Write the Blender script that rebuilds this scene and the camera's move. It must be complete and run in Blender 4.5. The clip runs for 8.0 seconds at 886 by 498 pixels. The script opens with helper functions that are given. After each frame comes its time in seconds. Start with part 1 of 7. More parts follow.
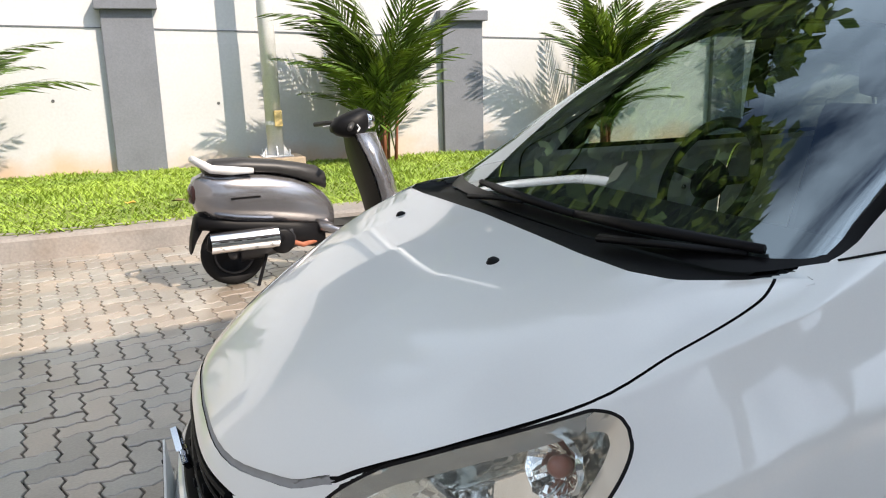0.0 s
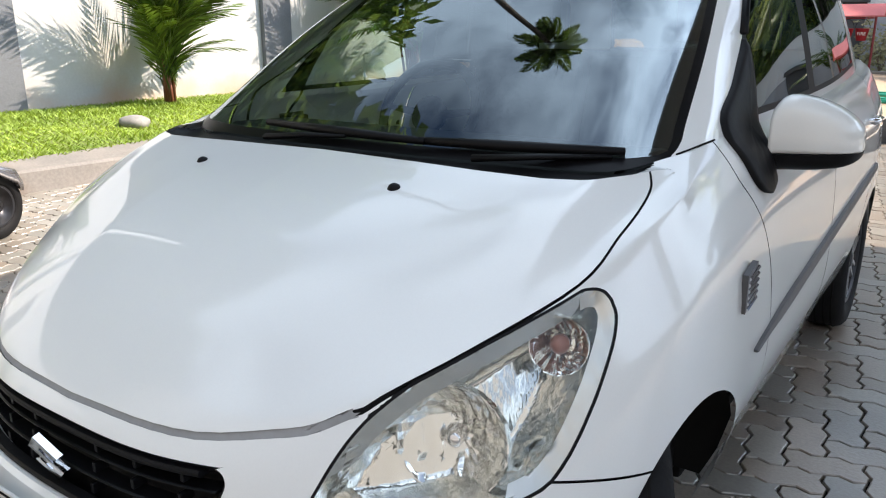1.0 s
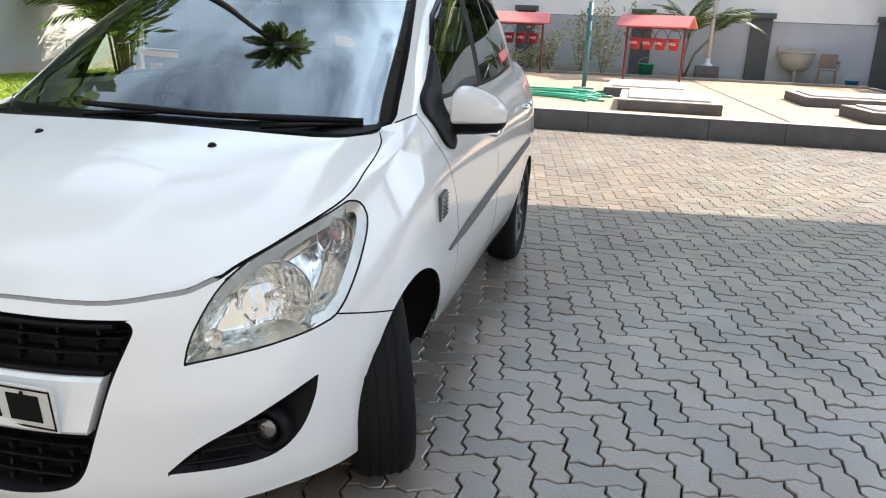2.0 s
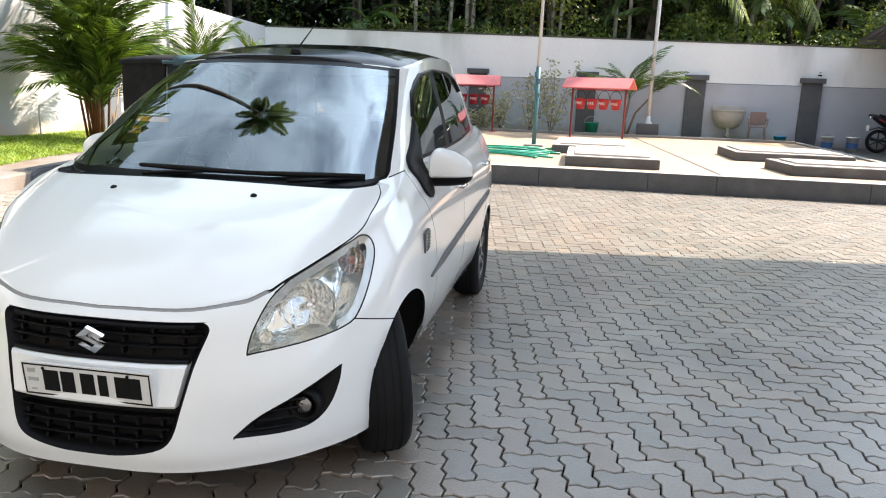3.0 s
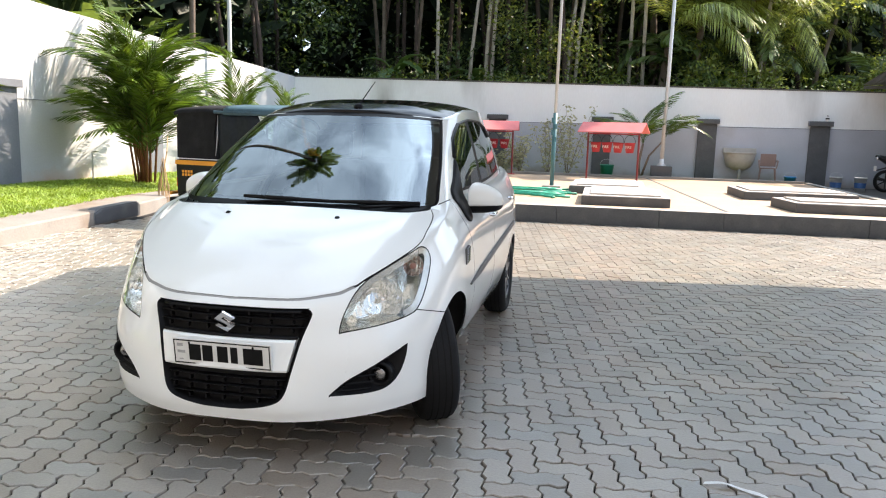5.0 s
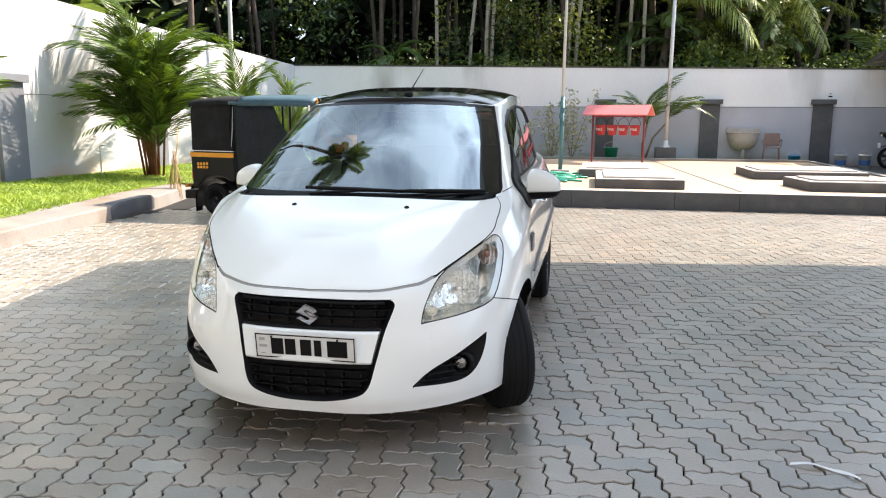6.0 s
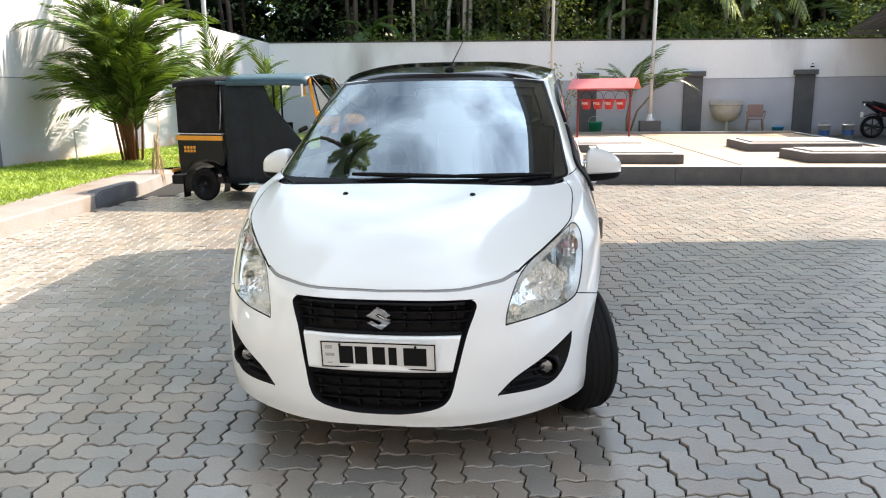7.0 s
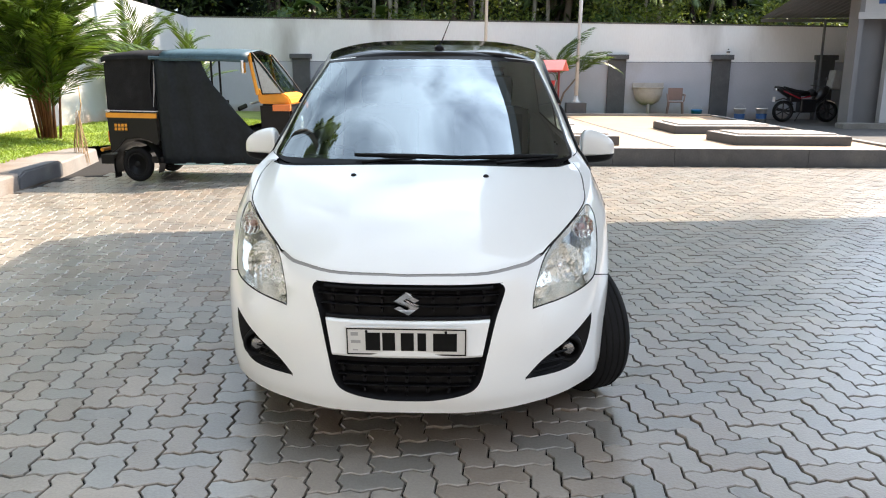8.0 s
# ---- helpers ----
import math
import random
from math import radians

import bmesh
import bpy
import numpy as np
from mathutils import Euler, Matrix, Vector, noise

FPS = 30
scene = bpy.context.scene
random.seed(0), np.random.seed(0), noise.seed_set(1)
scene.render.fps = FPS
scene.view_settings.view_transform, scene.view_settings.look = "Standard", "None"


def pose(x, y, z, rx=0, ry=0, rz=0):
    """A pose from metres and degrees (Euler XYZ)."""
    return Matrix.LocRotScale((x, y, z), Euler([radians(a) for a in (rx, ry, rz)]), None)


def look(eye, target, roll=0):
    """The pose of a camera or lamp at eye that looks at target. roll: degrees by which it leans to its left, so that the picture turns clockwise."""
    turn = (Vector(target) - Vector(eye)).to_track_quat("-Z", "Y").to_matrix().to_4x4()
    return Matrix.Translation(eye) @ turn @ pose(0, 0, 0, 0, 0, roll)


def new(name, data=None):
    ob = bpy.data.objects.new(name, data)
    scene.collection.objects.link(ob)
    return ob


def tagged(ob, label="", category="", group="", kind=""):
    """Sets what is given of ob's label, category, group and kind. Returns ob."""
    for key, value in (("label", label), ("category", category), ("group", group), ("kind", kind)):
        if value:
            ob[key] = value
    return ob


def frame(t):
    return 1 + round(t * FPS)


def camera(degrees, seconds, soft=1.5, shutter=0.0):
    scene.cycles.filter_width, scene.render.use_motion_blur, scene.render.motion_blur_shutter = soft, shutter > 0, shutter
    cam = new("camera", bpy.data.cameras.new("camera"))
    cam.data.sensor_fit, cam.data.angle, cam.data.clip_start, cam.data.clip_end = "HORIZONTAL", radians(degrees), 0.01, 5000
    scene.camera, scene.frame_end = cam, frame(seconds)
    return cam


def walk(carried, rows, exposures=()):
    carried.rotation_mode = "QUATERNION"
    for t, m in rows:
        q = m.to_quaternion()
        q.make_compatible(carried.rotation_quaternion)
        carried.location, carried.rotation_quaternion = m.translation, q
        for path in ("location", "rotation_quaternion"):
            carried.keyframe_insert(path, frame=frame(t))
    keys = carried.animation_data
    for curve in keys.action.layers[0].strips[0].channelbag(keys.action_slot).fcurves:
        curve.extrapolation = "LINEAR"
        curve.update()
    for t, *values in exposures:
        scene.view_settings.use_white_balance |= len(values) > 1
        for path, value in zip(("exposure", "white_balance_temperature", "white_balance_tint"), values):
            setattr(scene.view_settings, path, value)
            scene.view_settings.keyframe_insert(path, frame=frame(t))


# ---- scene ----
cam = camera(60.5, 8.0, soft=1.1)
PATH = [
    (0, (1.517, -0.549, 1.31), (-0.316, 0.125, 0.878), -1.5),
    (0.5, (1.284, -0.762, 1.271), (-0.242, 0.442, 0.801), -1.2),
    (1, (1.17, -1.102, 1.274), (0.069, 0.473, 0.718), -0.2),
    (1.5, (1.278, -1.496, 1.268), (0.547, 0.263, 0.656), 2.2),
    (2, (1.396, -1.883, 1.326), (0.957, -0.014, 0.765), 2.3),
    (3.5, (1.444, -2.871, 1.399), (1.108, -0.931, 1.048), 2.1),
    (4, (1.468, -3.126, 1.407), (1.107, -1.184, 1.093), 2.1),
    (4.5, (1.54, -3.304, 1.4), (1.155, -1.364, 1.1), 2.0),
    (6, (1.13, -3.46, 1.4), (0.757, -1.525, 1.062), 0.3),
    (6.5, (0.869, -3.348, 1.384), (0.519, -1.413, 1.016), -0.4),
    (7, (0.643, -3.203, 1.405), (0.349, -1.265, 1.008), -0.7),
    (7.5, (0.353, -3.164, 1.404), (0.166, -1.22, 0.974), -0.3),
    (8, (0.228, -3.182, 1.404), (0.155, -1.234, 0.956), 0.2),
]
EXPOSURES = [(0, 0.53, 6000, 10), (0.5, 0.70, 6100, 10), (1.0, 0.84, 6000, 10), (1.5, 0.93, 6100, 10), (2.0, 1.10, 6100, 10), (3.5, 1.2, 6100, 10), (8, 1.2, 6100, 10)]
walk(cam, [(t, look(eye, target, roll)) for t, eye, target, roll in PATH], EXPOSURES)

# ---- world, sun, exposure ----
SUN = Vector((0.75, 0.58, 1.0)).normalized()
world = bpy.data.worlds.new("sky")
scene.world = world
world.use_nodes = True
wn, wl = world.node_tree.nodes, world.node_tree.links
sky = wn.new("ShaderNodeTexSky")
sky.sky_type, sky.sun_disc = "NISHITA", False
sky.sun_elevation, sky.sun_rotation = math.asin(SUN.z), math.atan2(SUN.x, SUN.y)
sky.air_density, sky.dust_density = 1.0, 1.6
# soft broken cloud over the whole sky
wc, wmap = wn.new("ShaderNodeTexCoord"), wn.new("ShaderNodeMapping")
wmap.inputs["Scale"].default_value = (1.5, 1.5, 1.7)
cloud, ramp, cmix = wn.new("ShaderNodeTexNoise"), wn.new("ShaderNodeValToRGB"), wn.new("ShaderNodeMixRGB")
cloud.inputs["Scale"].default_value, cloud.inputs["Detail"].default_value, cloud.inputs["Roughness"].default_value = 2.2, 6.0, 0.52
cloud.inputs["Distortion"].default_value = 0.25
ramp.color_ramp.elements[0].position, ramp.color_ramp.elements[1].position = 0.37, 0.60
wl.new(wc.outputs["Generated"], wmap.inputs["Vector"])
wl.new(wmap.outputs["Vector"], cloud.inputs["Vector"])
wl.new(cloud.outputs["Fac"], ramp.inputs["Fac"])
wl.new(ramp.outputs["Color"], cmix.inputs["Fac"])
wl.new(sky.outputs["Color"], cmix.inputs["Color1"])
cmix.inputs["Color2"].default_value = (14.4, 16.2, 18.0, 1)
# hazy brightness of the cloud towards the sun
wdot, wclip, wpow, wgain, wglow = wn.new("ShaderNodeVectorMath"), wn.new("ShaderNodeMath"), wn.new("ShaderNodeMath"), wn.new("ShaderNodeMath"), wn.new("ShaderNodeVectorMath")
wdot.operation, wclip.operation, wpow.operation, wgain.operation, wglow.operation = "DOT_PRODUCT", "MAXIMUM", "POWER", "MULTIPLY_ADD", "SCALE"
wl.new(wc.outputs["Generated"], wdot.inputs[0])
wdot.inputs[1].default_value = SUN
wl.new(wdot.outputs["Value"], wclip.inputs[0])
wclip.inputs[1].default_value = 0.0
wl.new(wclip.outputs[0], wpow.inputs[0])
wpow.inputs[1].default_value = 5.0
wl.new(wpow.outputs[0], wgain.inputs[0])
wgain.inputs[1].default_value, wgain.inputs[2].default_value = 3.2, 0.88
wl.new(cmix.outputs["Color"], wglow.inputs[0])
wl.new(wgain.outputs[0], wglow.inputs["Scale"])
wl.new(wglow.outputs[0], wn["Background"].inputs["Color"])
wn["Background"].inputs["Strength"].default_value = 0.052
sun = new("sun", bpy.data.lights.new("sun", "SUN"))
sun.data.energy, sun.data.angle, sun.data.color = 6.1, radians(0.55), (1.0, 0.81, 0.61)
sun.matrix_world = look(SUN * 40, (0, 0, 0))


# ---- materials ----
def mat(name, color, rough=0.6, metal=0.0, vary=0.12, scale=3.0, fine=60.0, bump=0.15, coat=0.0, tint=None, pieces=0.0, spec=0.5, stain=None, stain_at=(0.5, 0.72), stretch=(1, 1, 1), thin=0.0):
    """A surface with broad stains and fine grain; pieces: how far single pieces differ in tone."""
    m = bpy.data.materials.new(name)
    m.use_nodes = True
    nt = m.node_tree
    n, l = nt.nodes, nt.links
    b = n["Principled BSDF"]
    b.inputs["Roughness"].default_value, b.inputs["Metallic"].default_value = rough, metal
    b.inputs["Coat Weight"].default_value, b.inputs["Coat Roughness"].default_value = coat, 0.03
    b.inputs["Specular IOR Level"].default_value = spec
    tc, mp = n.new("ShaderNodeTexCoord"), n.new("ShaderNodeMapping")
    mp.inputs["Scale"].default_value = stretch
    l.new(tc.outputs["Object"], mp.inputs["Vector"])
    big, small = n.new("ShaderNodeTexNoise"), n.new("ShaderNodeTexNoise")
    for t, s, d in ((big, scale, 5.0), (small, fine, 3.0)):
        t.inputs["Scale"].default_value, t.inputs["Detail"].default_value = s, d
        l.new(mp.outputs["Vector"], t.inputs["Vector"])
    add = n.new("ShaderNodeMath")
    add.operation = "ADD"
    l.new(big.outputs["Fac"], add.inputs[0])
    l.new(small.outputs["Fac"], add.inputs[1])
    mr = n.new("ShaderNodeMapRange")
    mr.inputs["From Min"].default_value, mr.inputs["From Max"].default_value = 0.65, 1.35
    mr.inputs["To Min"].default_value, mr.inputs["To Max"].default_value = 1 - vary, 1 + vary
    l.new(add.outputs[0], mr.inputs["Value"])
    last = mr.outputs["Result"]
    if pieces:
        oi, ge, sm, fr, pr, mu = n.new("ShaderNodeObjectInfo"), n.new("ShaderNodeNewGeometry"), n.new("ShaderNodeMath"), n.new("ShaderNodeMath"), n.new("ShaderNodeMapRange"), n.new("ShaderNodeMath")
        sm.operation, fr.operation, mu.operation = "ADD", "FRACT", "MULTIPLY"
        l.new(oi.outputs["Random"], sm.inputs[0])
        l.new(ge.outputs["Random Per Island"], sm.inputs[1])
        l.new(sm.outputs[0], fr.inputs[0])
        l.new(fr.outputs[0], pr.inputs["Value"])
        pr.inputs["To Min"].default_value, pr.inputs["To Max"].default_value = 1 - pieces, 1 + pieces
        l.new(pr.outputs["Result"], mu.inputs[0])
        l.new(last, mu.inputs[1])
        last = mu.outputs[0]
    mixc = n.new("ShaderNodeVectorMath")
    mixc.operation = "SCALE"
    base = n.new("ShaderNodeMixRGB")
    base.inputs["Color1"].default_value = (*color, 1)
    base.inputs["Color2"].default_value = (*(tint or color), 1)
    l.new(big.outputs["Fac"], base.inputs["Fac"])
    out = base.outputs["Color"]
    if stain:
        st, sr, sx = n.new("ShaderNodeTexNoise"), n.new("ShaderNodeMapRange"), n.new("ShaderNodeMixRGB")
        st.inputs["Scale"].default_value, st.inputs["Detail"].default_value = scale * 0.45, 8.0
        l.new(mp.outputs["Vector"], st.inputs["Vector"])
        sr.inputs["From Min"].default_value, sr.inputs["From Max"].default_value = stain_at
        l.new(st.outputs["Fac"], sr.inputs["Value"])
        l.new(sr.outputs["Result"], sx.inputs["Fac"])
        l.new(out, sx.inputs["Color1"])
        sx.inputs["Color2"].default_value = (*stain, 1)
        out = sx.outputs["Color"]
    l.new(out, mixc.inputs[0])
    l.new(last, mixc.inputs["Scale"])
    l.new(mixc.outputs[0], b.inputs["Base Color"])
    if thin:
        # leaves let the sun glow through
        tl, sh = n.new("ShaderNodeBsdfTranslucent"), n.new("ShaderNodeMixShader")
        warm = n.new("ShaderNodeMixRGB")
        warm.blend_type, warm.inputs["Fac"].default_value, warm.inputs["Color2"].default_value = "MULTIPLY", 1.0, (1.5, 1.35, 0.6, 1)
        l.new(mixc.outputs[0], warm.inputs["Color1"])
        l.new(warm.outputs["Color"], tl.inputs["Color"])
        sh.inputs["Fac"].default_value = thin
        l.new(b.outputs["BSDF"], sh.inputs[1])
        l.new(tl.outputs["BSDF"], sh.inputs[2])
        l.new(sh.outputs["Shader"], n["Material Output"].inputs["Surface"])
    if bump:
        bp = n.new("ShaderNodeBump")
        bp.inputs["Strength"].default_value, bp.inputs["Distance"].default_value = bump, 0.004
        l.new(small.outputs["Fac"], bp.inputs["Height"])
        l.new(bp.outputs["Normal"], b.inputs["Normal"])
    return m


def glass_mat(name, tint, rough=0.0, ior=1.5):
    """A thin pane: a tinted view through it and a mirror image that grows with the slant."""
    m = bpy.data.materials.new(name)
    m.use_nodes = True
    n, l = m.node_tree.nodes, m.node_tree.links
    n.remove(n["Principled BSDF"])
    tr, gl, lw, mx = n.new("ShaderNodeBsdfTransparent"), n.new("ShaderNodeBsdfGlossy"), n.new("ShaderNodeLayerWeight"), n.new("ShaderNodeMixShader")
    pw, sc = n.new("ShaderNodeMath"), n.new("ShaderNodeMapRange")
    pw.operation, pw.inputs[1].default_value = "POWER", 5.0
    tr.inputs["Color"].default_value = (*tint, 1)
    gl.inputs["Roughness"].default_value = rough
    gl.inputs["Color"].default_value = (0.86, 0.95, 1.0, 1)
    sc.inputs["To Min"].default_value = ((ior - 1) / (ior + 1)) ** 2
    l.new(lw.outputs["Facing"], pw.inputs[0])
    l.new(pw.outputs[0], sc.inputs["Value"])
    l.new(sc.outputs["Result"], mx.inputs["Fac"])
    l.new(tr.outputs["BSDF"], mx.inputs[1])
    l.new(gl.outputs["BSDF"], mx.inputs[2])
    l.new(mx.outputs["Shader"], n["Material Output"].inputs["Surface"])
    return m


def lamp_glow(name, color, power):
    m = bpy.data.materials.new(name)
    m.use_nodes = True
    b = m.node_tree.nodes["Principled BSDF"]
    b.inputs["Base Color"].default_value = (*color, 1)
    b.inputs["Emission Color"].default_value = (*color, 1)
    b.inputs["Emission Strength"].default_value = power
    return m


M_PAVER = mat("grey_paver", (0.240, 0.214, 0.182), 0.30, vary=0.2, scale=2.2, fine=90, bump=0.4, pieces=0.19, tint=(0.30, 0.264, 0.22), stain=(0.17, 0.153, 0.13), stain_at=(0.52, 0.75))
# single pavers run to warm brown or cool grey
pn, pl = M_PAVER.node_tree.nodes, M_PAVER.node_tree.links
p_geo, p_obj, p_sum, p_far, p_ramp, p_mul = pn.new("ShaderNodeNewGeometry"), pn.new("ShaderNodeObjectInfo"), pn.new("ShaderNodeMath"), pn.new("ShaderNodeMath"), pn.new("ShaderNodeValToRGB"), pn.new("ShaderNodeMixRGB")
p_sum.operation, p_far.operation, p_mul.blend_type = "MULTIPLY_ADD", "FRACT", "MULTIPLY"
pl.new(p_geo.outputs["Random Per Island"], p_sum.inputs[0])
p_sum.inputs[1].default_value = 7.3
pl.new(p_obj.outputs["Random"], p_sum.inputs[2])
pl.new(p_sum.outputs[0], p_far.inputs[0])
pl.new(p_far.outputs[0], p_ramp.inputs["Fac"])
p_ramp.color_ramp.elements[0].color, p_ramp.color_ramp.elements[1].color = (1.0, 0.93, 0.88, 1), (0.93, 1.0, 1.06, 1)
p_base = pn["Principled BSDF"].inputs["Base Color"]
p_mul.inputs["Fac"].default_value = 1.0
pl.new(p_base.links[0].from_socket, p_mul.inputs["Color1"])
pl.new(p_ramp.outputs["Color"], p_mul.inputs["Color2"])
pl.new(p_mul.outputs["Color"], p_base)
M_PAVER.node_tree.nodes["Principled BSDF"].inputs["Specular IOR Level"].default_value = 1.0
M_PAVER.node_tree.nodes["Principled BSDF"].inputs["Coat Weight"].default_value = 0.7
M_PAVER.node_tree.nodes["Principled BSDF"].inputs["Coat Roughness"].default_value = 0.36
# near black for dark debris and for the shade down between the pavers
M_JOINT = mat("joint_debris_shade", (0.010, 0.009, 0.008), 0.95, vary=0.3, bump=0.4)
M_EARTH = mat("far_ground", (0.17, 0.15, 0.12), 0.95, vary=0.3, scale=0.6, fine=12, bump=0.4)
M_CONC = mat("worn_concrete", (0.25, 0.24, 0.225), 0.85, vary=0.22, scale=2.5, fine=45, bump=0.4, stain=(0.15, 0.14, 0.125))
M_KERB = mat("kerb_cement", (0.19, 0.18, 0.17), 0.85, vary=0.2, scale=2.2, fine=45, bump=0.35, stain=(0.15, 0.105, 0.07), tint=(0.23, 0.205, 0.18))
M_DARK = mat("dark_grey_paint", (0.085, 0.088, 0.095), 0.7, vary=0.2, scale=4, fine=50, bump=0.2, stain=(0.14, 0.14, 0.14), stain_at=(0.55, 0.8))
M_PILLAR = mat("pillar_grey_paint", (0.145, 0.155, 0.178), 0.75, vary=0.14, scale=3, fine=50, bump=0.2, stain=(0.2, 0.19, 0.18), stain_at=(0.6, 0.85))
M_WALL = mat("white_wall_paint", (0.50, 0.507, 0.52), 0.8, vary=0.07, scale=1.4, fine=30, bump=0.2, stain=(0.58, 0.53, 0.48), stain_at=(0.56, 0.8))
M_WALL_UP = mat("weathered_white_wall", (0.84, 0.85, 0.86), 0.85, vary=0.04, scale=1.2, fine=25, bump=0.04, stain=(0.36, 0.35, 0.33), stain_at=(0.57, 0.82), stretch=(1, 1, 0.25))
# the lower back wall's bluish grey holds the shade it stands in
M_WALL_LOW = mat("shade_toned_white_wall", (0.45, 0.47, 0.53), 0.8, vary=0.08, scale=1.4, fine=30, bump=0.2, stain=(0.36, 0.33, 0.31), stain_at=(0.56, 0.85))
M_PLAT = mat("platform_screed", (0.37, 0.27, 0.185), 0.85, vary=0.12, scale=1.5, fine=40, bump=0.3, stain=(0.30, 0.25, 0.20), stain_at=(0.56, 0.85))
M_SLABTOP = mat("slab_top_cement", (0.46, 0.42, 0.39), 0.8, vary=0.12, scale=2.5, fine=40, bump=0.2)
M_SOIL = mat("lawn_soil", (0.13, 0.17, 0.03), 0.95, vary=0.3, scale=3, bump=0.4)
M_GRASS = mat("grass_blade", (0.145, 0.265, 0.022), 0.6, vary=0.35, scale=1.3, fine=20, bump=0, tint=(0.31, 0.39, 0.052), pieces=0.2, thin=0.25)
M_PALM = mat("palm_leaf", (0.044, 0.097, 0.014), 0.32, vary=0.25, scale=2, fine=15, bump=0, tint=(0.105, 0.155, 0.023), pieces=0.6, thin=0.22)
M_PALMDARK = mat("forest_leaf", (0.055, 0.100, 0.038), 0.36, vary=0.35, scale=0.6, fine=8, bump=0, tint=(0.11, 0.155, 0.052), pieces=0.6, thin=0.34)
# inner leaves are near black: shade deep in the wood put into the colour
M_FARLEAF = mat("shade_dark_wood_leaf", (0.020, 0.036, 0.018), 0.6, vary=0.4, scale=0.6, fine=6, bump=0, pieces=0.5)
M_BANANA = mat("banana_leaf", (0.05, 0.12, 0.03), 0.45, vary=0.2, scale=2, bump=0, tint=(0.10, 0.16, 0.05), thin=0.35)
M_COCO = mat("coconut_leaf", (0.24, 0.33, 0.09), 0.34, vary=0.3, scale=1, fine=10, bump=0, tint=(0.42, 0.46, 0.17), pieces=0.5, thin=0.5)
M_DRY = mat("dry_leaf", (0.30, 0.20, 0.10), 0.8, vary=0.3, scale=4, bump=0)
M_BARK = mat("palm_bark", (0.16, 0.125, 0.095), 0.9, vary=0.3, scale=5, fine=40, bump=0.6)
M_BARKDARK = mat("forest_bark", (0.075, 0.055, 0.045), 0.9, vary=0.35, scale=3, fine=30, bump=0.6)
M_REDSTEM = mat("red_palm_stem", (0.20, 0.045, 0.03), 0.5, vary=0.3, scale=6, bump=0.2, tint=(0.17, 0.09, 0.04))
M_STEEL = mat("galvanised_pole", (0.60, 0.61, 0.62), 0.45, metal=0.15, vary=0.12, scale=5, bump=0.1)
M_CHROME = mat("chrome", (0.80, 0.80, 0.82), 0.08, metal=1.0, vary=0.03, bump=0)
M_RED = mat("red_paint", (0.38, 0.022, 0.04), 0.5, vary=0.18, scale=6, bump=0.1)
M_REDROOF = mat("faded_red_roof", (0.60, 0.17, 0.17), 0.6, vary=0.12, scale=4, bump=0.1)
M_LETTER = mat("white_lettering", (0.75, 0.73, 0.72), 0.6, vary=0.05, bump=0)


# ---- mesh helpers ----
def part(name, bm, material, parent=None, label="", smooth=False):
    """Links a bmesh as one mesh object, under a thing or a part."""
    me = bpy.data.meshes.new(name)
    if smooth:
        for f in bm.faces:
            f.smooth = True
    bm.to_mesh(me)
    bm.free()
    for m in (material if isinstance(material, (list, tuple)) else [material]):
        me.materials.append(m)
    ob = new(name, me)
    if parent is not None:
        ob.parent = parent
    if label:
        ob["label"] = label
    return ob


def raw(name, verts, faces, material, parent=None, label="", smooth=False):
    me = bpy.data.meshes.new(name)
    me.from_pydata([tuple(map(float, v)) for v in verts], [], [tuple(map(int, f)) for f in faces])
    me.materials.append(material)
    if smooth:
        me.polygons.foreach_set("use_smooth", [True] * len(me.polygons))
    ob = new(name, me)
    if parent is not None:
        ob.parent = parent
    if label:
        ob["label"] = label
    return ob


def thing(name, m, label, category, group="", kind=""):
    ob = new(name)
    ob.empty_display_size = 0.1
    ob.matrix_basis = m
    return tagged(ob, label, category, group, kind)


def box(bm, lo, hi, bevel=0.0, m=None):
    v = [bm.verts.new((x, y, z)) for x in (lo[0], hi[0]) for y in (lo[1], hi[1]) for z in (lo[2], hi[2])]
    fs = [bm.faces.new([v[i] for i in q]) for q in ((0, 1, 3, 2), (4, 6, 7, 5), (0, 4, 5, 1), (2, 3, 7, 6), (0, 2, 6, 4), (1, 5, 7, 3))]
    if m is not None:
        bmesh.ops.transform(bm, matrix=m, verts=v)
    if bevel:
        es = list({e for f in fs for e in f.edges})
        bmesh.ops.bevel(bm, geom=es, offset=bevel, segments=2, affect="EDGES", profile=0.6)
    return v


def bbox(lo, hi, bevel=0.0, m=None):
    bm = bmesh.new()
    box(bm, lo, hi, bevel, m)
    return bm


def tube(bm, pts, radii, sides=10, cap=True, flat=1.0):
    """A round bar along pts with a radius at each; flat squeezes it."""
    pts = [Vector(p) for p in pts]
    if not isinstance(radii, (list, tuple)):
        radii = [radii] * len(pts)
    rings, side = [], None
    for i, p in enumerate(pts):
        d = (pts[min(i + 1, len(pts) - 1)] - pts[max(i - 1, 0)]).normalized()
        if side is None:
            side = d.cross(Vector((0, 0, 1)) if abs(d.z) < 0.9 else Vector((1, 0, 0))).normalized()
        side = (side - d * side.dot(d)).normalized()
        up = side.cross(d)
        rings.append([bm.verts.new(p + radii[i] * (math.cos(a) * side + flat * math.sin(a) * up)) for a in [2 * math.pi * k / sides for k in range(sides)]])
    for a, b in zip(rings, rings[1:]):
        for k in range(sides):
            bm.faces.new((a[k], a[(k + 1) % sides], b[(k + 1) % sides], b[k]))
    if cap:
        bm.faces.new(rings[0][::-1])
        bm.faces.new(rings[-1])
    return rings


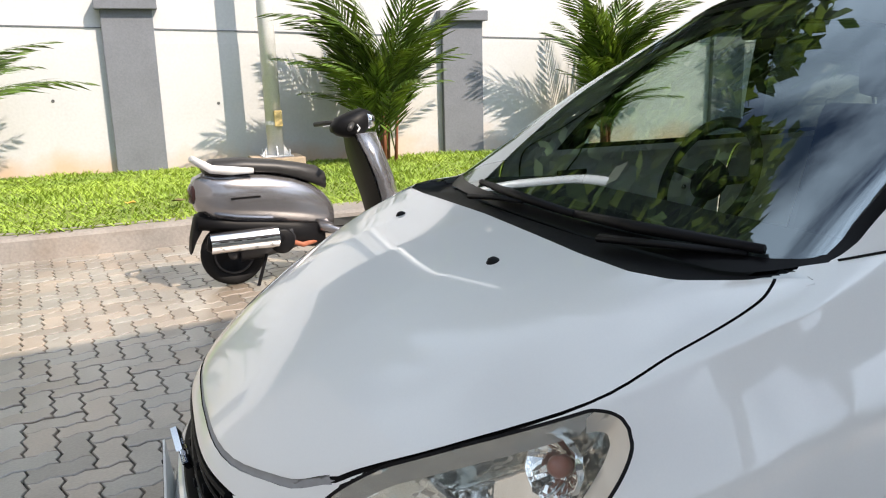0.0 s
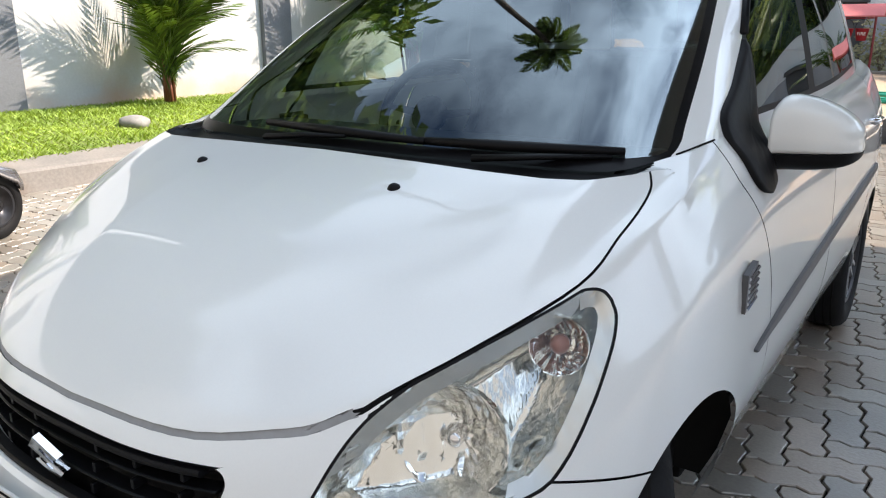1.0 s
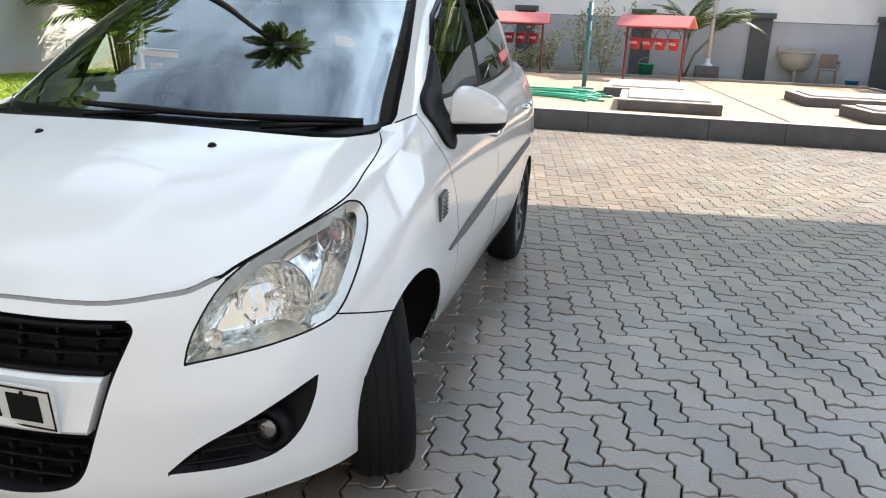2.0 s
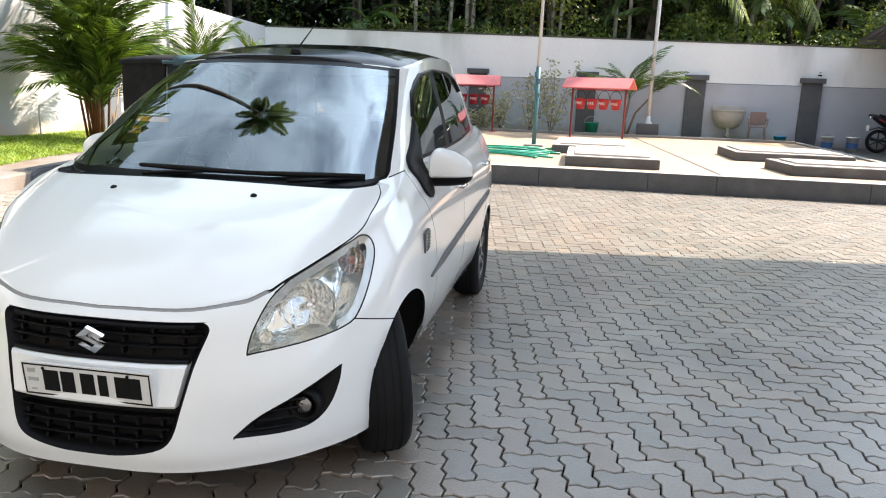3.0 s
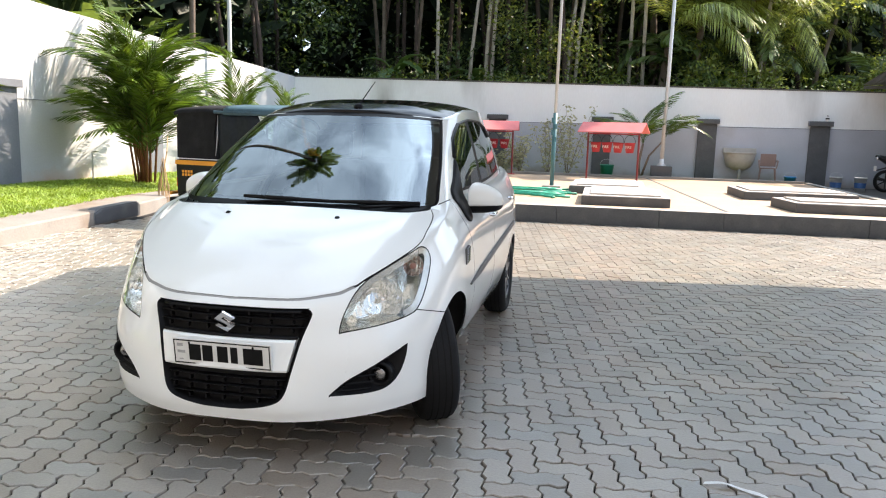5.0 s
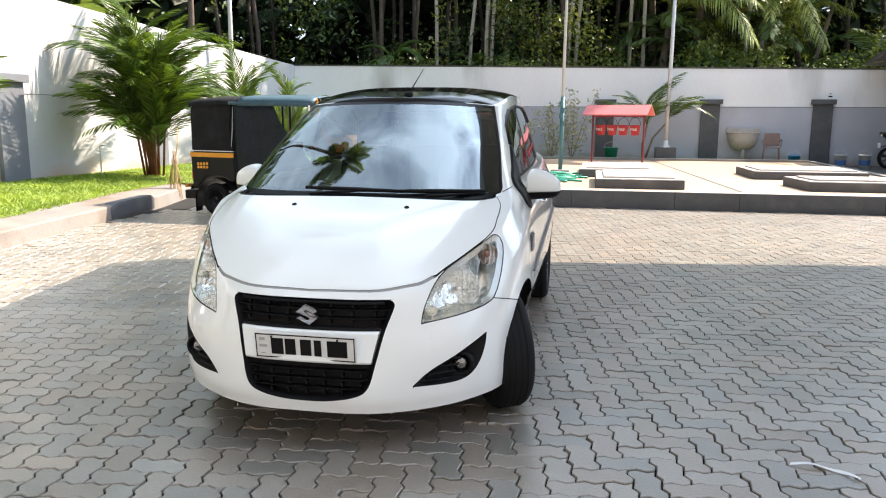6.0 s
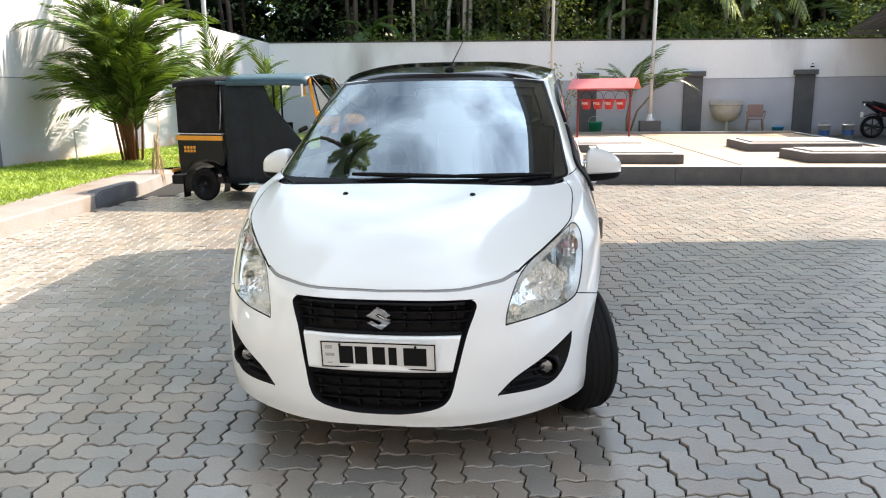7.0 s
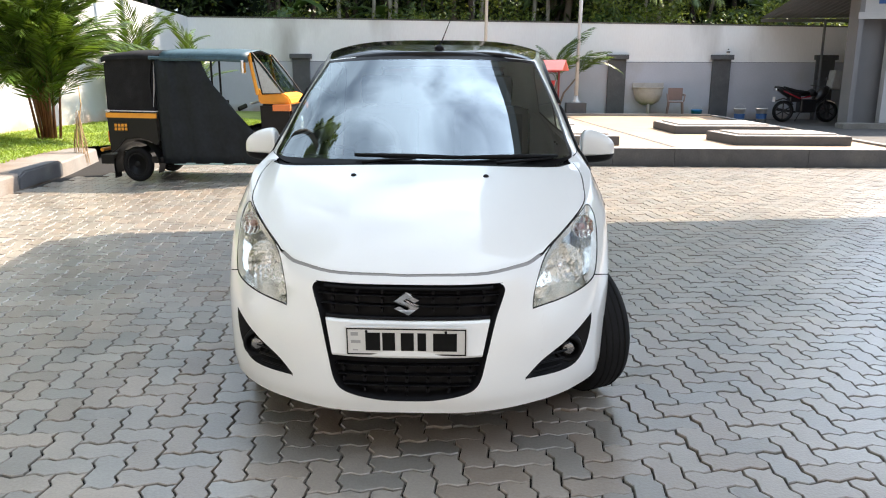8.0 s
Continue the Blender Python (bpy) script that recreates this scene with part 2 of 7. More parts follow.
def tubes(pts, radii, sides=10, cap=True, flat=1.0):
    bm = bmesh.new()
    tube(bm, pts, radii, sides, cap, flat)
    return bm


def lathe(bm, profile, axis="z", seg=32, m=None, closed=False):
    """Turns a profile of (radius, height) about an axis."""
    rings = []
    for r, h in profile:
        ring = []
        for k in range(seg):
            a = 2 * math.pi * k / seg
            p = {"z": (r * math.cos(a), r * math.sin(a), h), "x": (h, r * math.cos(a), r * math.sin(a)), "y": (r * math.sin(a), h, r * math.cos(a))}[axis]
            ring.append(bm.verts.new(p if m is None else m @ Vector(p)))
        rings.append(ring)
    for a, b in zip(rings, rings[1:]):
        for k in range(seg):
            bm.faces.new((a[k], a[(k + 1) % seg], b[(k + 1) % seg], b[k]))
    if not closed:
        bm.faces.new(rings[0][::-1])
        bm.faces.new(rings[-1])
    else:
        for k in range(seg):
            bm.faces.new((rings[-1][k], rings[-1][(k + 1) % seg], rings[0][(k + 1) % seg], rings[0][k]))


def prism(bm, outline, depth, m=None):
    """An outline in (u, v), given a depth along w; m places (u, v, w)."""
    a = [bm.verts.new((u, v, 0)) for u, v in outline]
    b = [bm.verts.new((u, v, depth)) for u, v in outline]
    bm.faces.new(a[::-1])
    bm.faces.new(b)
    for i in range(len(a)):
        j = (i + 1) % len(a)
        bm.faces.new((a[i], a[j], b[j], b[i]))
    if m is not None:
        bmesh.ops.transform(bm, matrix=m, verts=a + b)
    return a + b


def lettering(text, height, material, parent, m, depth=0.002, name="lettering", bold=0.0):
    cu = bpy.data.curves.new(name, "FONT")
    cu.body, cu.size, cu.extrude, cu.offset, cu.align_x, cu.align_y = text, height, depth, bold, "CENTER", "CENTER"
    tmp = bpy.data.objects.new(name, cu)
    scene.collection.objects.link(tmp)
    me = bpy.data.meshes.new_from_object(tmp.evaluated_get(bpy.context.evaluated_depsgraph_get()))
    bpy.data.objects.remove(tmp)
    me.materials.clear()
    me.materials.append(material)
    ob = new(name, me)
    ob.parent, ob.matrix_basis = parent, m
    return ob

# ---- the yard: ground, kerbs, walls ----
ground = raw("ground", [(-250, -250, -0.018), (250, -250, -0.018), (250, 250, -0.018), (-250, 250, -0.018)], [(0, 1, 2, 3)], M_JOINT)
tagged(ground, "joint bed of the paved yard, dark debris and shade in its colour, running to the horizon", "ground", kind="structure")

WALL_A, WALL_B = Vector((-9.0, 0, 0)), Vector((-8.45, 20.5, 0))
WDIR = (WALL_B - WALL_A).normalized()
WYAW = math.atan2(WDIR.y, WDIR.x)


def wall_x(y):
    return WALL_A.x + (WALL_B.x - WALL_A.x) * y / 20.5


def sloped_wall(name, x0, x1, length, z0, top0, top1, thick, m, material, label):
    bm = bmesh.new()
    v = [bm.verts.new(p) for p in ((x0, 0, z0), (x1, 0, z0), (x1, 0, top1), (x0, 0, top0), (x0, thick, z0), (x1, thick, z0), (x1, thick, top1), (x0, thick, top0))]
    for q in ((0, 1, 2, 3), (5, 4, 7, 6), (4, 0, 3, 7), (1, 5, 6, 2), (3, 2, 6, 7), (4, 5, 1, 0)):
        bm.faces.new([v[i] for i in q])
    ob = part(name, bm, material)
    ob.matrix_basis = m
    return tagged(ob, label, "wall", kind="structure")


def splash(m, z0, z1, color):
    """Dried mud thrown up against the foot of a wall, in patches."""
    n, l = m.node_tree.nodes, m.node_tree.links
    b = n["Principled BSDF"]
    src = b.inputs["Base Color"].links[0].from_socket
    tc, sp, mr, no, ad, lim, mx = n.new("ShaderNodeTexCoord"), n.new("ShaderNodeSeparateXYZ"), n.new("ShaderNodeMapRange"), n.new("ShaderNodeTexNoise"), n.new("ShaderNodeMath"), n.new("ShaderNodeMapRange"), n.new("ShaderNodeMixRGB")
    l.new(tc.outputs["Object"], sp.inputs[0])
    l.new(tc.outputs["Object"], no.inputs["Vector"])
    no.inputs["Scale"].default_value, no.inputs["Detail"].default_value = 1.6, 9.0
    mr.inputs["From Min"].default_value, mr.inputs["From Max"].default_value = z0, z1
    mr.inputs["To Min"].default_value, mr.inputs["To Max"].default_value = 0.42, -0.3
    l.new(sp.outputs["Z"], mr.inputs["Value"])
    l.new(mr.outputs["Result"], ad.inputs[0])
    l.new(no.outputs["Fac"], ad.inputs[1])
    lim.inputs["From Min"].default_value, lim.inputs["From Max"].default_value = 0.56, 0.92
    lim.inputs["To Max"].default_value = 0.75
    l.new(ad.outputs[0], lim.inputs["Value"])
    l.new(lim.outputs["Result"], mx.inputs["Fac"])
    l.new(src, mx.inputs["Color1"])
    mx.inputs["Color2"].default_value = (*color, 1)
    l.new(mx.outputs["Color"], b.inputs["Base Color"])
    return m


M_WALLWEST = splash(mat("mud_splashed_white_wall", (0.48, 0.487, 0.50), 0.8, vary=0.07, scale=1.4, fine=30, bump=0.2, stain=(0.58, 0.53, 0.48), stain_at=(0.56, 0.8)), 0.2, 0.95, (0.50, 0.33, 0.20))
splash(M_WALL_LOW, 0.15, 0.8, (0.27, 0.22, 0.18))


# left boundary wall: local x runs along the wall towards the far corner, local y into the wall
LEFT = Matrix.Translation((WALL_A.x, WALL_A.y, 0)) @ Matrix.Rotation(WYAW, 4, "Z")
LLEN = (WALL_B - WALL_A).length
west = sloped_wall("wall_west", -14, LLEN + 0.25, 0, -0.2, 1.90, 1.78, 0.22, LEFT, M_WALLWEST, "sunlit white painted boundary wall behind the lawn")
sloped_wall("wall_west_upper", -14, LLEN + 0.25, 0, 1.70, 4.50, 3.08, 0.18, LEFT @ Matrix.Translation((0, 0.004, 0)), M_WALL, "upper white boundary wall above a narrow ledge")
for p in ((-8.98, -1.71, 1.19), (-8.98, .24, 1.10), (-8.98, 3.9, 1.05)):
    q = LEFT.inverted() @ Vector(p)
    bm = bmesh.new()
    lathe(bm, [(.020, 0), (.020, -.004), (.015, -.005), (.001, -.002)], "y", 14, Matrix.Translation((q.x, 0, q.z)))
    part("weep_hole", bm, M_DARK, west, "small dark round hole")
# back boundary wall
BACK = Matrix.Translation((-8.45, 20.5, 0))
sloped_wall("wall_north", 0, 26, 0, -0.2, 1.79, 1.79, 0.22, BACK, M_WALL_LOW, "pale grey lower boundary wall with shade in its colour")
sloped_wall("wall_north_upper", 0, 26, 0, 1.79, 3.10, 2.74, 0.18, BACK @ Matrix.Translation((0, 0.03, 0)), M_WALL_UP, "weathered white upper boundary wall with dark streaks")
for nm, m, span in (("trim_west", LEFT, (-14, LLEN)), ("trim_north", BACK, (0, 26))):
    bm = bmesh.new()
    if nm == "trim_west":
        drop = math.atan(0.028)
        box(bm, (-14, -0.008, 0), (8.2, -0.002, 0.012), m=Matrix.Translation((0, 0, 2.02)) @ Matrix.Rotation(drop, 4, "Y"))
        box(bm, (8.2, -0.008, 1.79), (span[1], -0.002, 1.802))
    else:
        box(bm, (span[0], -0.010, 1.775), (span[1], -0.002, 1.788))
    ob = part(nm, bm, M_PILLAR)
    ob.matrix_basis = m
    tagged(ob, "thin dark groove line along the wall", "trim", kind="structure")


def pillar(m, z0, top, w, paint=M_PILLAR, name="pillar"):
    t = thing(name, m, "dark grey painted wall pillar with a flat overhanging cap", "pillar", "pillars along the wall")
    part("shaft", bbox((-w / 2, -0.09, z0), (w / 2, 0.0, top - 0.14), 0.008), paint, t)
    part("cap", bbox((-w / 2 - 0.06, -0.17, top - 0.14), (w / 2 + 0.06, 0.0, top), 0.012), paint, t, "projecting grey cap")
    return t


for y in (-9.5, -5.15, -0.76, 3.63, 8.2, 12.6, 16.9):
    pillar(LEFT @ Matrix.Translation((y / math.sin(WYAW), -0.004, 0)), 0.1, max(2.0, 2.38 - 0.031 * y), 0.60)
for x in (-5.0, -1.7, 1.5, 4.55, 7.64, 10.68):
    pillar(Matrix.Translation((x, 20.496, 0)), 0.1, 2.0, 0.53, M_DARK)
M_BEHIND = mat("plain_grey_wall", (0.30, 0.30, 0.30), 0.85, vary=0.1, bump=0.2)
bm = bmesh.new()
box(bm, (0, -0.012, -0.03), (26, 0.2, 0.012), m=BACK @ Matrix.Translation((0, 0.03, 3.10)) @ Matrix.Rotation(math.atan(0.36 / 26), 4, "Y"))
tagged(part("wall_coping", bm, mat("mossy_coping", (0.09, 0.09, 0.08), 0.9, vary=0.4, scale=3, bump=0.4)), "dark weathered top edge of the boundary wall", "coping", kind="structure")
# the closing wall behind the camera and the one on the east side
bm = bmesh.new()
box(bm, (-9.0, -6.8, -0.1), (15.3, -6.5, 7.5))
tagged(part("wall_south", bm, M_BEHIND), "plain grey building wall behind the yard", "wall", kind="structure")
bm = bmesh.new()
box(bm, (15.0, -6.5, -0.1), (15.3, 20.7, 2.6))
tagged(part("wall_east", bm, M_BEHIND), "plain grey boundary wall", "wall", kind="structure")

# forecourt canopy overhead, whose shadow lies over the car
CAN = Matrix.Translation((0.40, 5.99, 0)) @ Matrix.Rotation(radians(9.4), 4, "Z")
can = thing("forecourt_canopy", CAN, "large flat grey forecourt canopy above the yard", "canopy")
part("deck", bbox((0, -7.0, 4.45), (7.8, 0, 5.10), 0.02), mat("canopy_sheet", (0.15, 0.155, 0.16), 0.5, vary=0.05, bump=0.05), can)
for x, y in ((6.9, -2.6), (6.9, -6.3)):
    part("column", bbox((x - 0.25, y - 0.25, -0.02), (x + 0.25, y + 0.25, 4.45), 0.02), M_WALL, can)

# lawn
LAWN_E = [(-5.6, -12.0), (-5.2, -4.0), (-5.22, -1.5), (-5.34, -0.3), (-5.5, 2.5), (-5.75, 4.8), (-6.0, 6.3), (-6.18, 7.1), (-6.33, 8.1), (-6.3, 9.3), (-5.6, 10.4), (-5.1, 12.0), (-5.1, 20.5)]


def lawn_x(y):
    for (x0, y0), (x1, y1) in zip(LAWN_E, LAWN_E[1:]):
        if y0 <= y <= y1:
            return x0 + (x1 - x0) * (y - y0) / (y1 - y0)
    return LAWN_E[-1][0]


def lawn_z(x, y):
    w = max(0.0, min(1.0, (lawn_x(y) - x) / 1.6))
    return 0.205 + 0.07 * w * w * (3 - 2 * w) + 0.012 * noise.noise((x * 1.3, y * 1.3, 0))


vs, fs, nx, ny = [], [], 14, 110
for j in range(ny + 1):
    y = -12 + 32.5 * j / ny
    for i in range(nx + 1):
        x = lawn_x(y) + (wall_x(y) - lawn_x(y)) * i / nx
        vs.append((x, y, lawn_z(x, y)))
for j in range(ny):
    for i in range(nx):
        a = j * (nx + 1) + i
        fs.append((a, a + nx + 1, a + nx + 2, a + 1))
lawn = raw("lawn", vs, fs, M_SOIL, smooth=True)
tagged(lawn, "raised soil bed of the lawn beside the wall", "lawn", kind="structure")
rng = np.random.default_rng(4)
vs, fs = [], []
for k in range(70000):
    y = -3.5 + 20.5 * rng.random() ** 1.15
    e = lawn_x(y)
    x = e + 0.02 + (wall_x(y) + 0.02 - e) * rng.random()
    z, h, a = lawn_z(x, y) - 0.01, 0.022 + 0.036 * rng.random(), rng.random() * 6.283
    if noise.noise((x * 0.8, y * 0.8, 3)) > 0.15:
        h *= 1.5
    w, lean = 0.006 + 0.005 * rng.random(), 0.03 + 0.05 * rng.random()
    c, s = math.cos(a), math.sin(a)
    i = len(vs)
    vs += [(x - w * s, y + w * c, z), (x + w * s, y - w * c, z), (x + lean * 0.4 * c + w * 0.7 * s, y + lean * 0.4 * s - w * 0.7 * c, z + h * 0.6), (x + lean * c, y + lean * s, z + h)]
    fs += [(i, i + 1, i + 2), (i, i + 2, i + 3)]
grass = raw("grass", vs, fs, M_GRASS)
tagged(grass, "bright yellow-green lawn grass in full sun", "grass", kind="stuff")

# sloped concrete edging of the lawn and its dark painted end
ED = [(-5.3, -12.0), (-5.07, -2.0), (-5.2, -0.3), (-4.98, 3.4), (-5.16, 4.6), (-5.345, 6.05), (-5.51, 7.4), (-5.76, 8.4), (-5.98, 9.3)]
bm = bmesh.new()
prev = None
ys = [-12 + 21.2 * i / 53 for i in range(54)]
for y in ys:
    x0 = next(a[0] + (b[0] - a[0]) * (y - a[1]) / (b[1] - a[1]) for a, b in zip(ED, ED[1:]) if a[1] <= y <= b[1])
    x1 = lawn_x(y)
    x1 = min(x1, x0 - 0.14)
    ring = [bm.verts.new(p) for p in ((x0, y, -0.02), (x0 - 0.025, y, 0.165), (x0 - 0.05, y, 0.188), (x1 - 0.06, y, 0.212), (x1 - 0.10, y, 0.14))]
    if prev:
        for a, b, c, d in zip(prev, prev[1:], ring[1:], ring):
            bm.faces.new((a, d, c, b))
    prev = ring
bm.faces.new(prev)
tagged(part("kerb", bm, M_KERB), "worn pale concrete edging sloping up to the lawn", "kerb", kind="structure")
kerb_end = thing("kerb_block", Matrix.Translation((-5.312, 5.86, 0)) @ Matrix.Rotation(radians(97.0), 4, "Z"), "dark grey painted concrete kerb piece with a rounded top", "kerb")
bm = bmesh.new()
vs = prism(bm, [(0, -0.01), (1.36, -0.01), (1.36, 0.17), (1.30, 0.222), (0.22, 0.216), (0.05, 0.16)], 0.20, Matrix(((1, 0, 0, 0), (0, 0, 1, 0), (0, 1, 0, 0), (0, 0, 0, 1))))
bmesh.ops.recalc_face_normals(bm, faces=bm.faces)
bmesh.ops.bevel(bm, geom=list(bm.edges), offset=0.02, segments=2, affect="EDGES")
part("block", bm, M_DARK, kerb_end)

# raised platform over the tanks
PY, PX1, PZ = 8.95, 7.15, 0.275
bm = bmesh.new()
box(bm, (-1.6, PY + 0.12, -0.02), (PX1 - 0.10, 19.1, PZ - 0.015))
tagged(part("platform_floor", bm, M_PLAT), "sunlit buff cement floor of the raised tank platform", "platform", kind="structure")
for i, (a, b) in enumerate(((-1.6, 0.85), (0.855, 2.45), (2.455, 3.42), (3.425, 5.5), (5.505, PX1))):
    bm = bmesh.new()
    box(bm, (a, PY, -0.02), (b, PY + 0.14, PZ), 0.006)
    tagged(part("platform_kerb", bm, M_DARK), "dark grey painted concrete edge of the platform", "kerb", kind="structure")
bm = bmesh.new()
box(bm, (-1.6, PY + 0.004, PZ), (PX1, PY + 0.16, PZ + 0.006))
tagged(part("kerb_top", bm, M_SLABTOP), "pale cement top of the platform edge", "kerb", kind="structure")
bm = bmesh.new()
box(bm, (PX1 - 0.12, PY + 0.16, -0.02), (PX1 + 0.04, 19.3, PZ + 0.02), 0.006)
tagged(part("platform_kerb_east", bm, M_CONC), "pale concrete side edge of the platform", "kerb", kind="structure")
bm = bmesh.new()
box(bm, (-1.6, 19.0, PZ - 0.015), (PX1 - 0.13, 19.16, PZ + 0.05), 0.006)
tagged(part("platform_kerb_back", bm, M_CONC), "pale concrete back edge of the platform", "kerb", kind="structure")
# floor beside the platform; the shade over it is put into the dark cement colour
bm = bmesh.new()
box(bm, (PX1 + 0.04, 9.1, -0.02), (15.0, 20.5, 0.12), 0)
tagged(part("service_floor", bm, mat("shade_dark_cement", (0.075, 0.072, 0.07), 0.85, vary=0.25, scale=1.5, bump=0.3)), "cement floor beside the platform, coloured dark for its shade", "floor", kind="structure")
bm = bmesh.new()
box(bm, (-1.6, 19.165, -0.02), (PX1 - 0.13, 20.5, 0.2), 0)
tagged(part("planting_strip", bm, M_SOIL), "bare dark soil strip under the wall", "soil", kind="structure")
bm = bmesh.new()
box(bm, (-0.03, 0, 0), (0.03, 10.0, 0.004), m=Matrix.Translation((3.55, 9.15, PZ - 0.014)) @ Matrix.Rotation(radians(4.2), 4, "Z"))
tagged(part("floor_joint", bm, M_DARK), "dark joint line across the platform floor", "joint", kind="structure")


def plinth(x0, y0, x1, y1, skew, lid=True):
    t = thing("tank_plinth", Matrix.Translation((x0, y0, PZ - 0.015)), "low concrete manhole plinth with dark grey sides and pale top", "plinth", "manhole plinths on the platform")
    sh = Matrix(((1, skew, 0, 0), (0, 1, 0, 0), (0, 0, 1, 0), (0, 0, 0, 1)))
    part("base", bbox((0, 0, 0), (x1 - x0, y1 - y0, 0.15), 0.01, sh), M_DARK, t)
    part("top", bbox((0.012, 0.012, 0.15), (x1 - x0 - 0.012, y1 - y0 - 0.012, 0.162), 0.004, sh), M_SLABTOP, t, "pale cement top")
    if lid:
        part("cover", bbox((0.14, 0.2, 0.162), (x1 - x0 - 0.14, y1 - y0 - 0.2, 0.192), 0.008, sh), M_SLABTOP, t, "raised pale manhole cover")
    return t


plinth(1.22, 9.60, 2.67, 11.7, 0.0)
plinth(0.91, 12.1, 2.42, 14.4, 0.02)
plinth(4.65, 9.80, 6.55, 11.0, -0.12)
plinth(4.28, 12.3, 6.35, 14.0, -0.03)

# ---- the white hatchback ----
M_PAINT = mat("white_car_paint", (0.815, 0.825, 0.81), 0.28, vary=0.015, scale=2, fine=300, bump=0, coat=1.0)
M_BLACKROOF = mat("black_roof_film", (0.005, 0.005, 0.006), 0.11, vary=0.1, scale=4, bump=0, spec=0.25)
M_TRIM = mat("black_plastic_trim", (0.006, 0.006, 0.007), 0.5, vary=0.15, scale=20, bump=0.1, spec=0.15)
M_GLOSSBLACK = mat("gloss_black_trim", (0.006, 0.006, 0.007), 0.3, vary=0.1, scale=20, bump=0, spec=0.14)
M_GAP = mat("dark_panel_gap", (0.012, 0.012, 0.012), 0.9, vary=0.1, bump=0, spec=0.1)
M_RUBBER = mat("tyre_rubber", (0.009, 0.009, 0.010), 0.75, vary=0.2, scale=12, fine=120, bump=0.3, spec=0.2)
M_ALLOY = mat("dark_alloy", (0.05, 0.05, 0.055), 0.35, metal=0.7, vary=0.1, scale=10, bump=0)
M_ALLOYCUT = mat("machined_alloy", (0.55, 0.55, 0.57), 0.3, metal=1.0, vary=0.05, bump=0)
M_WINDSCREEN = glass_mat("windscreen_glass", (0.82, 0.90, 0.86), ior=2.75)
M_SIDEGLASS = glass_mat("tinted_side_glass", (0.60, 0.70, 0.66), ior=1.9)
M_REARGLASS = glass_mat("dark_rear_side_glass", (0.16, 0.19, 0.18), ior=1.9)
M_LENS = glass_mat("clear_lamp_lens", (0.98, 0.97, 0.95), ior=1.4)
M_REFLECTOR = mat("lamp_reflector", (0.92, 0.93, 0.92), 0.12, metal=0.95, vary=0.12, scale=14, fine=55, bump=0.5, tint=(0.70, 0.71, 0.68), stretch=(1, 1, 0.12))
M_LAMPGREY = mat("lamp_housing", (0.80, 0.81, 0.78), 0.12, metal=0.9, vary=0.06, scale=16, fine=45, bump=0.7, stretch=(1, 1, 0.2))
M_AMBER = mat("amber_bulb", (0.30, 0.15, 0.12), 0.3, vary=0.1, bump=0)
M_CABIN = mat("dark_cabin_plastic", (0.010, 0.010, 0.011), 0.7, vary=0.2, scale=8, bump=0.1, spec=0.2)
M_SEAT = mat("dark_seat_cloth", (0.016, 0.016, 0.018), 0.9, vary=0.25, scale=10, bump=0.2, spec=0.1)
M_PLATE = mat("white_plate", (0.72, 0.72, 0.70), 0.4, vary=0.05, scale=10, bump=0)

CAR = Matrix.Translation((0, 0, 0))
car = thing("hatchback_car", CAR, "white hatchback with black roof and turned front wheels on grey pavers", "car")

# rows: sill to shoulder; columns: front middle, round the corner, along the side to the tail
SHELL = np.array([
    [(0, -.598, .190), (.25, -.582, .190), (.455, -.492, .190), (.637, -.349, .196), (.772, -.118, .20), (.775, .25, .20), (.755, .6, .225), (.755, 1.2, .225), (.755, 2, .23), (.77, 2.6, .24), (.74, 2.95, .25), (.55, 3.08, .25), (0, 3.12, .25)],
    [(0, -.61, .27), (.25, -.595, .27), (.46, -.505, .27), (.65, -.355, .275), (.785, -.12, .28), (.818, .25, .31), (.802, .6, .33), (.804, 1.2, .33), (.806, 2, .335), (.822, 2.6, .34), (.79, 2.97, .34), (.58, 3.12, .34), (0, 3.17, .34)],
    [(0, -.59, .44), (.25, -.57, .44), (.46, -.495, .44), (.66, -.345, .45), (.80, -.09, .47), (.848, .25, .5), (.846, .6, .5), (.846, 1.2, .5), (.848, 2, .5), (.85, 2.6, .52), (.80, 2.98, .54), (.6, 3.14, .54), (0, 3.19, .54)],
    [(0, -.565, .56), (.25, -.545, .56), (.46, -.463, .56), (.66, -.303, .57), (.80, -.05, .62), (.848, .25, .66), (.85, .6, .68), (.85, 1.2, .68), (.852, 2, .69), (.85, 2.6, .70), (.8, 2.97, .72), (.6, 3.12, .72), (0, 3.16, .72)],
    [(0, -.542, .65), (.25, -.524, .65), (.465, -.426, .66), (.66, -.229, .70), (.785, .01, .77), (.828, .25, .84), (.833, .6, .87), (.833, 1.2, .88), (.836, 2, .90), (.83, 2.6, .92), (.78, 2.95, .93), (.58, 3.06, .92), (0, 3.1, .92)],
    [(0, -.508, .70), (.25, -.490, .705), (.47, -.378, .74), (.63, -.170, .83), (.73, .03, .91), (.765, .27, .990), (.772, .6, 1.02), (.775, 1.2, 1.035), (.775, 2, 1.06), (.76, 2.6, 1.09), (.71, 2.9, 1.13), (.53, 2.98, 1.12), (0, 3.0, 1.1)],
])
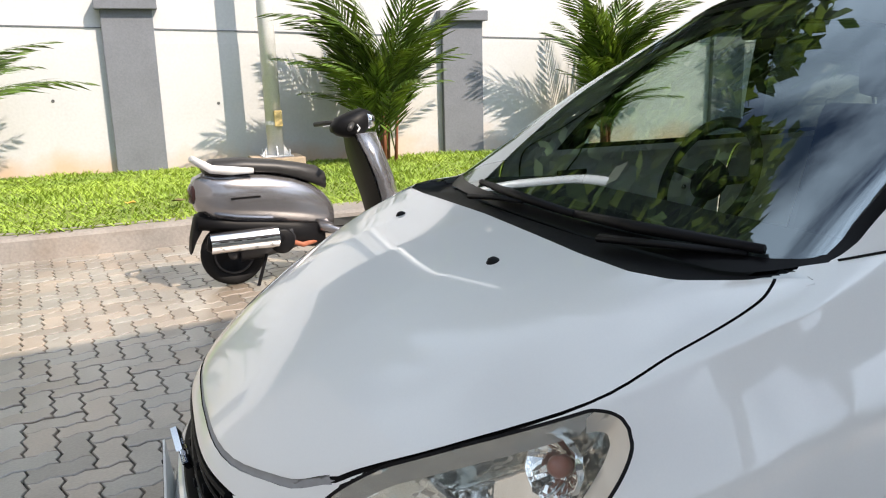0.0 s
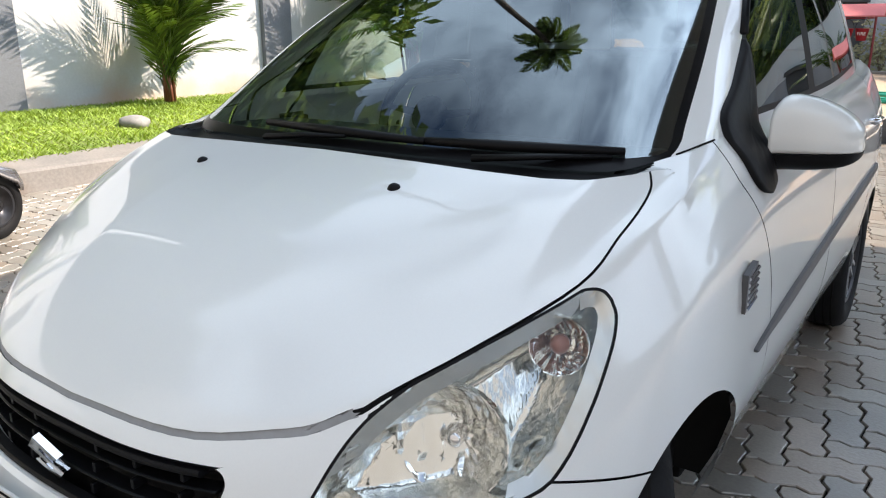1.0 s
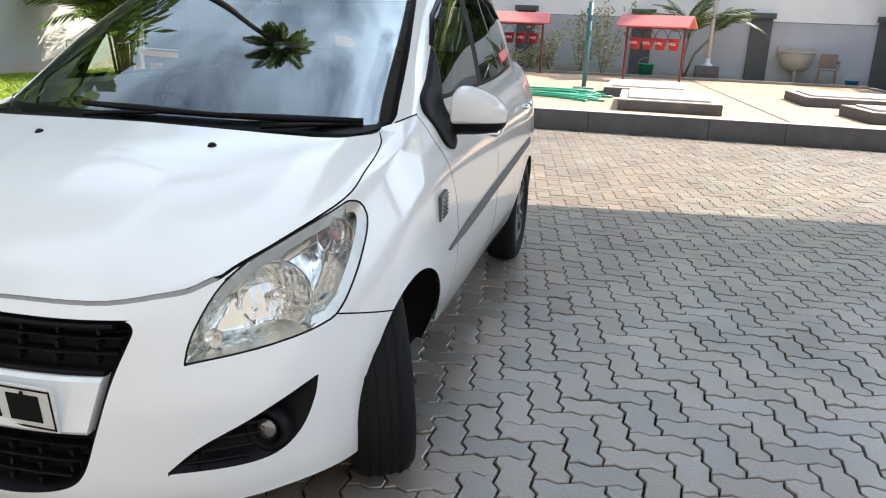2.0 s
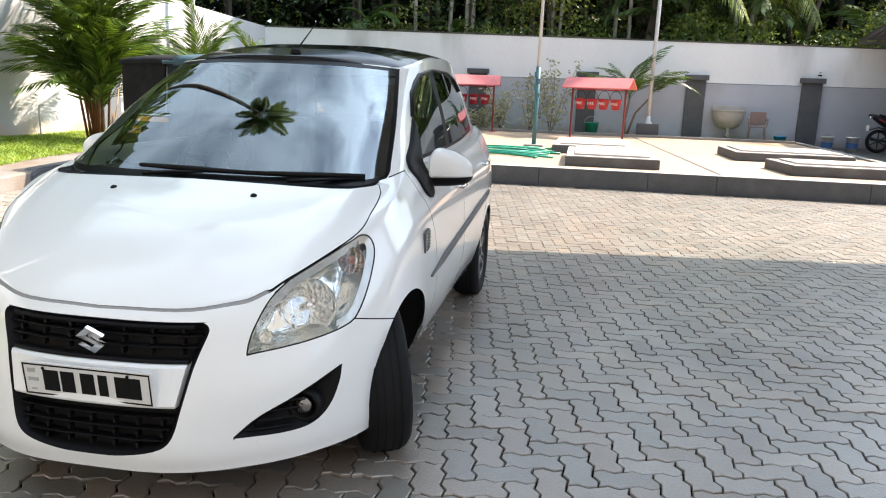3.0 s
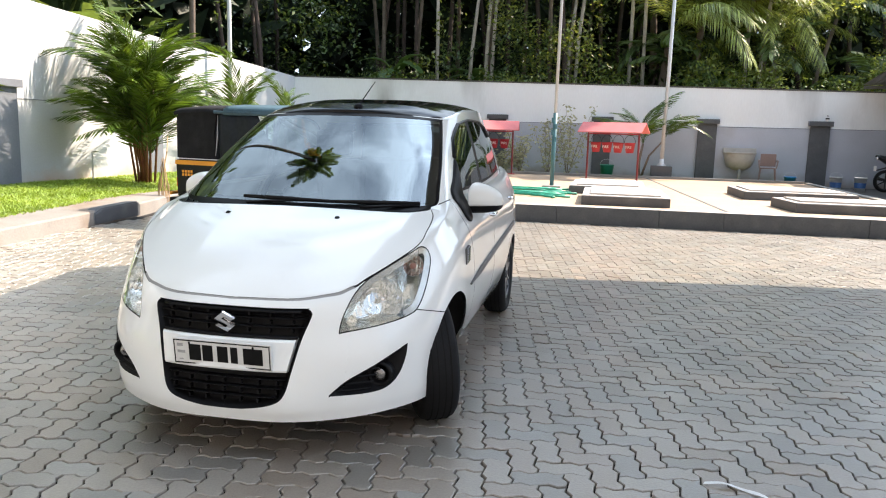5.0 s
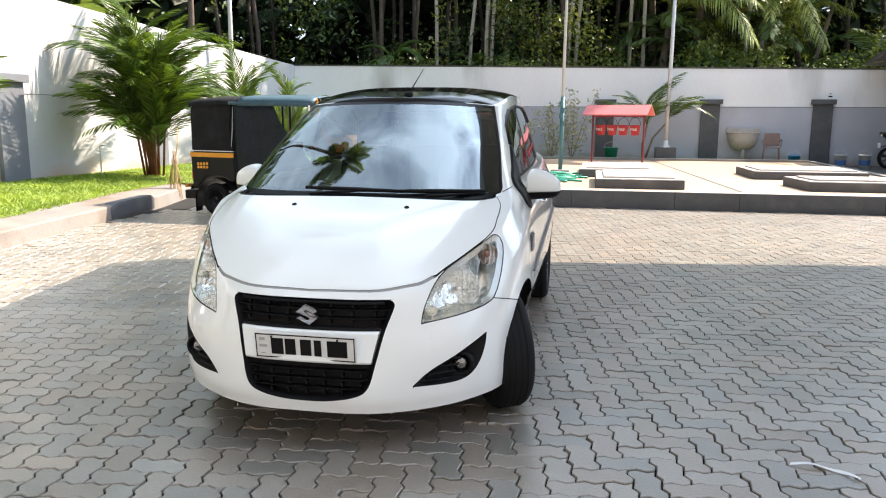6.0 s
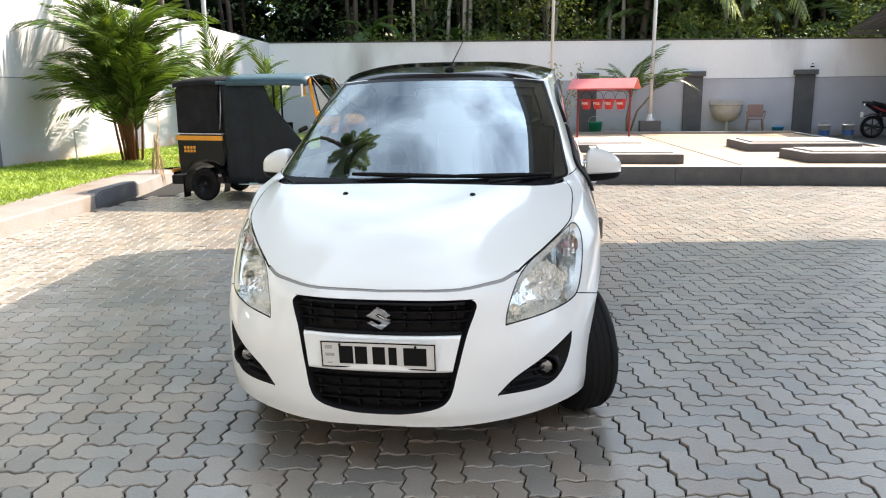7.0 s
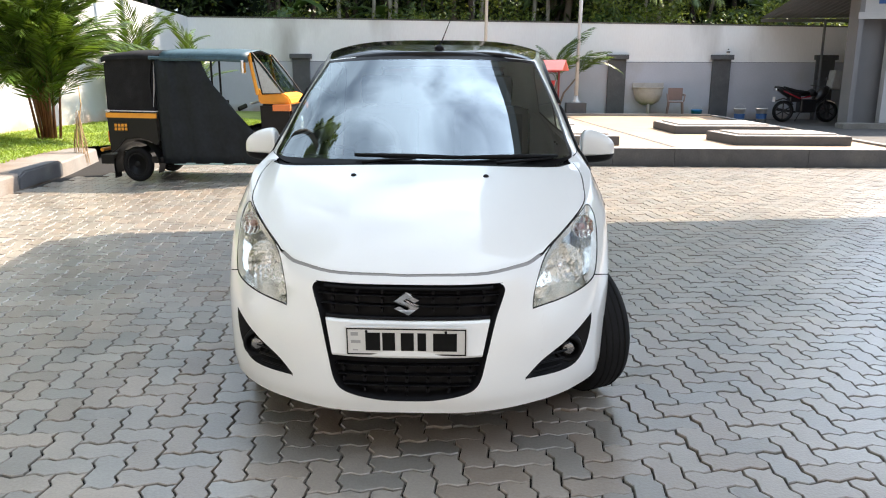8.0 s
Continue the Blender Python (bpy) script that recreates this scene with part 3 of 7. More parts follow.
GREEN = np.array([
    [(0, .20, 1.012), (.25, .208, 1.012), (.45, .230, 1.012), (.60, .266, 1.009), (.684, .350, 1.031), (.728, .48, 1.05), (.742, .75, 1.057), (.745, 1.2, 1.055), (.742, 2, 1.075), (.715, 2.6, 1.105), (.645, 2.88, 1.145), (.45, 2.95, 1.14), (0, 2.97, 1.12)],
    [(0, .58, 1.27), (.24, .59, 1.268), (.43, .613, 1.265), (.56, .650, 1.262), (.64, .722, 1.262), (.675, .92, 1.27), (.688, 1.15, 1.278), (.693, 1.45, 1.285), (.69, 2.0, 1.30), (.66, 2.5, 1.32), (.59, 2.76, 1.33), (.42, 2.84, 1.33), (0, 2.86, 1.33)],
    [(0, .96, 1.502), (.22, .972, 1.499), (.38, .993, 1.491), (.49, 1.032, 1.482), (.565, 1.095, 1.476), (.598, 1.25, 1.497), (.612, 1.40, 1.524), (.618, 1.65, 1.548), (.612, 2.05, 1.555), (.578, 2.45, 1.535), (.515, 2.62, 1.515), (.37, 2.68, 1.50), (0, 2.70, 1.51)],
])


def spline(P, ts, before=None, after=None):
    """Catmull-Rom through the rows of P at the parameters ts."""
    P = np.concatenate([(2 * P[:1] - P[1:2]) if before is None else before[None], P, (2 * P[-1:] - P[-2:-1]) if after is None else after[None]])
    out = []
    for t in ts:
        i = min(int(t), len(P) - 4)
        f = t - i
        a, b, c, d = P[i:i + 4]
        out.append(0.5 * (2 * b + (c - a) * f + (2 * a - 5 * b + 4 * c - d) * f * f + (3 * b - a - 3 * c + d) * f ** 3))
    return np.array(out)


FLIP = np.array((-1.0, 1, 1))
US = np.concatenate([np.arange(0, 5.0, 1 / 18), np.arange(5, 7, 1 / 16), np.linspace(7, 12, 70)])
VS = np.linspace(0, 5, 66)


def surface(ctrl, us, vs):
    cols = np.swapaxes(ctrl, 0, 1)
    cols = spline(cols, us, cols[1] * FLIP, cols[-2] * FLIP)
    return spline(np.swapaxes(cols, 0, 1), vs)


low = surface(SHELL, US, VS)
low[:, 0, 0] = low[:, -1, 0] = 0


def grid_tris(g):
    nv, nu = g.shape[:2]
    idx = np.arange(nv * nu).reshape(nv, nu)
    a, b, c, d = idx[:-1, :-1].ravel(), idx[:-1, 1:].ravel(), idx[1:, 1:].ravel(), idx[1:, :-1].ravel()
    return g.reshape(-1, 3), np.concatenate([np.stack([a, b, c], 1), np.stack([a, c, d], 1)])


def hood_grid():
    n5 = int(np.searchsorted(US, 5.0)) + 1
    rim = low[-1, :n5]
    x = rim[:, 0]
    yc = np.interp(x, (0, .2, .41, .54, .62, .665, .69, .706, .735, .766), (.110, .109, .107, .117, .155, .222, .287, .318, .30, .27))
    zc = np.interp(x, (0, .3, .6, .69, .71, .766), (1.022, 1.018, 1.012, 1.018, 1.016, .990))
    yc[-1], zc[-1] = rim[-1, 1], rim[-1, 2]
    m0 = np.interp(x, (0, .25, .5, .7, .766), (1.15, 1.1, .85, .6, .5))
    rows = []
    for k in range(41):
        f = (k / 40) ** 1.25
        D = yc - rim[:, 1]
        h00, h10, h01, h11 = 2 * f ** 3 - 3 * f * f + 1, f ** 3 - 2 * f * f + f, -2 * f ** 3 + 3 * f * f, f ** 3 - f * f
        rows.append(np.stack([x, rim[:, 1] + f * D, h00 * rim[:, 2] + h10 * D * m0 + h01 * zc + h11 * D * 0.28], 1))
    return np.array(rows)


hood_g = hood_grid()


def weld(parts, eps=1e-4):
    V = np.concatenate([p[0] for p in parts])
    off, F = 0, []
    for v, f in parts:
        F.append(f + off)
        off += len(v)
    F = np.concatenate(F)
    key = np.round(V / eps).astype(np.int64)
    _, first, inv = np.unique(key, axis=0, return_index=True, return_inverse=True)
    F = inv.reshape(-1)[F]
    V = V[first]
    F = F[(F[:, 0] != F[:, 1]) & (F[:, 1] != F[:, 2]) & (F[:, 0] != F[:, 2])]
    return V, F


def relax(V, F, mask, times=6):
    """Rounds the shell where mask is set."""
    E = np.concatenate([F[:, [0, 1]], F[:, [1, 2]], F[:, [2, 0]]])
    E = np.concatenate([E, E[:, ::-1]])
    for _ in range(times):
        s, n = np.zeros_like(V), np.zeros(len(V))
        np.add.at(s, E[:, 0], V[E[:, 1]])
        np.add.at(n, E[:, 0], 1)
        W = V + 0.5 * (s / np.maximum(n, 1)[:, None] - V)
        W[V[:, 0] < 1e-6, 0] = 0
        V = np.where(mask[:, None], W, V)
    return V


def cut(V, F, f):
    """Splits triangles where the field f passes zero."""
    s = f(V)
    s = np.where(np.abs(s) < 2e-5, 2e-5, s)
    pos = s[F] > 0
    n = pos.sum(1)
    keep = F[(n == 0) | (n == 3)]
    V0, base, pairs = V, len(V), []
    V, new_f, edge = list(map(tuple, V)), [], {}

    def mid(i, j):
        k = (min(i, j), max(i, j))
        if k not in edge:
            a = s[i] / (s[i] - s[j])
            edge[k] = len(V)
            pairs.append((i, j))
            V.append(tuple(V[i][q] + a * (V[j][q] - V[i][q]) for q in range(3)))
        return edge[k]

    for tri in F[(n == 1) | (n == 2)]:
        p = s[tri] > 0
        lone = int(np.where(p == (p.sum() == 1))[0][0])
        a, b, c = int(tri[lone]), int(tri[(lone + 1) % 3]), int(tri[(lone + 2) % 3])
        ab, ac = mid(a, b), mid(a, c)
        new_f += [(a, ab, ac), (ab, b, c), (ab, c, ac)]
    V = np.array(V)
    if pairs:
        # slide each new corner on to the outline itself
        a, b = V0[[p[0] for p in pairs]], V0[[p[1] for p in pairs]]
        flip = s[[p[0] for p in pairs]] < 0
        lo, hi = np.where(flip[:, None], b, a), np.where(flip[:, None], a, b)
        for _ in range(9):
            m = (lo + hi) / 2
            up = (f(m) > 0)[:, None]
            lo, hi = np.where(up, m, lo), np.where(up, hi, m)
        V[base:] = (lo + hi) / 2
    return V, np.concatenate([keep, np.array(new_f, int).reshape(-1, 3)])


def rounded(pts, n=5):
    """A smooth closed outline through pts; a point written as (u, v, 1) stays a sharp corner."""
    out, k = [], len(pts)
    for i in range(k):
        p0, p1, p2, p3 = (np.array(pts[(i + d) % k][:2], float) for d in (-1, 0, 1, 2))
        if len(pts[i]) > 2:
            p0 = 2 * p1 - p2
        if len(pts[(i + 1) % k]) > 2:
            p3 = 2 * p2 - p1
        for j in range(n):
            f = j / n
            out.append(0.5 * (2 * p1 + (p2 - p0) * f + (2 * p0 - 5 * p1 + 4 * p2 - p3) * f * f + (3 * p1 - p0 - 3 * p2 + p3) * f ** 3))
    return np.array(out)


def field(poly, axes, where=None):
    """Signed distance to a closed outline in two of the axes (inside negative), valid where where(V) holds."""
    a, b = poly, np.roll(poly, -1, 0)

    def f(V):
        P = V[:, axes]
        best, inside = np.full(len(P), 9.0), np.zeros(len(P), bool)
        for p, q in zip(a, b):
            d = q - p
            t = np.clip(((P - p) @ d) / max(d @ d, 1e-12), 0, 1)
            best = np.minimum(best, np.linalg.norm(P - p - t[:, None] * d, axis=1))
            hit = (p[1] > P[:, 1]) != (q[1] > P[:, 1])
            xs = p[0] + (P[:, 1] - p[1]) * d[0] / (d[1] if abs(d[1]) > 1e-12 else 1e-12)
            inside ^= hit & (P[:, 0] < xs)
        s = np.where(inside, -best, best)
        return s if where is None else np.where(where(V), s, 9.0)
    return f


XZ, XY, YZ = [0, 2], [0, 1], [1, 2]
# the lamp's outline is drawn on the corner of the nose and cut square to it
LAMP_N = np.array((.50, -.72, .48)) / np.linalg.norm((.50, -.72, .48))
LAMP_A = np.cross((0, 0, 1), LAMP_N)
LAMP_A /= np.linalg.norm(LAMP_A)
LAMP_M = np.stack([LAMP_A, np.cross(LAMP_N, LAMP_A)], 1)
nose = surface(SHELL, np.linspace(2.0, 4.9, 260), np.linspace(2.4, 5, 200)).reshape(-1, 3)
LAMP_XZ = rounded([(.452, .553, 1), (.475, .645), (.508, .728), (.57, .795), (.64, .85), (.694, .882, 1), (.726, .872), (.751, .818), (.753, .725), (.739, .638), (.712, .602), (.62, .577)], 6)
LAMP_3D = np.array([nose[np.argsort(((nose[:, [0, 2]] - p) ** 2).sum(1))[:12]].mean(0) for p in LAMP_XZ])
lamp_2d = field(LAMP_3D @ LAMP_M, [0, 1])


def lamp_field(P):
    s = lamp_2d(P @ LAMP_M)
    return np.where((P[:, 1] < 0.22) & (P[:, 0] > 0.3) & (P[:, 2] > 0.48), s, 9.0)


front = lambda V: V[:, 1] < 0.22
side = lambda V: V[:, 0] > 0.5
OUT = {
    "lamp": lamp_field,
    "grille": field(rounded([(-.40, .661, 1), (.296, .661), (.338, .658), (.355, .642), (.352, .617), (.323, .53), (.292, .40), (.268, .31), (.225, .270), (.12, .246), (0, .239), (-.4, .239, 1)]), XZ, lambda V: V[:, 1] < -0.2),
    "fog": field(rounded([(.432, .297, 1), (.50, .358), (.60, .415), (.712, .486, 1), (.708, .43), (.688, .36), (.650, .312), (.585, .296)]), XZ, front),
    "hood": field(rounded([(-.5, -.516, 1), (.0, -.516), (.25, -.498), (.42, -.424), (.504, -.352, 1), (.60, -.215), (.694, -.045), (.708, .08), (.710, .16), (.703, .225), (.688, .262), (.674, .288), (.670, .35), (.65, .5, 1), (-.5, .5, 1)]), XY, lambda V: V[:, 2] > 0.6),
    "bumper": field(rounded([(-.9, .10, 1), (.14, .10, 1), (-.02, .30), (-.03, .50), (.02, .565, 1), (-.205, .622, 1), (-.5, .75, 1), (-.9, .75, 1)]), YZ, side),
    "front_arch": field(rounded([(.178 + .320 * math.cos(a), .285 + .345 * math.sin(a)) for a in [math.radians(d) for d in range(-40, 230, 15)]] + [(-.08, -.1, 1), (.435, -.1, 1)], 3), YZ, side),
    "rear_arch": field(rounded([(2.52 + .335 * math.cos(a), .29 + .335 * math.sin(a)) for a in [math.radians(d) for d in range(-40, 230, 15)]] + [(2.26, -.1, 1), (2.78, -.1, 1)], 3), YZ, side),
    "front_door": field(rounded([(.56, .90), (.66, .66), (.67, .30), (.72, .235, 1), (1.44, .235, 1), (1.46, .6), (1.46, 1.2, 1), (.50, 1.2, 1), (.50, 1.0)]), YZ, side),
    "rear_door": field(rounded([(1.46, .235, 1), (2.10, .235, 1), (2.14, .35), (2.24, .58), (2.44, .74), (2.46, 1.2, 1), (1.46, 1.2, 1)]), YZ, side),
}
SEAM = 0.0022
GTOP = surface(GREEN, US, [0.0])[0]


def strip(a, b, n=5, dip=0.0):
    return np.array([a * (1 - k / n) + b * (k / n) + np.array((0, 0, -dip)) * math.sin(math.pi * k / n) for k in range(n + 1)])


N5 = hood_g.shape[1]
K69 = int(np.searchsorted(hood_g[-1, :, 0], 0.715))
K69 = min(K69, N5 - 3)
V, F = weld([grid_tris(low), grid_tris(hood_g), grid_tris(strip(low[-1, N5 - 1:], GTOP[N5 - 1:], 6)), grid_tris(strip(hood_g[-1, K69:], GTOP[K69:N5], 6))])
ED2 = np.sort(np.concatenate([F[:, [0, 1]], F[:, [1, 2]], F[:, [2, 0]]]), 1)
eu, ec = np.unique(ED2, axis=0, return_counts=True)
rim_v = np.zeros(len(V), bool)
rim_v[eu[ec == 1].ravel()] = True
rim_v &= V[:, 0] > 1e-6
row5 = np.interp(V[:, 1], (-.5, -.165, .27, .6, 1.2, 2, 2.6, 2.9), (.70, .83, .99, 1.02, 1.05, 1.09, 1.12, 1.13))
shoulder_zone = (V[:, 1] > 0.1) & (V[:, 0] > 0.69) & (np.abs(V[:, 2] - row5) < 0.075)
V = relax(V, F, shoulder_zone & ~rim_v, 14)
fender_top = (V[:, 1] > -0.02) & (V[:, 1] < 0.62) & (V[:, 0] > 0.62) & (np.abs(V[:, 2] - row5) < 0.12)
V = relax(V, F, fender_top & ~rim_v, 45)
V = relax(V, F, (np.abs(V[:, 2] - np.interp(V[:, 1], (-.5, -.165, .25, 3), (.70, .83, .985, 1.1))) < 0.09) & (V[:, 1] < 0.6) & (V[:, 2] > 0.6) & (V[:, 1] < np.interp(V[:, 0], (0, .2, .41, .54, .64, .70, .766, 1), (.07, .07, .075, .09, .135, .24, .25, 9))) & ~rim_v, 5)
for key in OUT:
    before = len(V)
    V, F = cut(V, F, OUT[key])
    if key in ("hood", "bumper", "front_door", "rear_door"):
        for w in ((SEAM, -SEAM, 1.5 * SEAM, -1.5 * SEAM) if key == "hood" else (SEAM, -SEAM)):
            V, F = cut(V, F, lambda P, g=OUT[key], w=w: g(P) + w)
    if key == "lamp":
        on = np.arange(len(V)) >= before
        ev = np.unique(np.sort(np.concatenate([F[:, [0, 1]], F[:, [1, 2]], F[:, [2, 0]]]), 1), axis=0)
        ev = ev[on[ev[:, 0]] & on[ev[:, 1]]]
        RIM = np.concatenate([V[ev[:, 0]] * (1 - f) + V[ev[:, 1]] * f for f in (0, .25, .5, .75)])

        def lamp_in(P):
            s = OUT["lamp"](P)
            out = s.copy()
            for i in np.where(s < 0)[0]:
                out[i] = -np.sqrt(((RIM - P[i]) ** 2).sum(1).min())
            return out
        V, F = cut(V, F, lambda P: lamp_in(P) + 0.0048)
        V, F = cut(V, F, lambda P: lamp_in(P) + 0.030)

C = V[F].mean(1)
D = {k: f(C) for k, f in OUT.items()}
DV = {k: OUT[k](V) for k in ("grille", "fog")}
DV["lamp"] = lamp_in(V)
D["lamp"] = DV["lamp"][F].mean(1)
fn = np.cross(V[F[:, 1]] - V[F[:, 0]], V[F[:, 2]] - V[F[:, 0]])
VN = np.zeros_like(V)
for k in range(3):
    np.add.at(VN, F[:, k], fn)
VN /= np.maximum(np.linalg.norm(VN, axis=1), 1e-12)[:, None]
if (VN[:, 1] * (V[:, 1] < -0.4)).sum() > 0:
    F, VN = F[:, ::-1], -VN
region = np.full(len(F), "rear_quarter", dtype=object)
region[C[:, 1] < 0.75] = "fender"
region[(D["rear_door"] < 0)] = "rear_door"
region[(D["front_door"] < 0)] = "front_door"
region[(D["bumper"] < 0) | (C[:, 1] < -0.30)] = "front_bumper"
region[D["hood"] < 0] = "hood"
tail = C[:, 1] > 2.95
region[tail & (C[:, 2] < 0.62)] = "rear_bumper"
region[tail & (C[:, 2] >= 0.62)] = "tailgate"
seam = (np.abs(D["hood"]) < np.where(C[:, 1] < -0.36, 1.5 * SEAM, SEAM)) | (np.abs(D["front_door"]) < SEAM) | (np.abs(D["rear_door"]) < SEAM) | ((np.abs(D["bumper"]) < SEAM) & (C[:, 1] > -0.205))
region[seam & (C[:, 1] < 2.6)] = "gap"
region[D["lamp"] < 0] = "lens"
region[(D["lamp"] < 0) & (D["lamp"] > -0.0048)] = "lamp_edge"
region[D["grille"] < 0] = "grille"
region[D["fog"] < 0] = "fog"
region[(D["front_arch"] < 0) | (D["rear_arch"] < 0)] = "none"


def piece(name, F, V, material, parent, mirror, label="", smooth=True, both=False):
    """One panel from faces of the shell; both: joined with its mirror image."""
    used, inv = np.unique(F, return_inverse=True)
    W, G = V[used], inv.reshape(F.shape)
    if both:
        n = len(W)
        W, G = np.concatenate([W, W * FLIP]), np.concatenate([G, G[:, ::-1] + n])
        W, G = weld([(W, G)], 1e-5)
    elif mirror:
        W, G = W * FLIP, G[:, ::-1]
    return raw(name, W, G, material, parent, label, smooth)


WHITE_BOTH = ("hood", "front_bumper", "rear_bumper", "tailgate")
for r in WHITE_BOTH:
    piece(r, F[region == r], V, M_PAINT, car, False, both=True)
for mirror in (False, True):
    for r in ("fender", "front_door", "rear_door", "rear_quarter"):
        piece(r, F[region == r], V, M_PAINT, car, mirror)
nose_gap = (region == "gap") & (C[:, 1] < -0.36)
piece("hood_gap", F[nose_gap], V - VN * 0.003, mat("grey_hood_gap", (0.32, 0.32, 0.32), 0.8, vary=0.1, bump=0), car, False, "grey gap along the front of the hood", both=True)
for mirror in (False, True):
    piece("panel_gap", F[(region == "gap") & ~nose_gap], V - VN * 0.006, M_GAP, car, mirror, "dark gap between the panels")
bm = bmesh.new()
box(bm, (-0.40, -0.30, 0.165), (0.40, 2.95, 0.24), 0.02)
box(bm, (-0.44, -0.40, 0.195), (0.44, -0.12, 0.25), 0.02)
box(bm, (-0.60, -0.26, 0.20), (0.60, 0.62, 0.25), 0.02)
box(bm, (-0.70, 0.60, 0.185), (0.70, 2.10, 0.26), 0.02)
part("underbody", bm, M_GAP, car, "dark underside")
for sx in (-1, 1):
    for yc in (0.178, 2.52):
        bm, rows = bmesh.new(), []
        for k in range(29):
            a = radians(-3 + 184 * k / 28)
            y, z, r = yc + 0.352 * math.cos(a), 0.285 + 0.352 * math.sin(a), 0.352
            xo = min(0.83, float(np.interp(y, (-.345, -.09, .25, 2.6, 2.98), (.66, .80, .848, .85, .80))) - 0.014, float(np.interp(z, (.26, .34, .5), (.76, .795, .84))))
            rows.append([bm.verts.new(p) for p in ((sx * xo, y, z), (sx * 0.50, y, z), (sx * 0.50, yc, 0.26))])
        for p, q in zip(rows, rows[1:]):
            for k in range(2):
                bm.faces.new((p[k], q[k], q[k + 1], p[k + 1]))
        part("wheel_arch", bm, M_GAP, car, "dark inner wheel arch", smooth=True)

# headlamps
for mirror in (False, True):
    sx = -1 if mirror else 1
    lamp_p = piece("headlamp", F[(region == "lamp_edge")], V - VN * 0.0012, M_TRIM, car, mirror, "large upswept clear headlamp with a dark rim")
    ins = np.clip(-(DV["lamp"] + 0.0048) * 2.2, 0, 0.10)
    piece("housing", F[region == "lens"], V - VN * (ins + 0.004)[:, None], M_LAMPGREY, lamp_p, mirror, "silvery grey lamp housing")
    piece("lens", F[region == "lens"], V, M_LENS, lamp_p, mirror, "clear plastic lens").visible_shadow = False

    def dish(name, c, aim, r, depth, material, label):
        bm = bmesh.new()
        prof = [(0.012, -depth)] + [(r * f, -depth * (1 - f * f)) for f in (0.22, 0.36, 0.50, 0.64, 0.78, 0.90, 1.0)] + [(r * 1.03, 0.001), (r * 1.04, -0.012)]
        m = look(Vector((sx * c[0], c[1], c[2])), Vector((sx * (c[0] + aim[0]), c[1] + aim[1], c[2] + aim[2]))) @ Matrix.Rotation(math.pi, 4, "X")
        lathe(bm, prof, "z", 40, m)
        bm.faces.ensure_lookup_table()
        bm.faces.remove(bm.faces[len(bm.faces) - 1])
        axis = m.to_3x3() @ Vector((0, 0, 1))
        for v_ in bm.verts:
            # upright flutes pressed into the mirror
            v_.co += axis * (0.0025 * math.sin(v_.co.x * 330) + 0.0015 * math.sin(v_.co.z * 210))
        ob = part(name, bm, material, lamp_p, label)
        return m

    m = dish("reflector", (.585, -.245, .665), (0.25, -1, 0.12), .090, .062, M_REFLECTOR, "round silvery main reflector")
    bm = bmesh.new()
    lathe(bm, [(.006, -.05), (.014, -.045), (.014, -.012), (.008, -.006)], "z", 16, m)
    part("bulb", bm, M_CHROME, lamp_p, smooth=True)
    m = dish("indicator_reflector", (.688, -.098, .797), (0.35, -1, 0.2), .046, .04, M_REFLECTOR, "small round indicator reflector")
    bm = bmesh.new()
    lathe(bm, [(.004, -.035), (.015, -.03), (.016, -.012), (.010, -.003), (.003, 0.0)], "z", 16, m)
    part("indicator_bulb", bm, M_AMBER, lamp_p, "dull amber indicator bulb", smooth=True)
    dish("side_light", (.492, -.385, .595), (0.2, -1, 0.1), .022, .02, M_REFLECTOR, "small side light")
    ring = (region == "lens") & (D["lamp"] > -0.030)
    outer = C[:, 0] > np.interp(C[:, 2], (.55, .62, .80, .90), (.70, .69, .715, .70))
    piece("side_reflector", F[ring & outer], V - VN * (0.0025 - np.clip(DV["lamp"] + 0.0048, -0.05, 0) * 0.4)[:, None], mat("lamp_band", (0.66, 0.66, 0.63), 0.28, metal=0.75, vary=0.06, scale=30, fine=60, bump=0.3, stretch=(1, 1, 0.15)), lamp_p, mirror, "silvery outer band")
    piece("ledge", F[ring & ~outer & (C[:, 2] > 0.62 + 0.9 * (C[:, 0] - 0.45))], V - VN * (0.0025 - np.clip(DV["lamp"] + 0.0048, -0.05, 0) * 0.5)[:, None], mat("lamp_ledge", (0.58, 0.59, 0.57), 0.22, metal=0.8, vary=0.06, scale=25, fine=50, bump=0.3, stretch=(0.2, 1, 1)), lamp_p, mirror, "pale ledge under the lens")


# grille
def front_y(x, z):
    """The depth of the shell at (x, z) on the nose."""
    zs, best = low[:, :, 2], []
    for j in range(0, 80, 2):
        k = int(np.clip(np.searchsorted(zs[:40, j], z), 1, 39))
        f = (z - zs[k - 1, j]) / max(zs[k, j] - zs[k - 1, j], 1e-6)
        best.append(low[k - 1, j, :2] * (1 - f) + low[k, j, :2] * f)
    best = np.array(best)
    return float(np.interp(abs(x), best[:, 0], best[:, 1]))


gr = piece("grille", F[region == "grille"], V - VN * np.clip(-DV["grille"] * 2.2, 0, 0.05)[:, None], M_TRIM, car, False, "black grille with a white number plate bar", both=True)
half = lambda z: float(np.interp(z, (.243, .272, .31, .40, .53, .645), (.05, .215, .255, .282, .312, .35)))


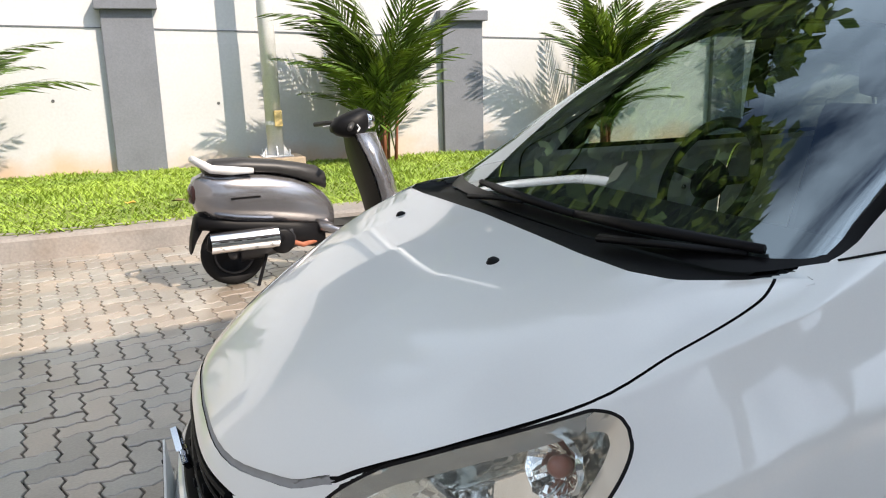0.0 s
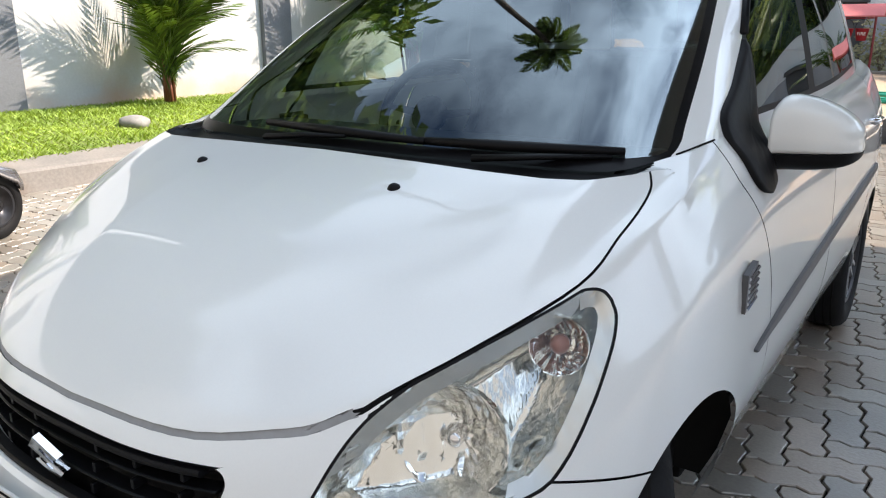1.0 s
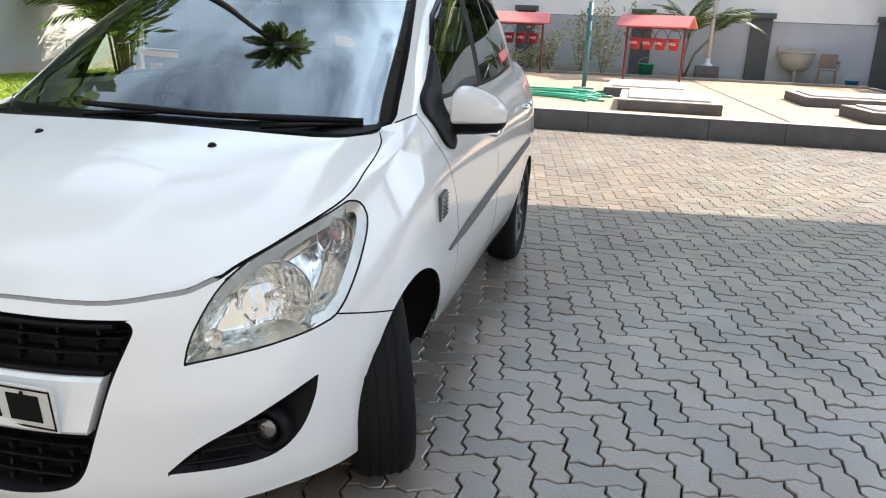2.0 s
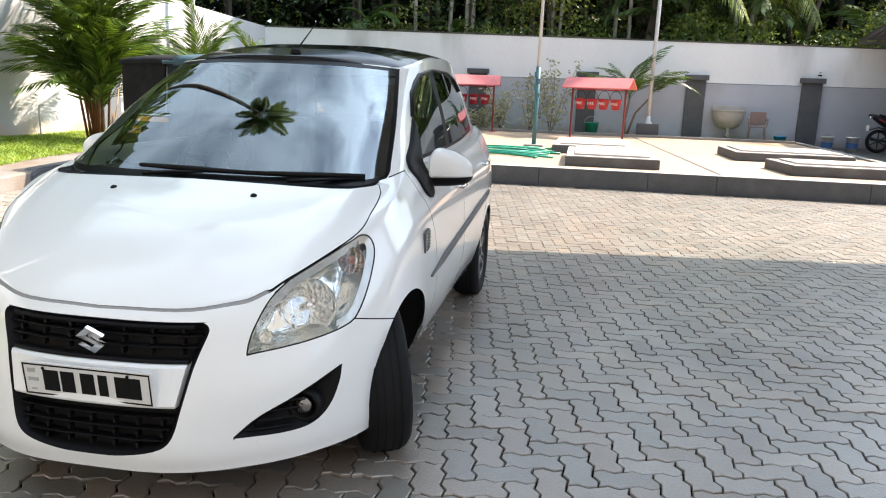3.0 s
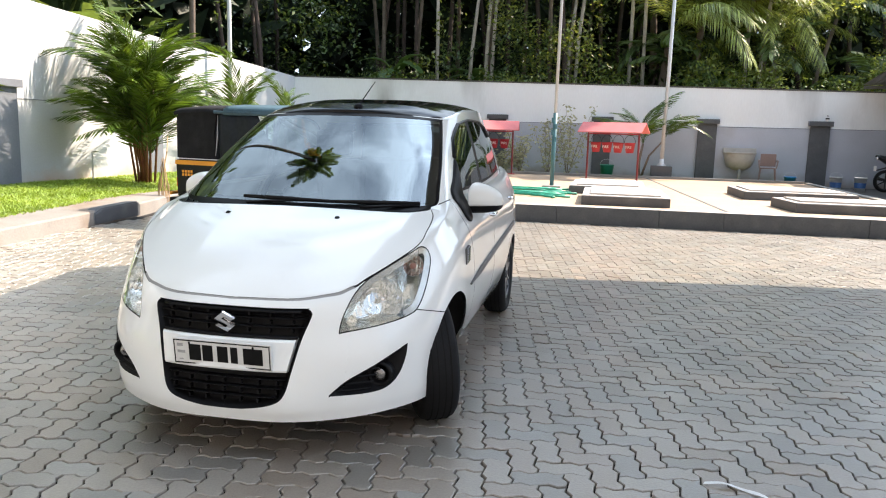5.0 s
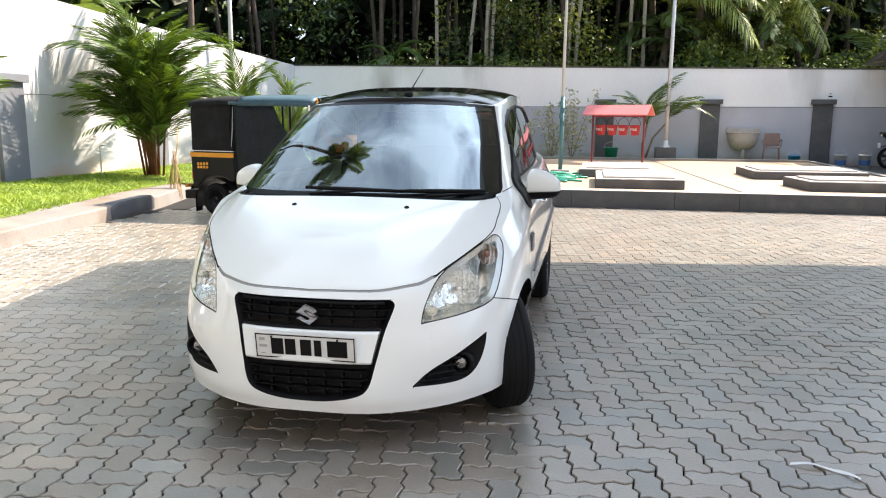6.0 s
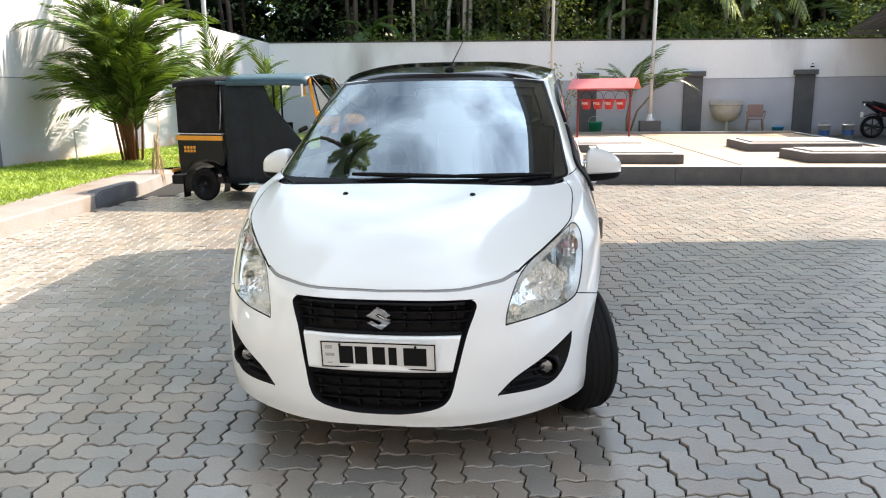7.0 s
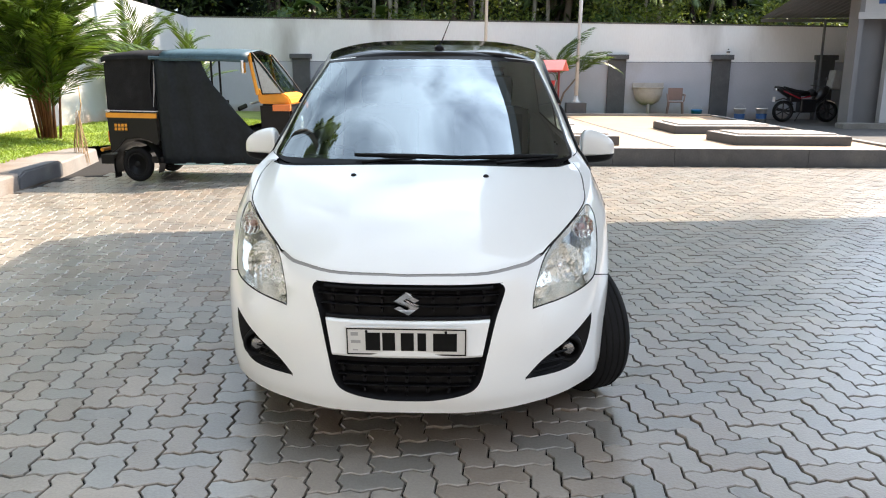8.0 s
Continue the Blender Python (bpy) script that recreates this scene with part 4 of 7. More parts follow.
def bar(z, h, d, name="grille_bar", sink=0.012, material=M_GLOSSBLACK, w=None):
    bm, w = bmesh.new(), (w or half(z)) - 0.006
    rows = []
    for k in range(25):
        x = -w + 2 * w * k / 24
        y = front_y(x, z) + sink
        rows.append([bm.verts.new(p) for p in ((x, y + d, z - h), (x, y + 0.003, z - h), (x, y, z - h * 0.4), (x, y, z + h * 0.4), (x, y + 0.003, z + h), (x, y + d, z + h))])
    for a, b in zip(rows, rows[1:]):
        for k in range(5):
            bm.faces.new((a[k], b[k], b[k + 1], a[k + 1]))
    bm.faces.new(rows[0])
    bm.faces.new(rows[-1][::-1])
    bmesh.ops.recalc_face_normals(bm, faces=bm.faces)
    return part(name, bm, material, gr, smooth=False)


for z in (.617, .582, .368, .331, .294):
    bar(z, .0026, .03)
for rows_z, step in (((.632, .599, .565), .0925), ((.350, .313, .277), .077)):
    for z in rows_z:
        for k in range(-3, 4):
            x = k * step
            if abs(x) > half(z) - .02 or (z > .5 and k == 0):
                continue
            y = front_y(x, z)
            part("grille_nub", bbox((x - .0045, y + .012, z - .0085), (x + .0045, y + .036, z + .0085), .0015), M_GLOSSBLACK, gr)
for z, w in ((.645, .318), (.54, .308)):
    bar(z, .006, .02, "grille_frame", 0.003, M_TRIM, w)
# number plate bar and plate
bm = bmesh.new()
rows = []
for k in range(21):
    f = -1 + k / 10
    rows.append([bm.verts.new((f * w, front_y(f * w, z) + dy, z)) for z, w, dy in ((.400, .272, .03), (.402, .274, .0), (.41, .276, -.006), (.525, .300, -.006), (.533, .302, .0), (.535, .302, .03))])
for a, b in zip(rows, rows[1:]):
    for k in range(5):
        bm.faces.new((a[k], b[k], b[k + 1], a[k + 1]))
bm.faces.new(rows[0])
bm.faces.new(rows[-1][::-1])
bmesh.ops.recalc_face_normals(bm, faces=bm.faces)
part("plate_bar", bm, M_PAINT, gr, "white body-coloured bar", smooth=False)
PM = Matrix.Translation((0, -.598, .466)) @ Matrix.Rotation(radians(7), 4, "X") @ Matrix.Diagonal((1.02, 1, 1.14, 1))
plate = part("number_plate", bbox((-.216, -.003, -.051), (.216, .003, .051), .002, PM), M_PLATE, car, "white number plate with dark characters")
bm = bmesh.new()
for lo, hi in (((-.211, -.0046, .042), (.211, -.003, .046)), ((-.211, -.0046, -.046), (.211, -.003, -.042)), ((-.211, -.0046, -.042), (-.207, -.003, .042)), ((.207, -.0046, -.042), (.211, -.003, .042))):
    box(bm, lo, hi, 0, PM)
part("plate_border", bm, M_GAP, plate)
for x, w in ((-.118, .052), (-.062, .045), (.004, .046), (.055, .03), (.118, .046), (.158, .042)):
    part("plate_character", bbox((x - w / 2, -.0046, -.031), (x + w / 2, -.003, .031), 0, PM), M_GAP, plate)
M_PRINT = mat("pale_plate_print", (0.4, 0.4, 0.4), 0.5, vary=0.1, bump=0)
for lo, hi in (((-.196, -.0044, -.006), (-.162, -.003, .004)), ((-.19, -.0044, -.032), (-.172, -.003, -.028)), ((-.196, -.0044, .02), (-.17, -.003, .032))):
    part("plate_mark", bbox(lo, hi, 0, PM), M_PRINT, plate)
for x in (-.14, .14):
    bm = bmesh.new()
    lathe(bm, [(.005, -.006), (.004, -.0085), (.001, -.009)], "y", 10, PM @ Matrix.Translation((x, 0, .036)))
    part("plate_screw", bm, M_GAP, plate)
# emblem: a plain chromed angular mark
bm = bmesh.new()
EM = Matrix.Translation((0, front_y(0, .6) - 0.004, .600)) @ Matrix.Rotation(radians(90 + 16), 4, "X")
for s in (1, -1):
    prism(bm, [(s * u, s * v) for u, v in ((-.046, .012), (-.005, .047), (.046, .018), (.028, .008), (.0, .025), (-.012, .015), (.030, -.014), (.046, -.012), (.044, -.016), (.004, -.006), (-.040, .020))][:8], .012, EM)
bmesh.ops.recalc_face_normals(bm, faces=bm.faces)
part("emblem", bm, M_CHROME, car, "chromed angular emblem")

# fog lamp recesses
for mirror in (False, True):
    sx = -1 if mirror else 1
    fg = piece("fog_recess", F[region == "fog"], V - VN * np.clip(-DV["fog"] * 1.6, 0, 0.055)[:, None], M_TRIM, car, mirror, "black triangular fog lamp recess")
    fy = front_y(.612, .364) + .034
    m = look(Vector((sx * .612, fy, .364)), Vector((sx * .64, fy - .9, .38))) @ Matrix.Rotation(math.pi, 4, "X")
    bm = bmesh.new()
    lathe(bm, [(.058, -.04), (.056, .004), (.050, .010), (.041, .006), (.04, -.02)], "z", 28, m)
    part("fog_bezel", bm, M_TRIM, fg, smooth=True)
    bm = bmesh.new()
    lathe(bm, [(.030, -.01), (.027, .000), (.018, .005), (.005, .007)], "z", 24, m)
    part("fog_lamp", bm, mat("fog_lens", (0.26, 0.26, 0.26), 0.08, metal=0.8, vary=0.1, scale=30, bump=0.05), fg, "round clear fog lamp", smooth=True)
    for k in range(4):
        z = .312 + .028 * k
        bm = bmesh.new()
        x0, x1 = .462 + .034 * k, .585 + .01 * k
        tube(bm, [(sx * x, front_y(x, z) + .018, z) for x in (x0, (x0 + x1) / 2, x1)], .004, 6)
        part("recess_slat", bm, M_TRIM, fg)

# glasshouse
GUS = np.concatenate([np.linspace(0, 5, 80), np.linspace(5.08, 12, 90)])
GVS = np.linspace(0, 2, 40)
green = surface(GREEN, GUS, GVS)
green[:, 0, 0] = green[:, -1, 0] = 0
DLO = rounded([(.69, 1.075, 1), (.80, 1.20), (1.0, 1.36), (1.22, 1.452), (1.5, 1.487), (1.85, 1.485), (2.12, 1.455), (2.28, 1.38), (2.40, 1.24), (2.47, 1.128, 1), (1.9, 1.092), (1.3, 1.078)])
GL = {
    "screen": field(rounded([(-.3, 1.014, 1), (.50, 1.016), (.652, 1.020), (.688, 1.033), (.693, 1.058), (.684, 1.09), (.64, 1.262), (.565, 1.462), (.55, 1.475), (.40, 1.486), (.2, 1.494), (-.3, 1.497, 1)]), XZ, lambda P: P[:, 1] < 1.2),
    "dlo": field(DLO, YZ, lambda P: P[:, 0] > 0.45),
    "rear": field(rounded([(-.3, 1.16, 1), (.45, 1.16), (.52, 1.2), (.46, 1.42), (.40, 1.46), (-.3, 1.47, 1)]), XZ, lambda P: P[:, 1] > 2.5),
}
V2, F2 = weld([grid_tris(green)])
for key, rims in (("screen", (0.0, 0.014)), ("dlo", (0.0, 0.016)), ("rear", (0.0, 0.02))):
    for w in rims:
        V2, F2 = cut(V2, F2, lambda P, g=GL[key], w=w: g(P) + w)
V2, F2 = cut(V2, F2, lambda P: np.where(P[:, 0] > 0.45, np.abs(P[:, 1] - 1.50 + 0.10 * (P[:, 2] - 1.1)) - 0.045, 9.0))
C2 = V2[F2].mean(1)
D2 = {k: f(C2) for k, f in GL.items()}
# pillar between the side windows
bp = (D2["dlo"] < -0.016) & (np.abs(C2[:, 1] - 1.50 + 0.10 * (C2[:, 2] - 1.1)) < 0.045)
reg2 = np.full(len(F2), "pillar", dtype=object)
reg2[D2["dlo"] < 0] = "window_trim"
reg2[(D2["dlo"] < -0.016) & (C2[:, 1] < 1.5)] = "front_window"
reg2[(D2["dlo"] < -0.016) & (C2[:, 1] >= 1.5)] = "rear_window"
reg2[bp] = "window_trim"
reg2[D2["screen"] < 0] = "screen_trim"
reg2[D2["screen"] < -0.014] = "windscreen"
reg2[(C2[:, 2] < 1.034) & (C2[:, 1] < 0.40) & (C2[:, 0] < 0.69)] = "screen_trim"
reg2[D2["screen"] < -0.014] = "windscreen"
reg2[(C2[:, 2] > 1.455) & (C2[:, 1] < 1.12) & (C2[:, 0] < 0.552) & (D2["screen"] > 0)] = "screen_trim"
reg2[D2["rear"] < 0] = "rear_trim"
reg2[D2["rear"] < -0.02] = "rear_screen"
fn2 = np.cross(V2[F2[:, 1]] - V2[F2[:, 0]], V2[F2[:, 2]] - V2[F2[:, 0]])
if (fn2[C2[:, 1] < 0.9][:, 1]).sum() > 0:
    F2 = F2[:, ::-1]
for nm, material, lab in (("windscreen", M_WINDSCREEN, "sloping windscreen mirroring cloudy sky"), ("rear_screen", glass_mat("dark_rear_glass", (0.10, 0.12, 0.11), ior=1.9), "dark rear window"), ("screen_trim", M_GLOSSBLACK, "black border of the glass"), ("rear_trim", M_GLOSSBLACK, "")):
    ob = piece(nm, F2[reg2 == nm], V2, material, car, False, lab, both=True)
    if "screen" == nm[-6:]:
        ob.visible_shadow = False
for mirror in (False, True):
    for nm, material, lab in (("front_window", M_SIDEGLASS, "dark tinted side window"), ("rear_window", M_REARGLASS, "dark tinted side window"), ("window_trim", M_TRIM, "black window surround"), ("pillar", M_PAINT, "")):
        ob = piece(nm, F2[reg2 == nm], V2, material, car, mirror, lab)
        if nm[-6:] == "window":
            ob.visible_shadow = False


# shoulder between the body side and the windows, roof, cowl
cw = strip(hood_g[-1, :K69 + 1], GTOP[:K69 + 1], 6, 0.012)
for sx in (1, -1):
    seam_p = [p * np.array((sx, 1, 1)) + np.array((0, 0, 0.001)) for p in GTOP[(US > 4.2) & (US < 5.15)]]
    part("pillar_seam", tubes(seam_p, .0022, 6), M_GAP, car, "dark seam at the foot of the screen pillar")
v, f = grid_tris(cw - np.array((0, 0, 0.006)))
out_x = v[f].mean(1)[:, 0] > 0.672
piece("cowl", f[~out_x], v, M_TRIM, car, False, "black plastic cowl under the wipers", both=True)
for mirror in (False, True):
    piece("fender_corner", f[out_x], strip(hood_g[-1, :K69 + 1], GTOP[:K69 + 1], 6).reshape(-1, 3), M_PAINT, car, mirror)
edge = green[-1]
rc = np.array([np.stack([edge[:, 0] * k, edge[:, 1], edge[:, 2] + (np.interp(edge[:, 1], (.9, 1.2, 1.6, 2.1, 2.5, 2.72), (1.508, 1.566, 1.606, 1.616, 1.588, 1.532)) - edge[:, 2]) * (1 - k ** 3.6)], 1) for k in (1.0, .97, .94, .91, .85, .75, .6, .45, .3, .15, 0.0)])
v, f = weld([grid_tris(rc[1:])])
piece("roof", f, v, M_BLACKROOF, car, False, "gloss black film on the roof", both=True)
for mirror in (False, True):
    v, f = weld([grid_tris(rc[:2])])
    cy = v[f].mean(1)[:, 1]
    piece("roof_rail", f[(cy > 1.0) & (cy < 2.66)], v, M_PAINT, car, mirror)
v, f = weld([grid_tris(rc[:2])])
cy = v[f].mean(1)[:, 1]
piece("roof_front_edge", f[cy <= 1.0], v, M_BLACKROOF, car, False, both=True)
piece("roof_rear_edge", f[cy >= 2.66], v, M_BLACKROOF, car, False, both=True)
# aerial
bm = bmesh.new()
lathe(bm, [(.030, -.01), (.026, .012), (.012, .026)], "z", 16, Matrix.Translation((.045, 1.06, 1.534)))
ar = part("aerial_base", bm, M_TRIM, car, smooth=True)
bm = bmesh.new()
tube(bm, [(.045, 1.06, 1.545), (.10, 1.22, 1.70)], [.0045, .002], 6)
part("aerial", bm, M_TRIM, ar)

# washer nozzles
for x in (-.27, .288):
    bm = bmesh.new()
    lathe(bm, [(.013, -.004), (.014, .002), (.010, .010), (.004, .013)], "z", 14, Matrix.Translation((x, 0.0, .983)))
    part("washer_nozzle", bm, M_TRIM, car, smooth=True)
# wipers lying along the foot of the screen
for pts, blade in ((((.34, .190, 1.022), (.46, .230, 1.030), (.595, .298, 1.034)), ((.16, .218, 1.042), (.38, .242, 1.044), (.618, .308, 1.044))), (((-.26, .185, 1.022), (-.14, .200, 1.033), (-.02, .210, 1.038)), ((-.30, .232, 1.050), (-.06, .216, 1.047), (.20, .218, 1.042)))):
    bm = bmesh.new()
    tube(bm, pts, [.014, .011, .008], 8, flat=0.6)
    wp = part("wiper", bm, M_TRIM, car, smooth=True)
    bm = bmesh.new()
    tube(bm, blade, [.008, .012, .008], 8)
    part("wiper_blade", bm, M_TRIM, wp, smooth=True)
SIDE_V = np.concatenate([V[V[:, 0] > .55], V2[V2[:, 0] > .55]])


def side_x(y, z):
    """The half width of the flank at (y, z)."""
    d = (SIDE_V[:, 1] - y) ** 2 + (SIDE_V[:, 2] - z) ** 2
    k = np.argsort(d)[:6]
    w = 1 / (d[k] + 1e-5)
    return float((SIDE_V[k, 0] * w).sum() / w.sum())


# side moulding, vent, door handles, mirror on each side
for sx in (1, -1):
    bm = bmesh.new()
    n = 24
    rows = []
    for k in range(n + 1):
        y = .52 + 1.96 * k / n
        zc = .606 + .058 * (y - .52)
        h = .022 * min(1, 0.15 + k / 4) if k < 4 else .022
        xs = float(np.interp(y, (.5, 1.2, 2, 2.6), (.8505, .8515, .853, .851)))
        rows.append([bm.verts.new((sx * x, y, z)) for x, z in ((xs - .01, zc - h), (xs + .009, zc - h * .8), (xs + .013, zc), (xs + .009, zc + h * .8), (xs - .01, zc + h))])
    for a, b in zip(rows, rows[1:]):
        for k in range(4):
            bm.faces.new((a[k], a[k + 1], b[k + 1], b[k]))
    bm.faces.new(rows[0])
    bm.faces.new(rows[-1])
    bmesh.ops.recalc_face_normals(bm, faces=bm.faces)
    part("side_moulding", bm, mat("grey_moulding", (0.10, 0.10, 0.105), 0.5, vary=0.1, bump=0.1), car, "dark grey rubbing strip", smooth=False)
    bm = bmesh.new()
    prism(bm, [(.452, .746), (.452, .826), (.380, .814), (.380, .734)], .012, Matrix(((0, 0, 1, .8435), (1, 0, 0, 0), (0, 1, 0, 0), (0, 0, 0, 1))))
    bmesh.ops.recalc_face_normals(bm, faces=bm.faces)
    if sx < 0:
        bmesh.ops.scale(bm, vec=(-1, 1, 1), verts=bm.verts)
        bmesh.ops.reverse_faces(bm, faces=bm.faces)
    vent = part("fender_vent", bm, mat("vent_grey", (0.10, 0.10, 0.105), 0.4, metal=0.3, vary=0.1, bump=0), car, "slatted chrome fender vent")
    for k in range(6):
        z = .742 + .0128 * k
        part("vent_slat", tubes([(sx * .8565, .384, z), (sx * .8575, .449, z + .010)], .0042, 6), M_CHROME, vent)
    for y, z in ((1.36, .90), (2.30, .93)):
        bm = bmesh.new()
        tube(bm, [(sx * .825, y - .08, z), (sx * .857, y - .06, z), (sx * .86, y + .05, z), (sx * .825, y + .075, z)], [.010, .013, .013, .01], 8)
        part("door_handle", bm, M_CHROME, car, "chromed pull handle", smooth=True)
    # mirror
    prof = spline(np.array([(.70, .735, .984, .040, .032), (.755, .75, .992, .045, .042), (.790, .785, 1.030, .060, .074), (.818, .80, 1.044, .066, .086), (.885, .815, 1.040, .066, .078), (.940, .83, 1.030, .054, .058), (.966, .842, 1.024, .030, .034), (.971, .846, 1.022, .004, .008)]), np.linspace(0, 7, 29))

    def shell(profile, lower):
        bm, rings, n = bmesh.new(), [], 32
        for x, y, z, ry, rz in profile:
            ring = []
            for k in range(n):
                a = 2 * math.pi * k / n
                c, s = math.cos(a), math.sin(a)
                zz = z + rz * math.copysign(abs(s) ** .62, s)
                edge = 1.000 + 0.03 * (x - .79)
                zz = min(zz, edge) if lower else max(zz, edge + .001)
                ring.append(bm.verts.new((sx * x, y + ry * math.copysign(abs(c) ** .65, c), zz)))
            rings.append(ring)
        for a, b in zip(rings, rings[1:]):
            for k in range(n):
                bm.faces.new((a[k], a[(k + 1) % n], b[(k + 1) % n], b[k]))
        bm.faces.new(rings[0])
        bm.faces.new(rings[-1])
        bmesh.ops.recalc_face_normals(bm, faces=bm.faces)
        return bm

    mir = part("wing_mirror", shell(prof, True), M_TRIM, car, "wing mirror with white cap and black base", smooth=True)
    part("mirror_cap", shell(prof[8:], False), M_PAINT, mir, "white mirror cap", smooth=True)
    sail = rounded([(.565, 1.085), (.572, 1.0), (.60, .945), (.66, .925), (.72, .945), (.765, 1.02), (.80, 1.12), (.86, 1.245), (.815, 1.225), (.69, 1.15)], 4)
    mid_s = sail.mean(0)
    bm, rings = bmesh.new(), []
    for f, proud in ((1.0, -.012), (1.0, .010), (.93, .015), (.7, .016), (.4, .016), (.1, .016)):
        pts = mid_s + (sail - mid_s) * f
        rings.append([bm.verts.new((sx * (side_x(y, z) + proud), y, z)) for y, z in pts])
    for p, q in zip(rings, rings[1:]):
        for k in range(len(p)):
            bm.faces.new((p[k], p[(k + 1) % len(p)], q[(k + 1) % len(p)], q[k]))
    bm.faces.new(rings[-1])
    bmesh.ops.recalc_face_normals(bm, faces=bm.faces)
    part("mirror_base", bm, M_TRIM, mir, smooth=True)
    # rain visor over the side windows
    bm = bmesh.new()
    tube(bm, [(sx * (side_x(y, z) + .006), y, z) for y, z in ((.86, 1.262), (1.0, 1.365), (1.22, 1.455), (1.5, 1.486), (1.9, 1.482), (2.12, 1.448), (2.27, 1.378))], .011, 8, flat=0.4)
    part("rain_visor", bm, M_GLOSSBLACK, car, "glossy black rain visor", smooth=True)


# wheels
def wheel(m):
    bm = bmesh.new()
    w = .088
    lathe(bm, [(.19, -w * .8), (.23, -w), (.272, -w), (.292, -w * .82), (.3, -w * .6), (.3025, -w * .2), (.3025, w * .2), (.3, w * .6), (.292, w * .82), (.272, w), (.23, w), (.19, w * .8)], "x", 48, closed=True)
    wh = part("wheel", bm, M_RUBBER, car, "black alloy wheel with bright spoke edges", smooth=True)
    wh.matrix_basis = m
    for x in (-.045, -.016, .016, .045):
        bm = bmesh.new()
        lathe(bm, [(.301, x - .003), (.3035, x - .003), (.3035, x + .003), (.301, x + .003)], "x", 48, closed=True)
        part("tread_groove", bm, M_GAP, wh)
    bm = bmesh.new()
    lathe(bm, [(.195, -.07), (.195, .072), (.185, .078), (.178, .06), (.17, -.06), (.02, -.06)], "x", 40)
    part("rim", bm, M_ALLOY, wh, smooth=True)
    for k in range(6):
        r = Matrix.Rotation(math.pi / 3 * k, 4, "X")
        bm = bmesh.new()
        for s in (-1, 1):
            v = [bm.verts.new(r @ Vector((x, s * y, z))) for x, y, z in ((.066, .004, .03), (.066, .022, .03), (.070, .034, .182), (.070, .022, .182), (.05, .004, .03), (.05, .022, .03), (.052, .034, .182), (.052, .022, .182))]
            for q in ((0, 1, 2, 3), (7, 6, 5, 4), (0, 3, 7, 4), (1, 5, 6, 2), (0, 4, 5, 1), (3, 2, 6, 7)):
                bm.faces.new([v[i] for i in q])
        bmesh.ops.recalc_face_normals(bm, faces=bm.faces)
        part("spoke", bm, M_ALLOYCUT, wh)
    bm = bmesh.new()
    lathe(bm, [(.034, .04), (.034, .068), (.026, .074), (.005, .075)], "x", 20)
    part("hub_cap", bm, M_ALLOY, wh, smooth=True)
    return wh


STEER = 24
wheel(Matrix.Translation((.722, .14, .303)) @ Matrix.Rotation(radians(STEER), 4, "Z") @ Matrix.Rotation(radians(-4), 4, "Y"))
wheel(Matrix.Translation((-.700, .172, .302)) @ Matrix.Rotation(radians(180 + 15), 4, "Z"))
wheel(Matrix.Translation((.745, 2.52, .302)))
wheel(Matrix.Translation((-.745, 2.52, .302)) @ Matrix.Rotation(math.pi, 4, "Z"))

# cabin seen through the screen
bm = bmesh.new()
prism(bm, [(.24, .98), (.36, 1.02), (.62, 1.01), (.74, .95), (.76, .70), (.40, .60), (.26, .70)], 1.24, Matrix(((0, 0, 1, -.62), (1, 0, 0, 0), (0, 1, 0, 0), (0, 0, 0, 1))))
bmesh.ops.recalc_face_normals(bm, faces=bm.faces)
bmesh.ops.bevel(bm, geom=list(bm.edges), offset=.02, segments=2, affect="EDGES")
part("dashboard", bm, M_CABIN, car, "dark plastic dashboard")
part("floor_pan", bbox((-.7, .3, .26), (.7, 2.9, .34)), M_CABIN, car)
bm = bmesh.new()
ST = Matrix.Translation((-.36, 1.0, 1.0)) @ Matrix.Rotation(radians(64), 4, "X")
ring = [ST @ Vector((.185 * math.cos(a), .185 * math.sin(a), 0)) for a in [2 * math.pi * k / 32 for k in range(33)]]
tube(bm, ring, .017, 8, cap=False)
for a in (0.1, math.pi - 0.1, -math.pi / 2):
    tube(bm, [ST @ Vector((0, 0, -.02)), ST @ Vector((.18 * math.cos(a), .18 * math.sin(a), 0))], [.03, .014], 8, flat=0.6)
lathe(bm, [(.06, -.03), (.065, 0), (.04, .012)], "z", 20, ST)
part("steering_wheel", bm, M_CABIN, car, "black steering wheel", smooth=True)
for x in (-.35, .35):
    bm = bmesh.new()
    box(bm, (x - .25, 1.05, .50), (x + .25, 1.55, .66), .05)
    box(bm, (x - .24, -.06, 0), (x + .24, .08, .62), .05, Matrix.Translation((0, 1.55, .60)) @ Matrix.Rotation(radians(-16), 4, "X"))
    seat = part("front_seat", bm, M_SEAT, car, "dark cloth front seat", smooth=False)
    part("headrest", bbox((x - .13, 1.70, 1.22), (x + .13, 1.80, 1.40), .04), M_SEAT, seat)
bm = bmesh.new()
box(bm, (-.62, 2.1, .5), (.62, 2.5, .66), .05)
box(bm, (-.62, -.06, 0), (.62, .08, .6), .05, Matrix.Translation((0, 2.5, .6)) @ Matrix.Rotation(radians(-18), 4, "X"))
part("rear_seat", bm, M_SEAT, car, "dark cloth rear bench")
part("inner_mirror", bbox((-.09, .86, 1.39), (.09, .88, 1.44), .01), M_CABIN, car)


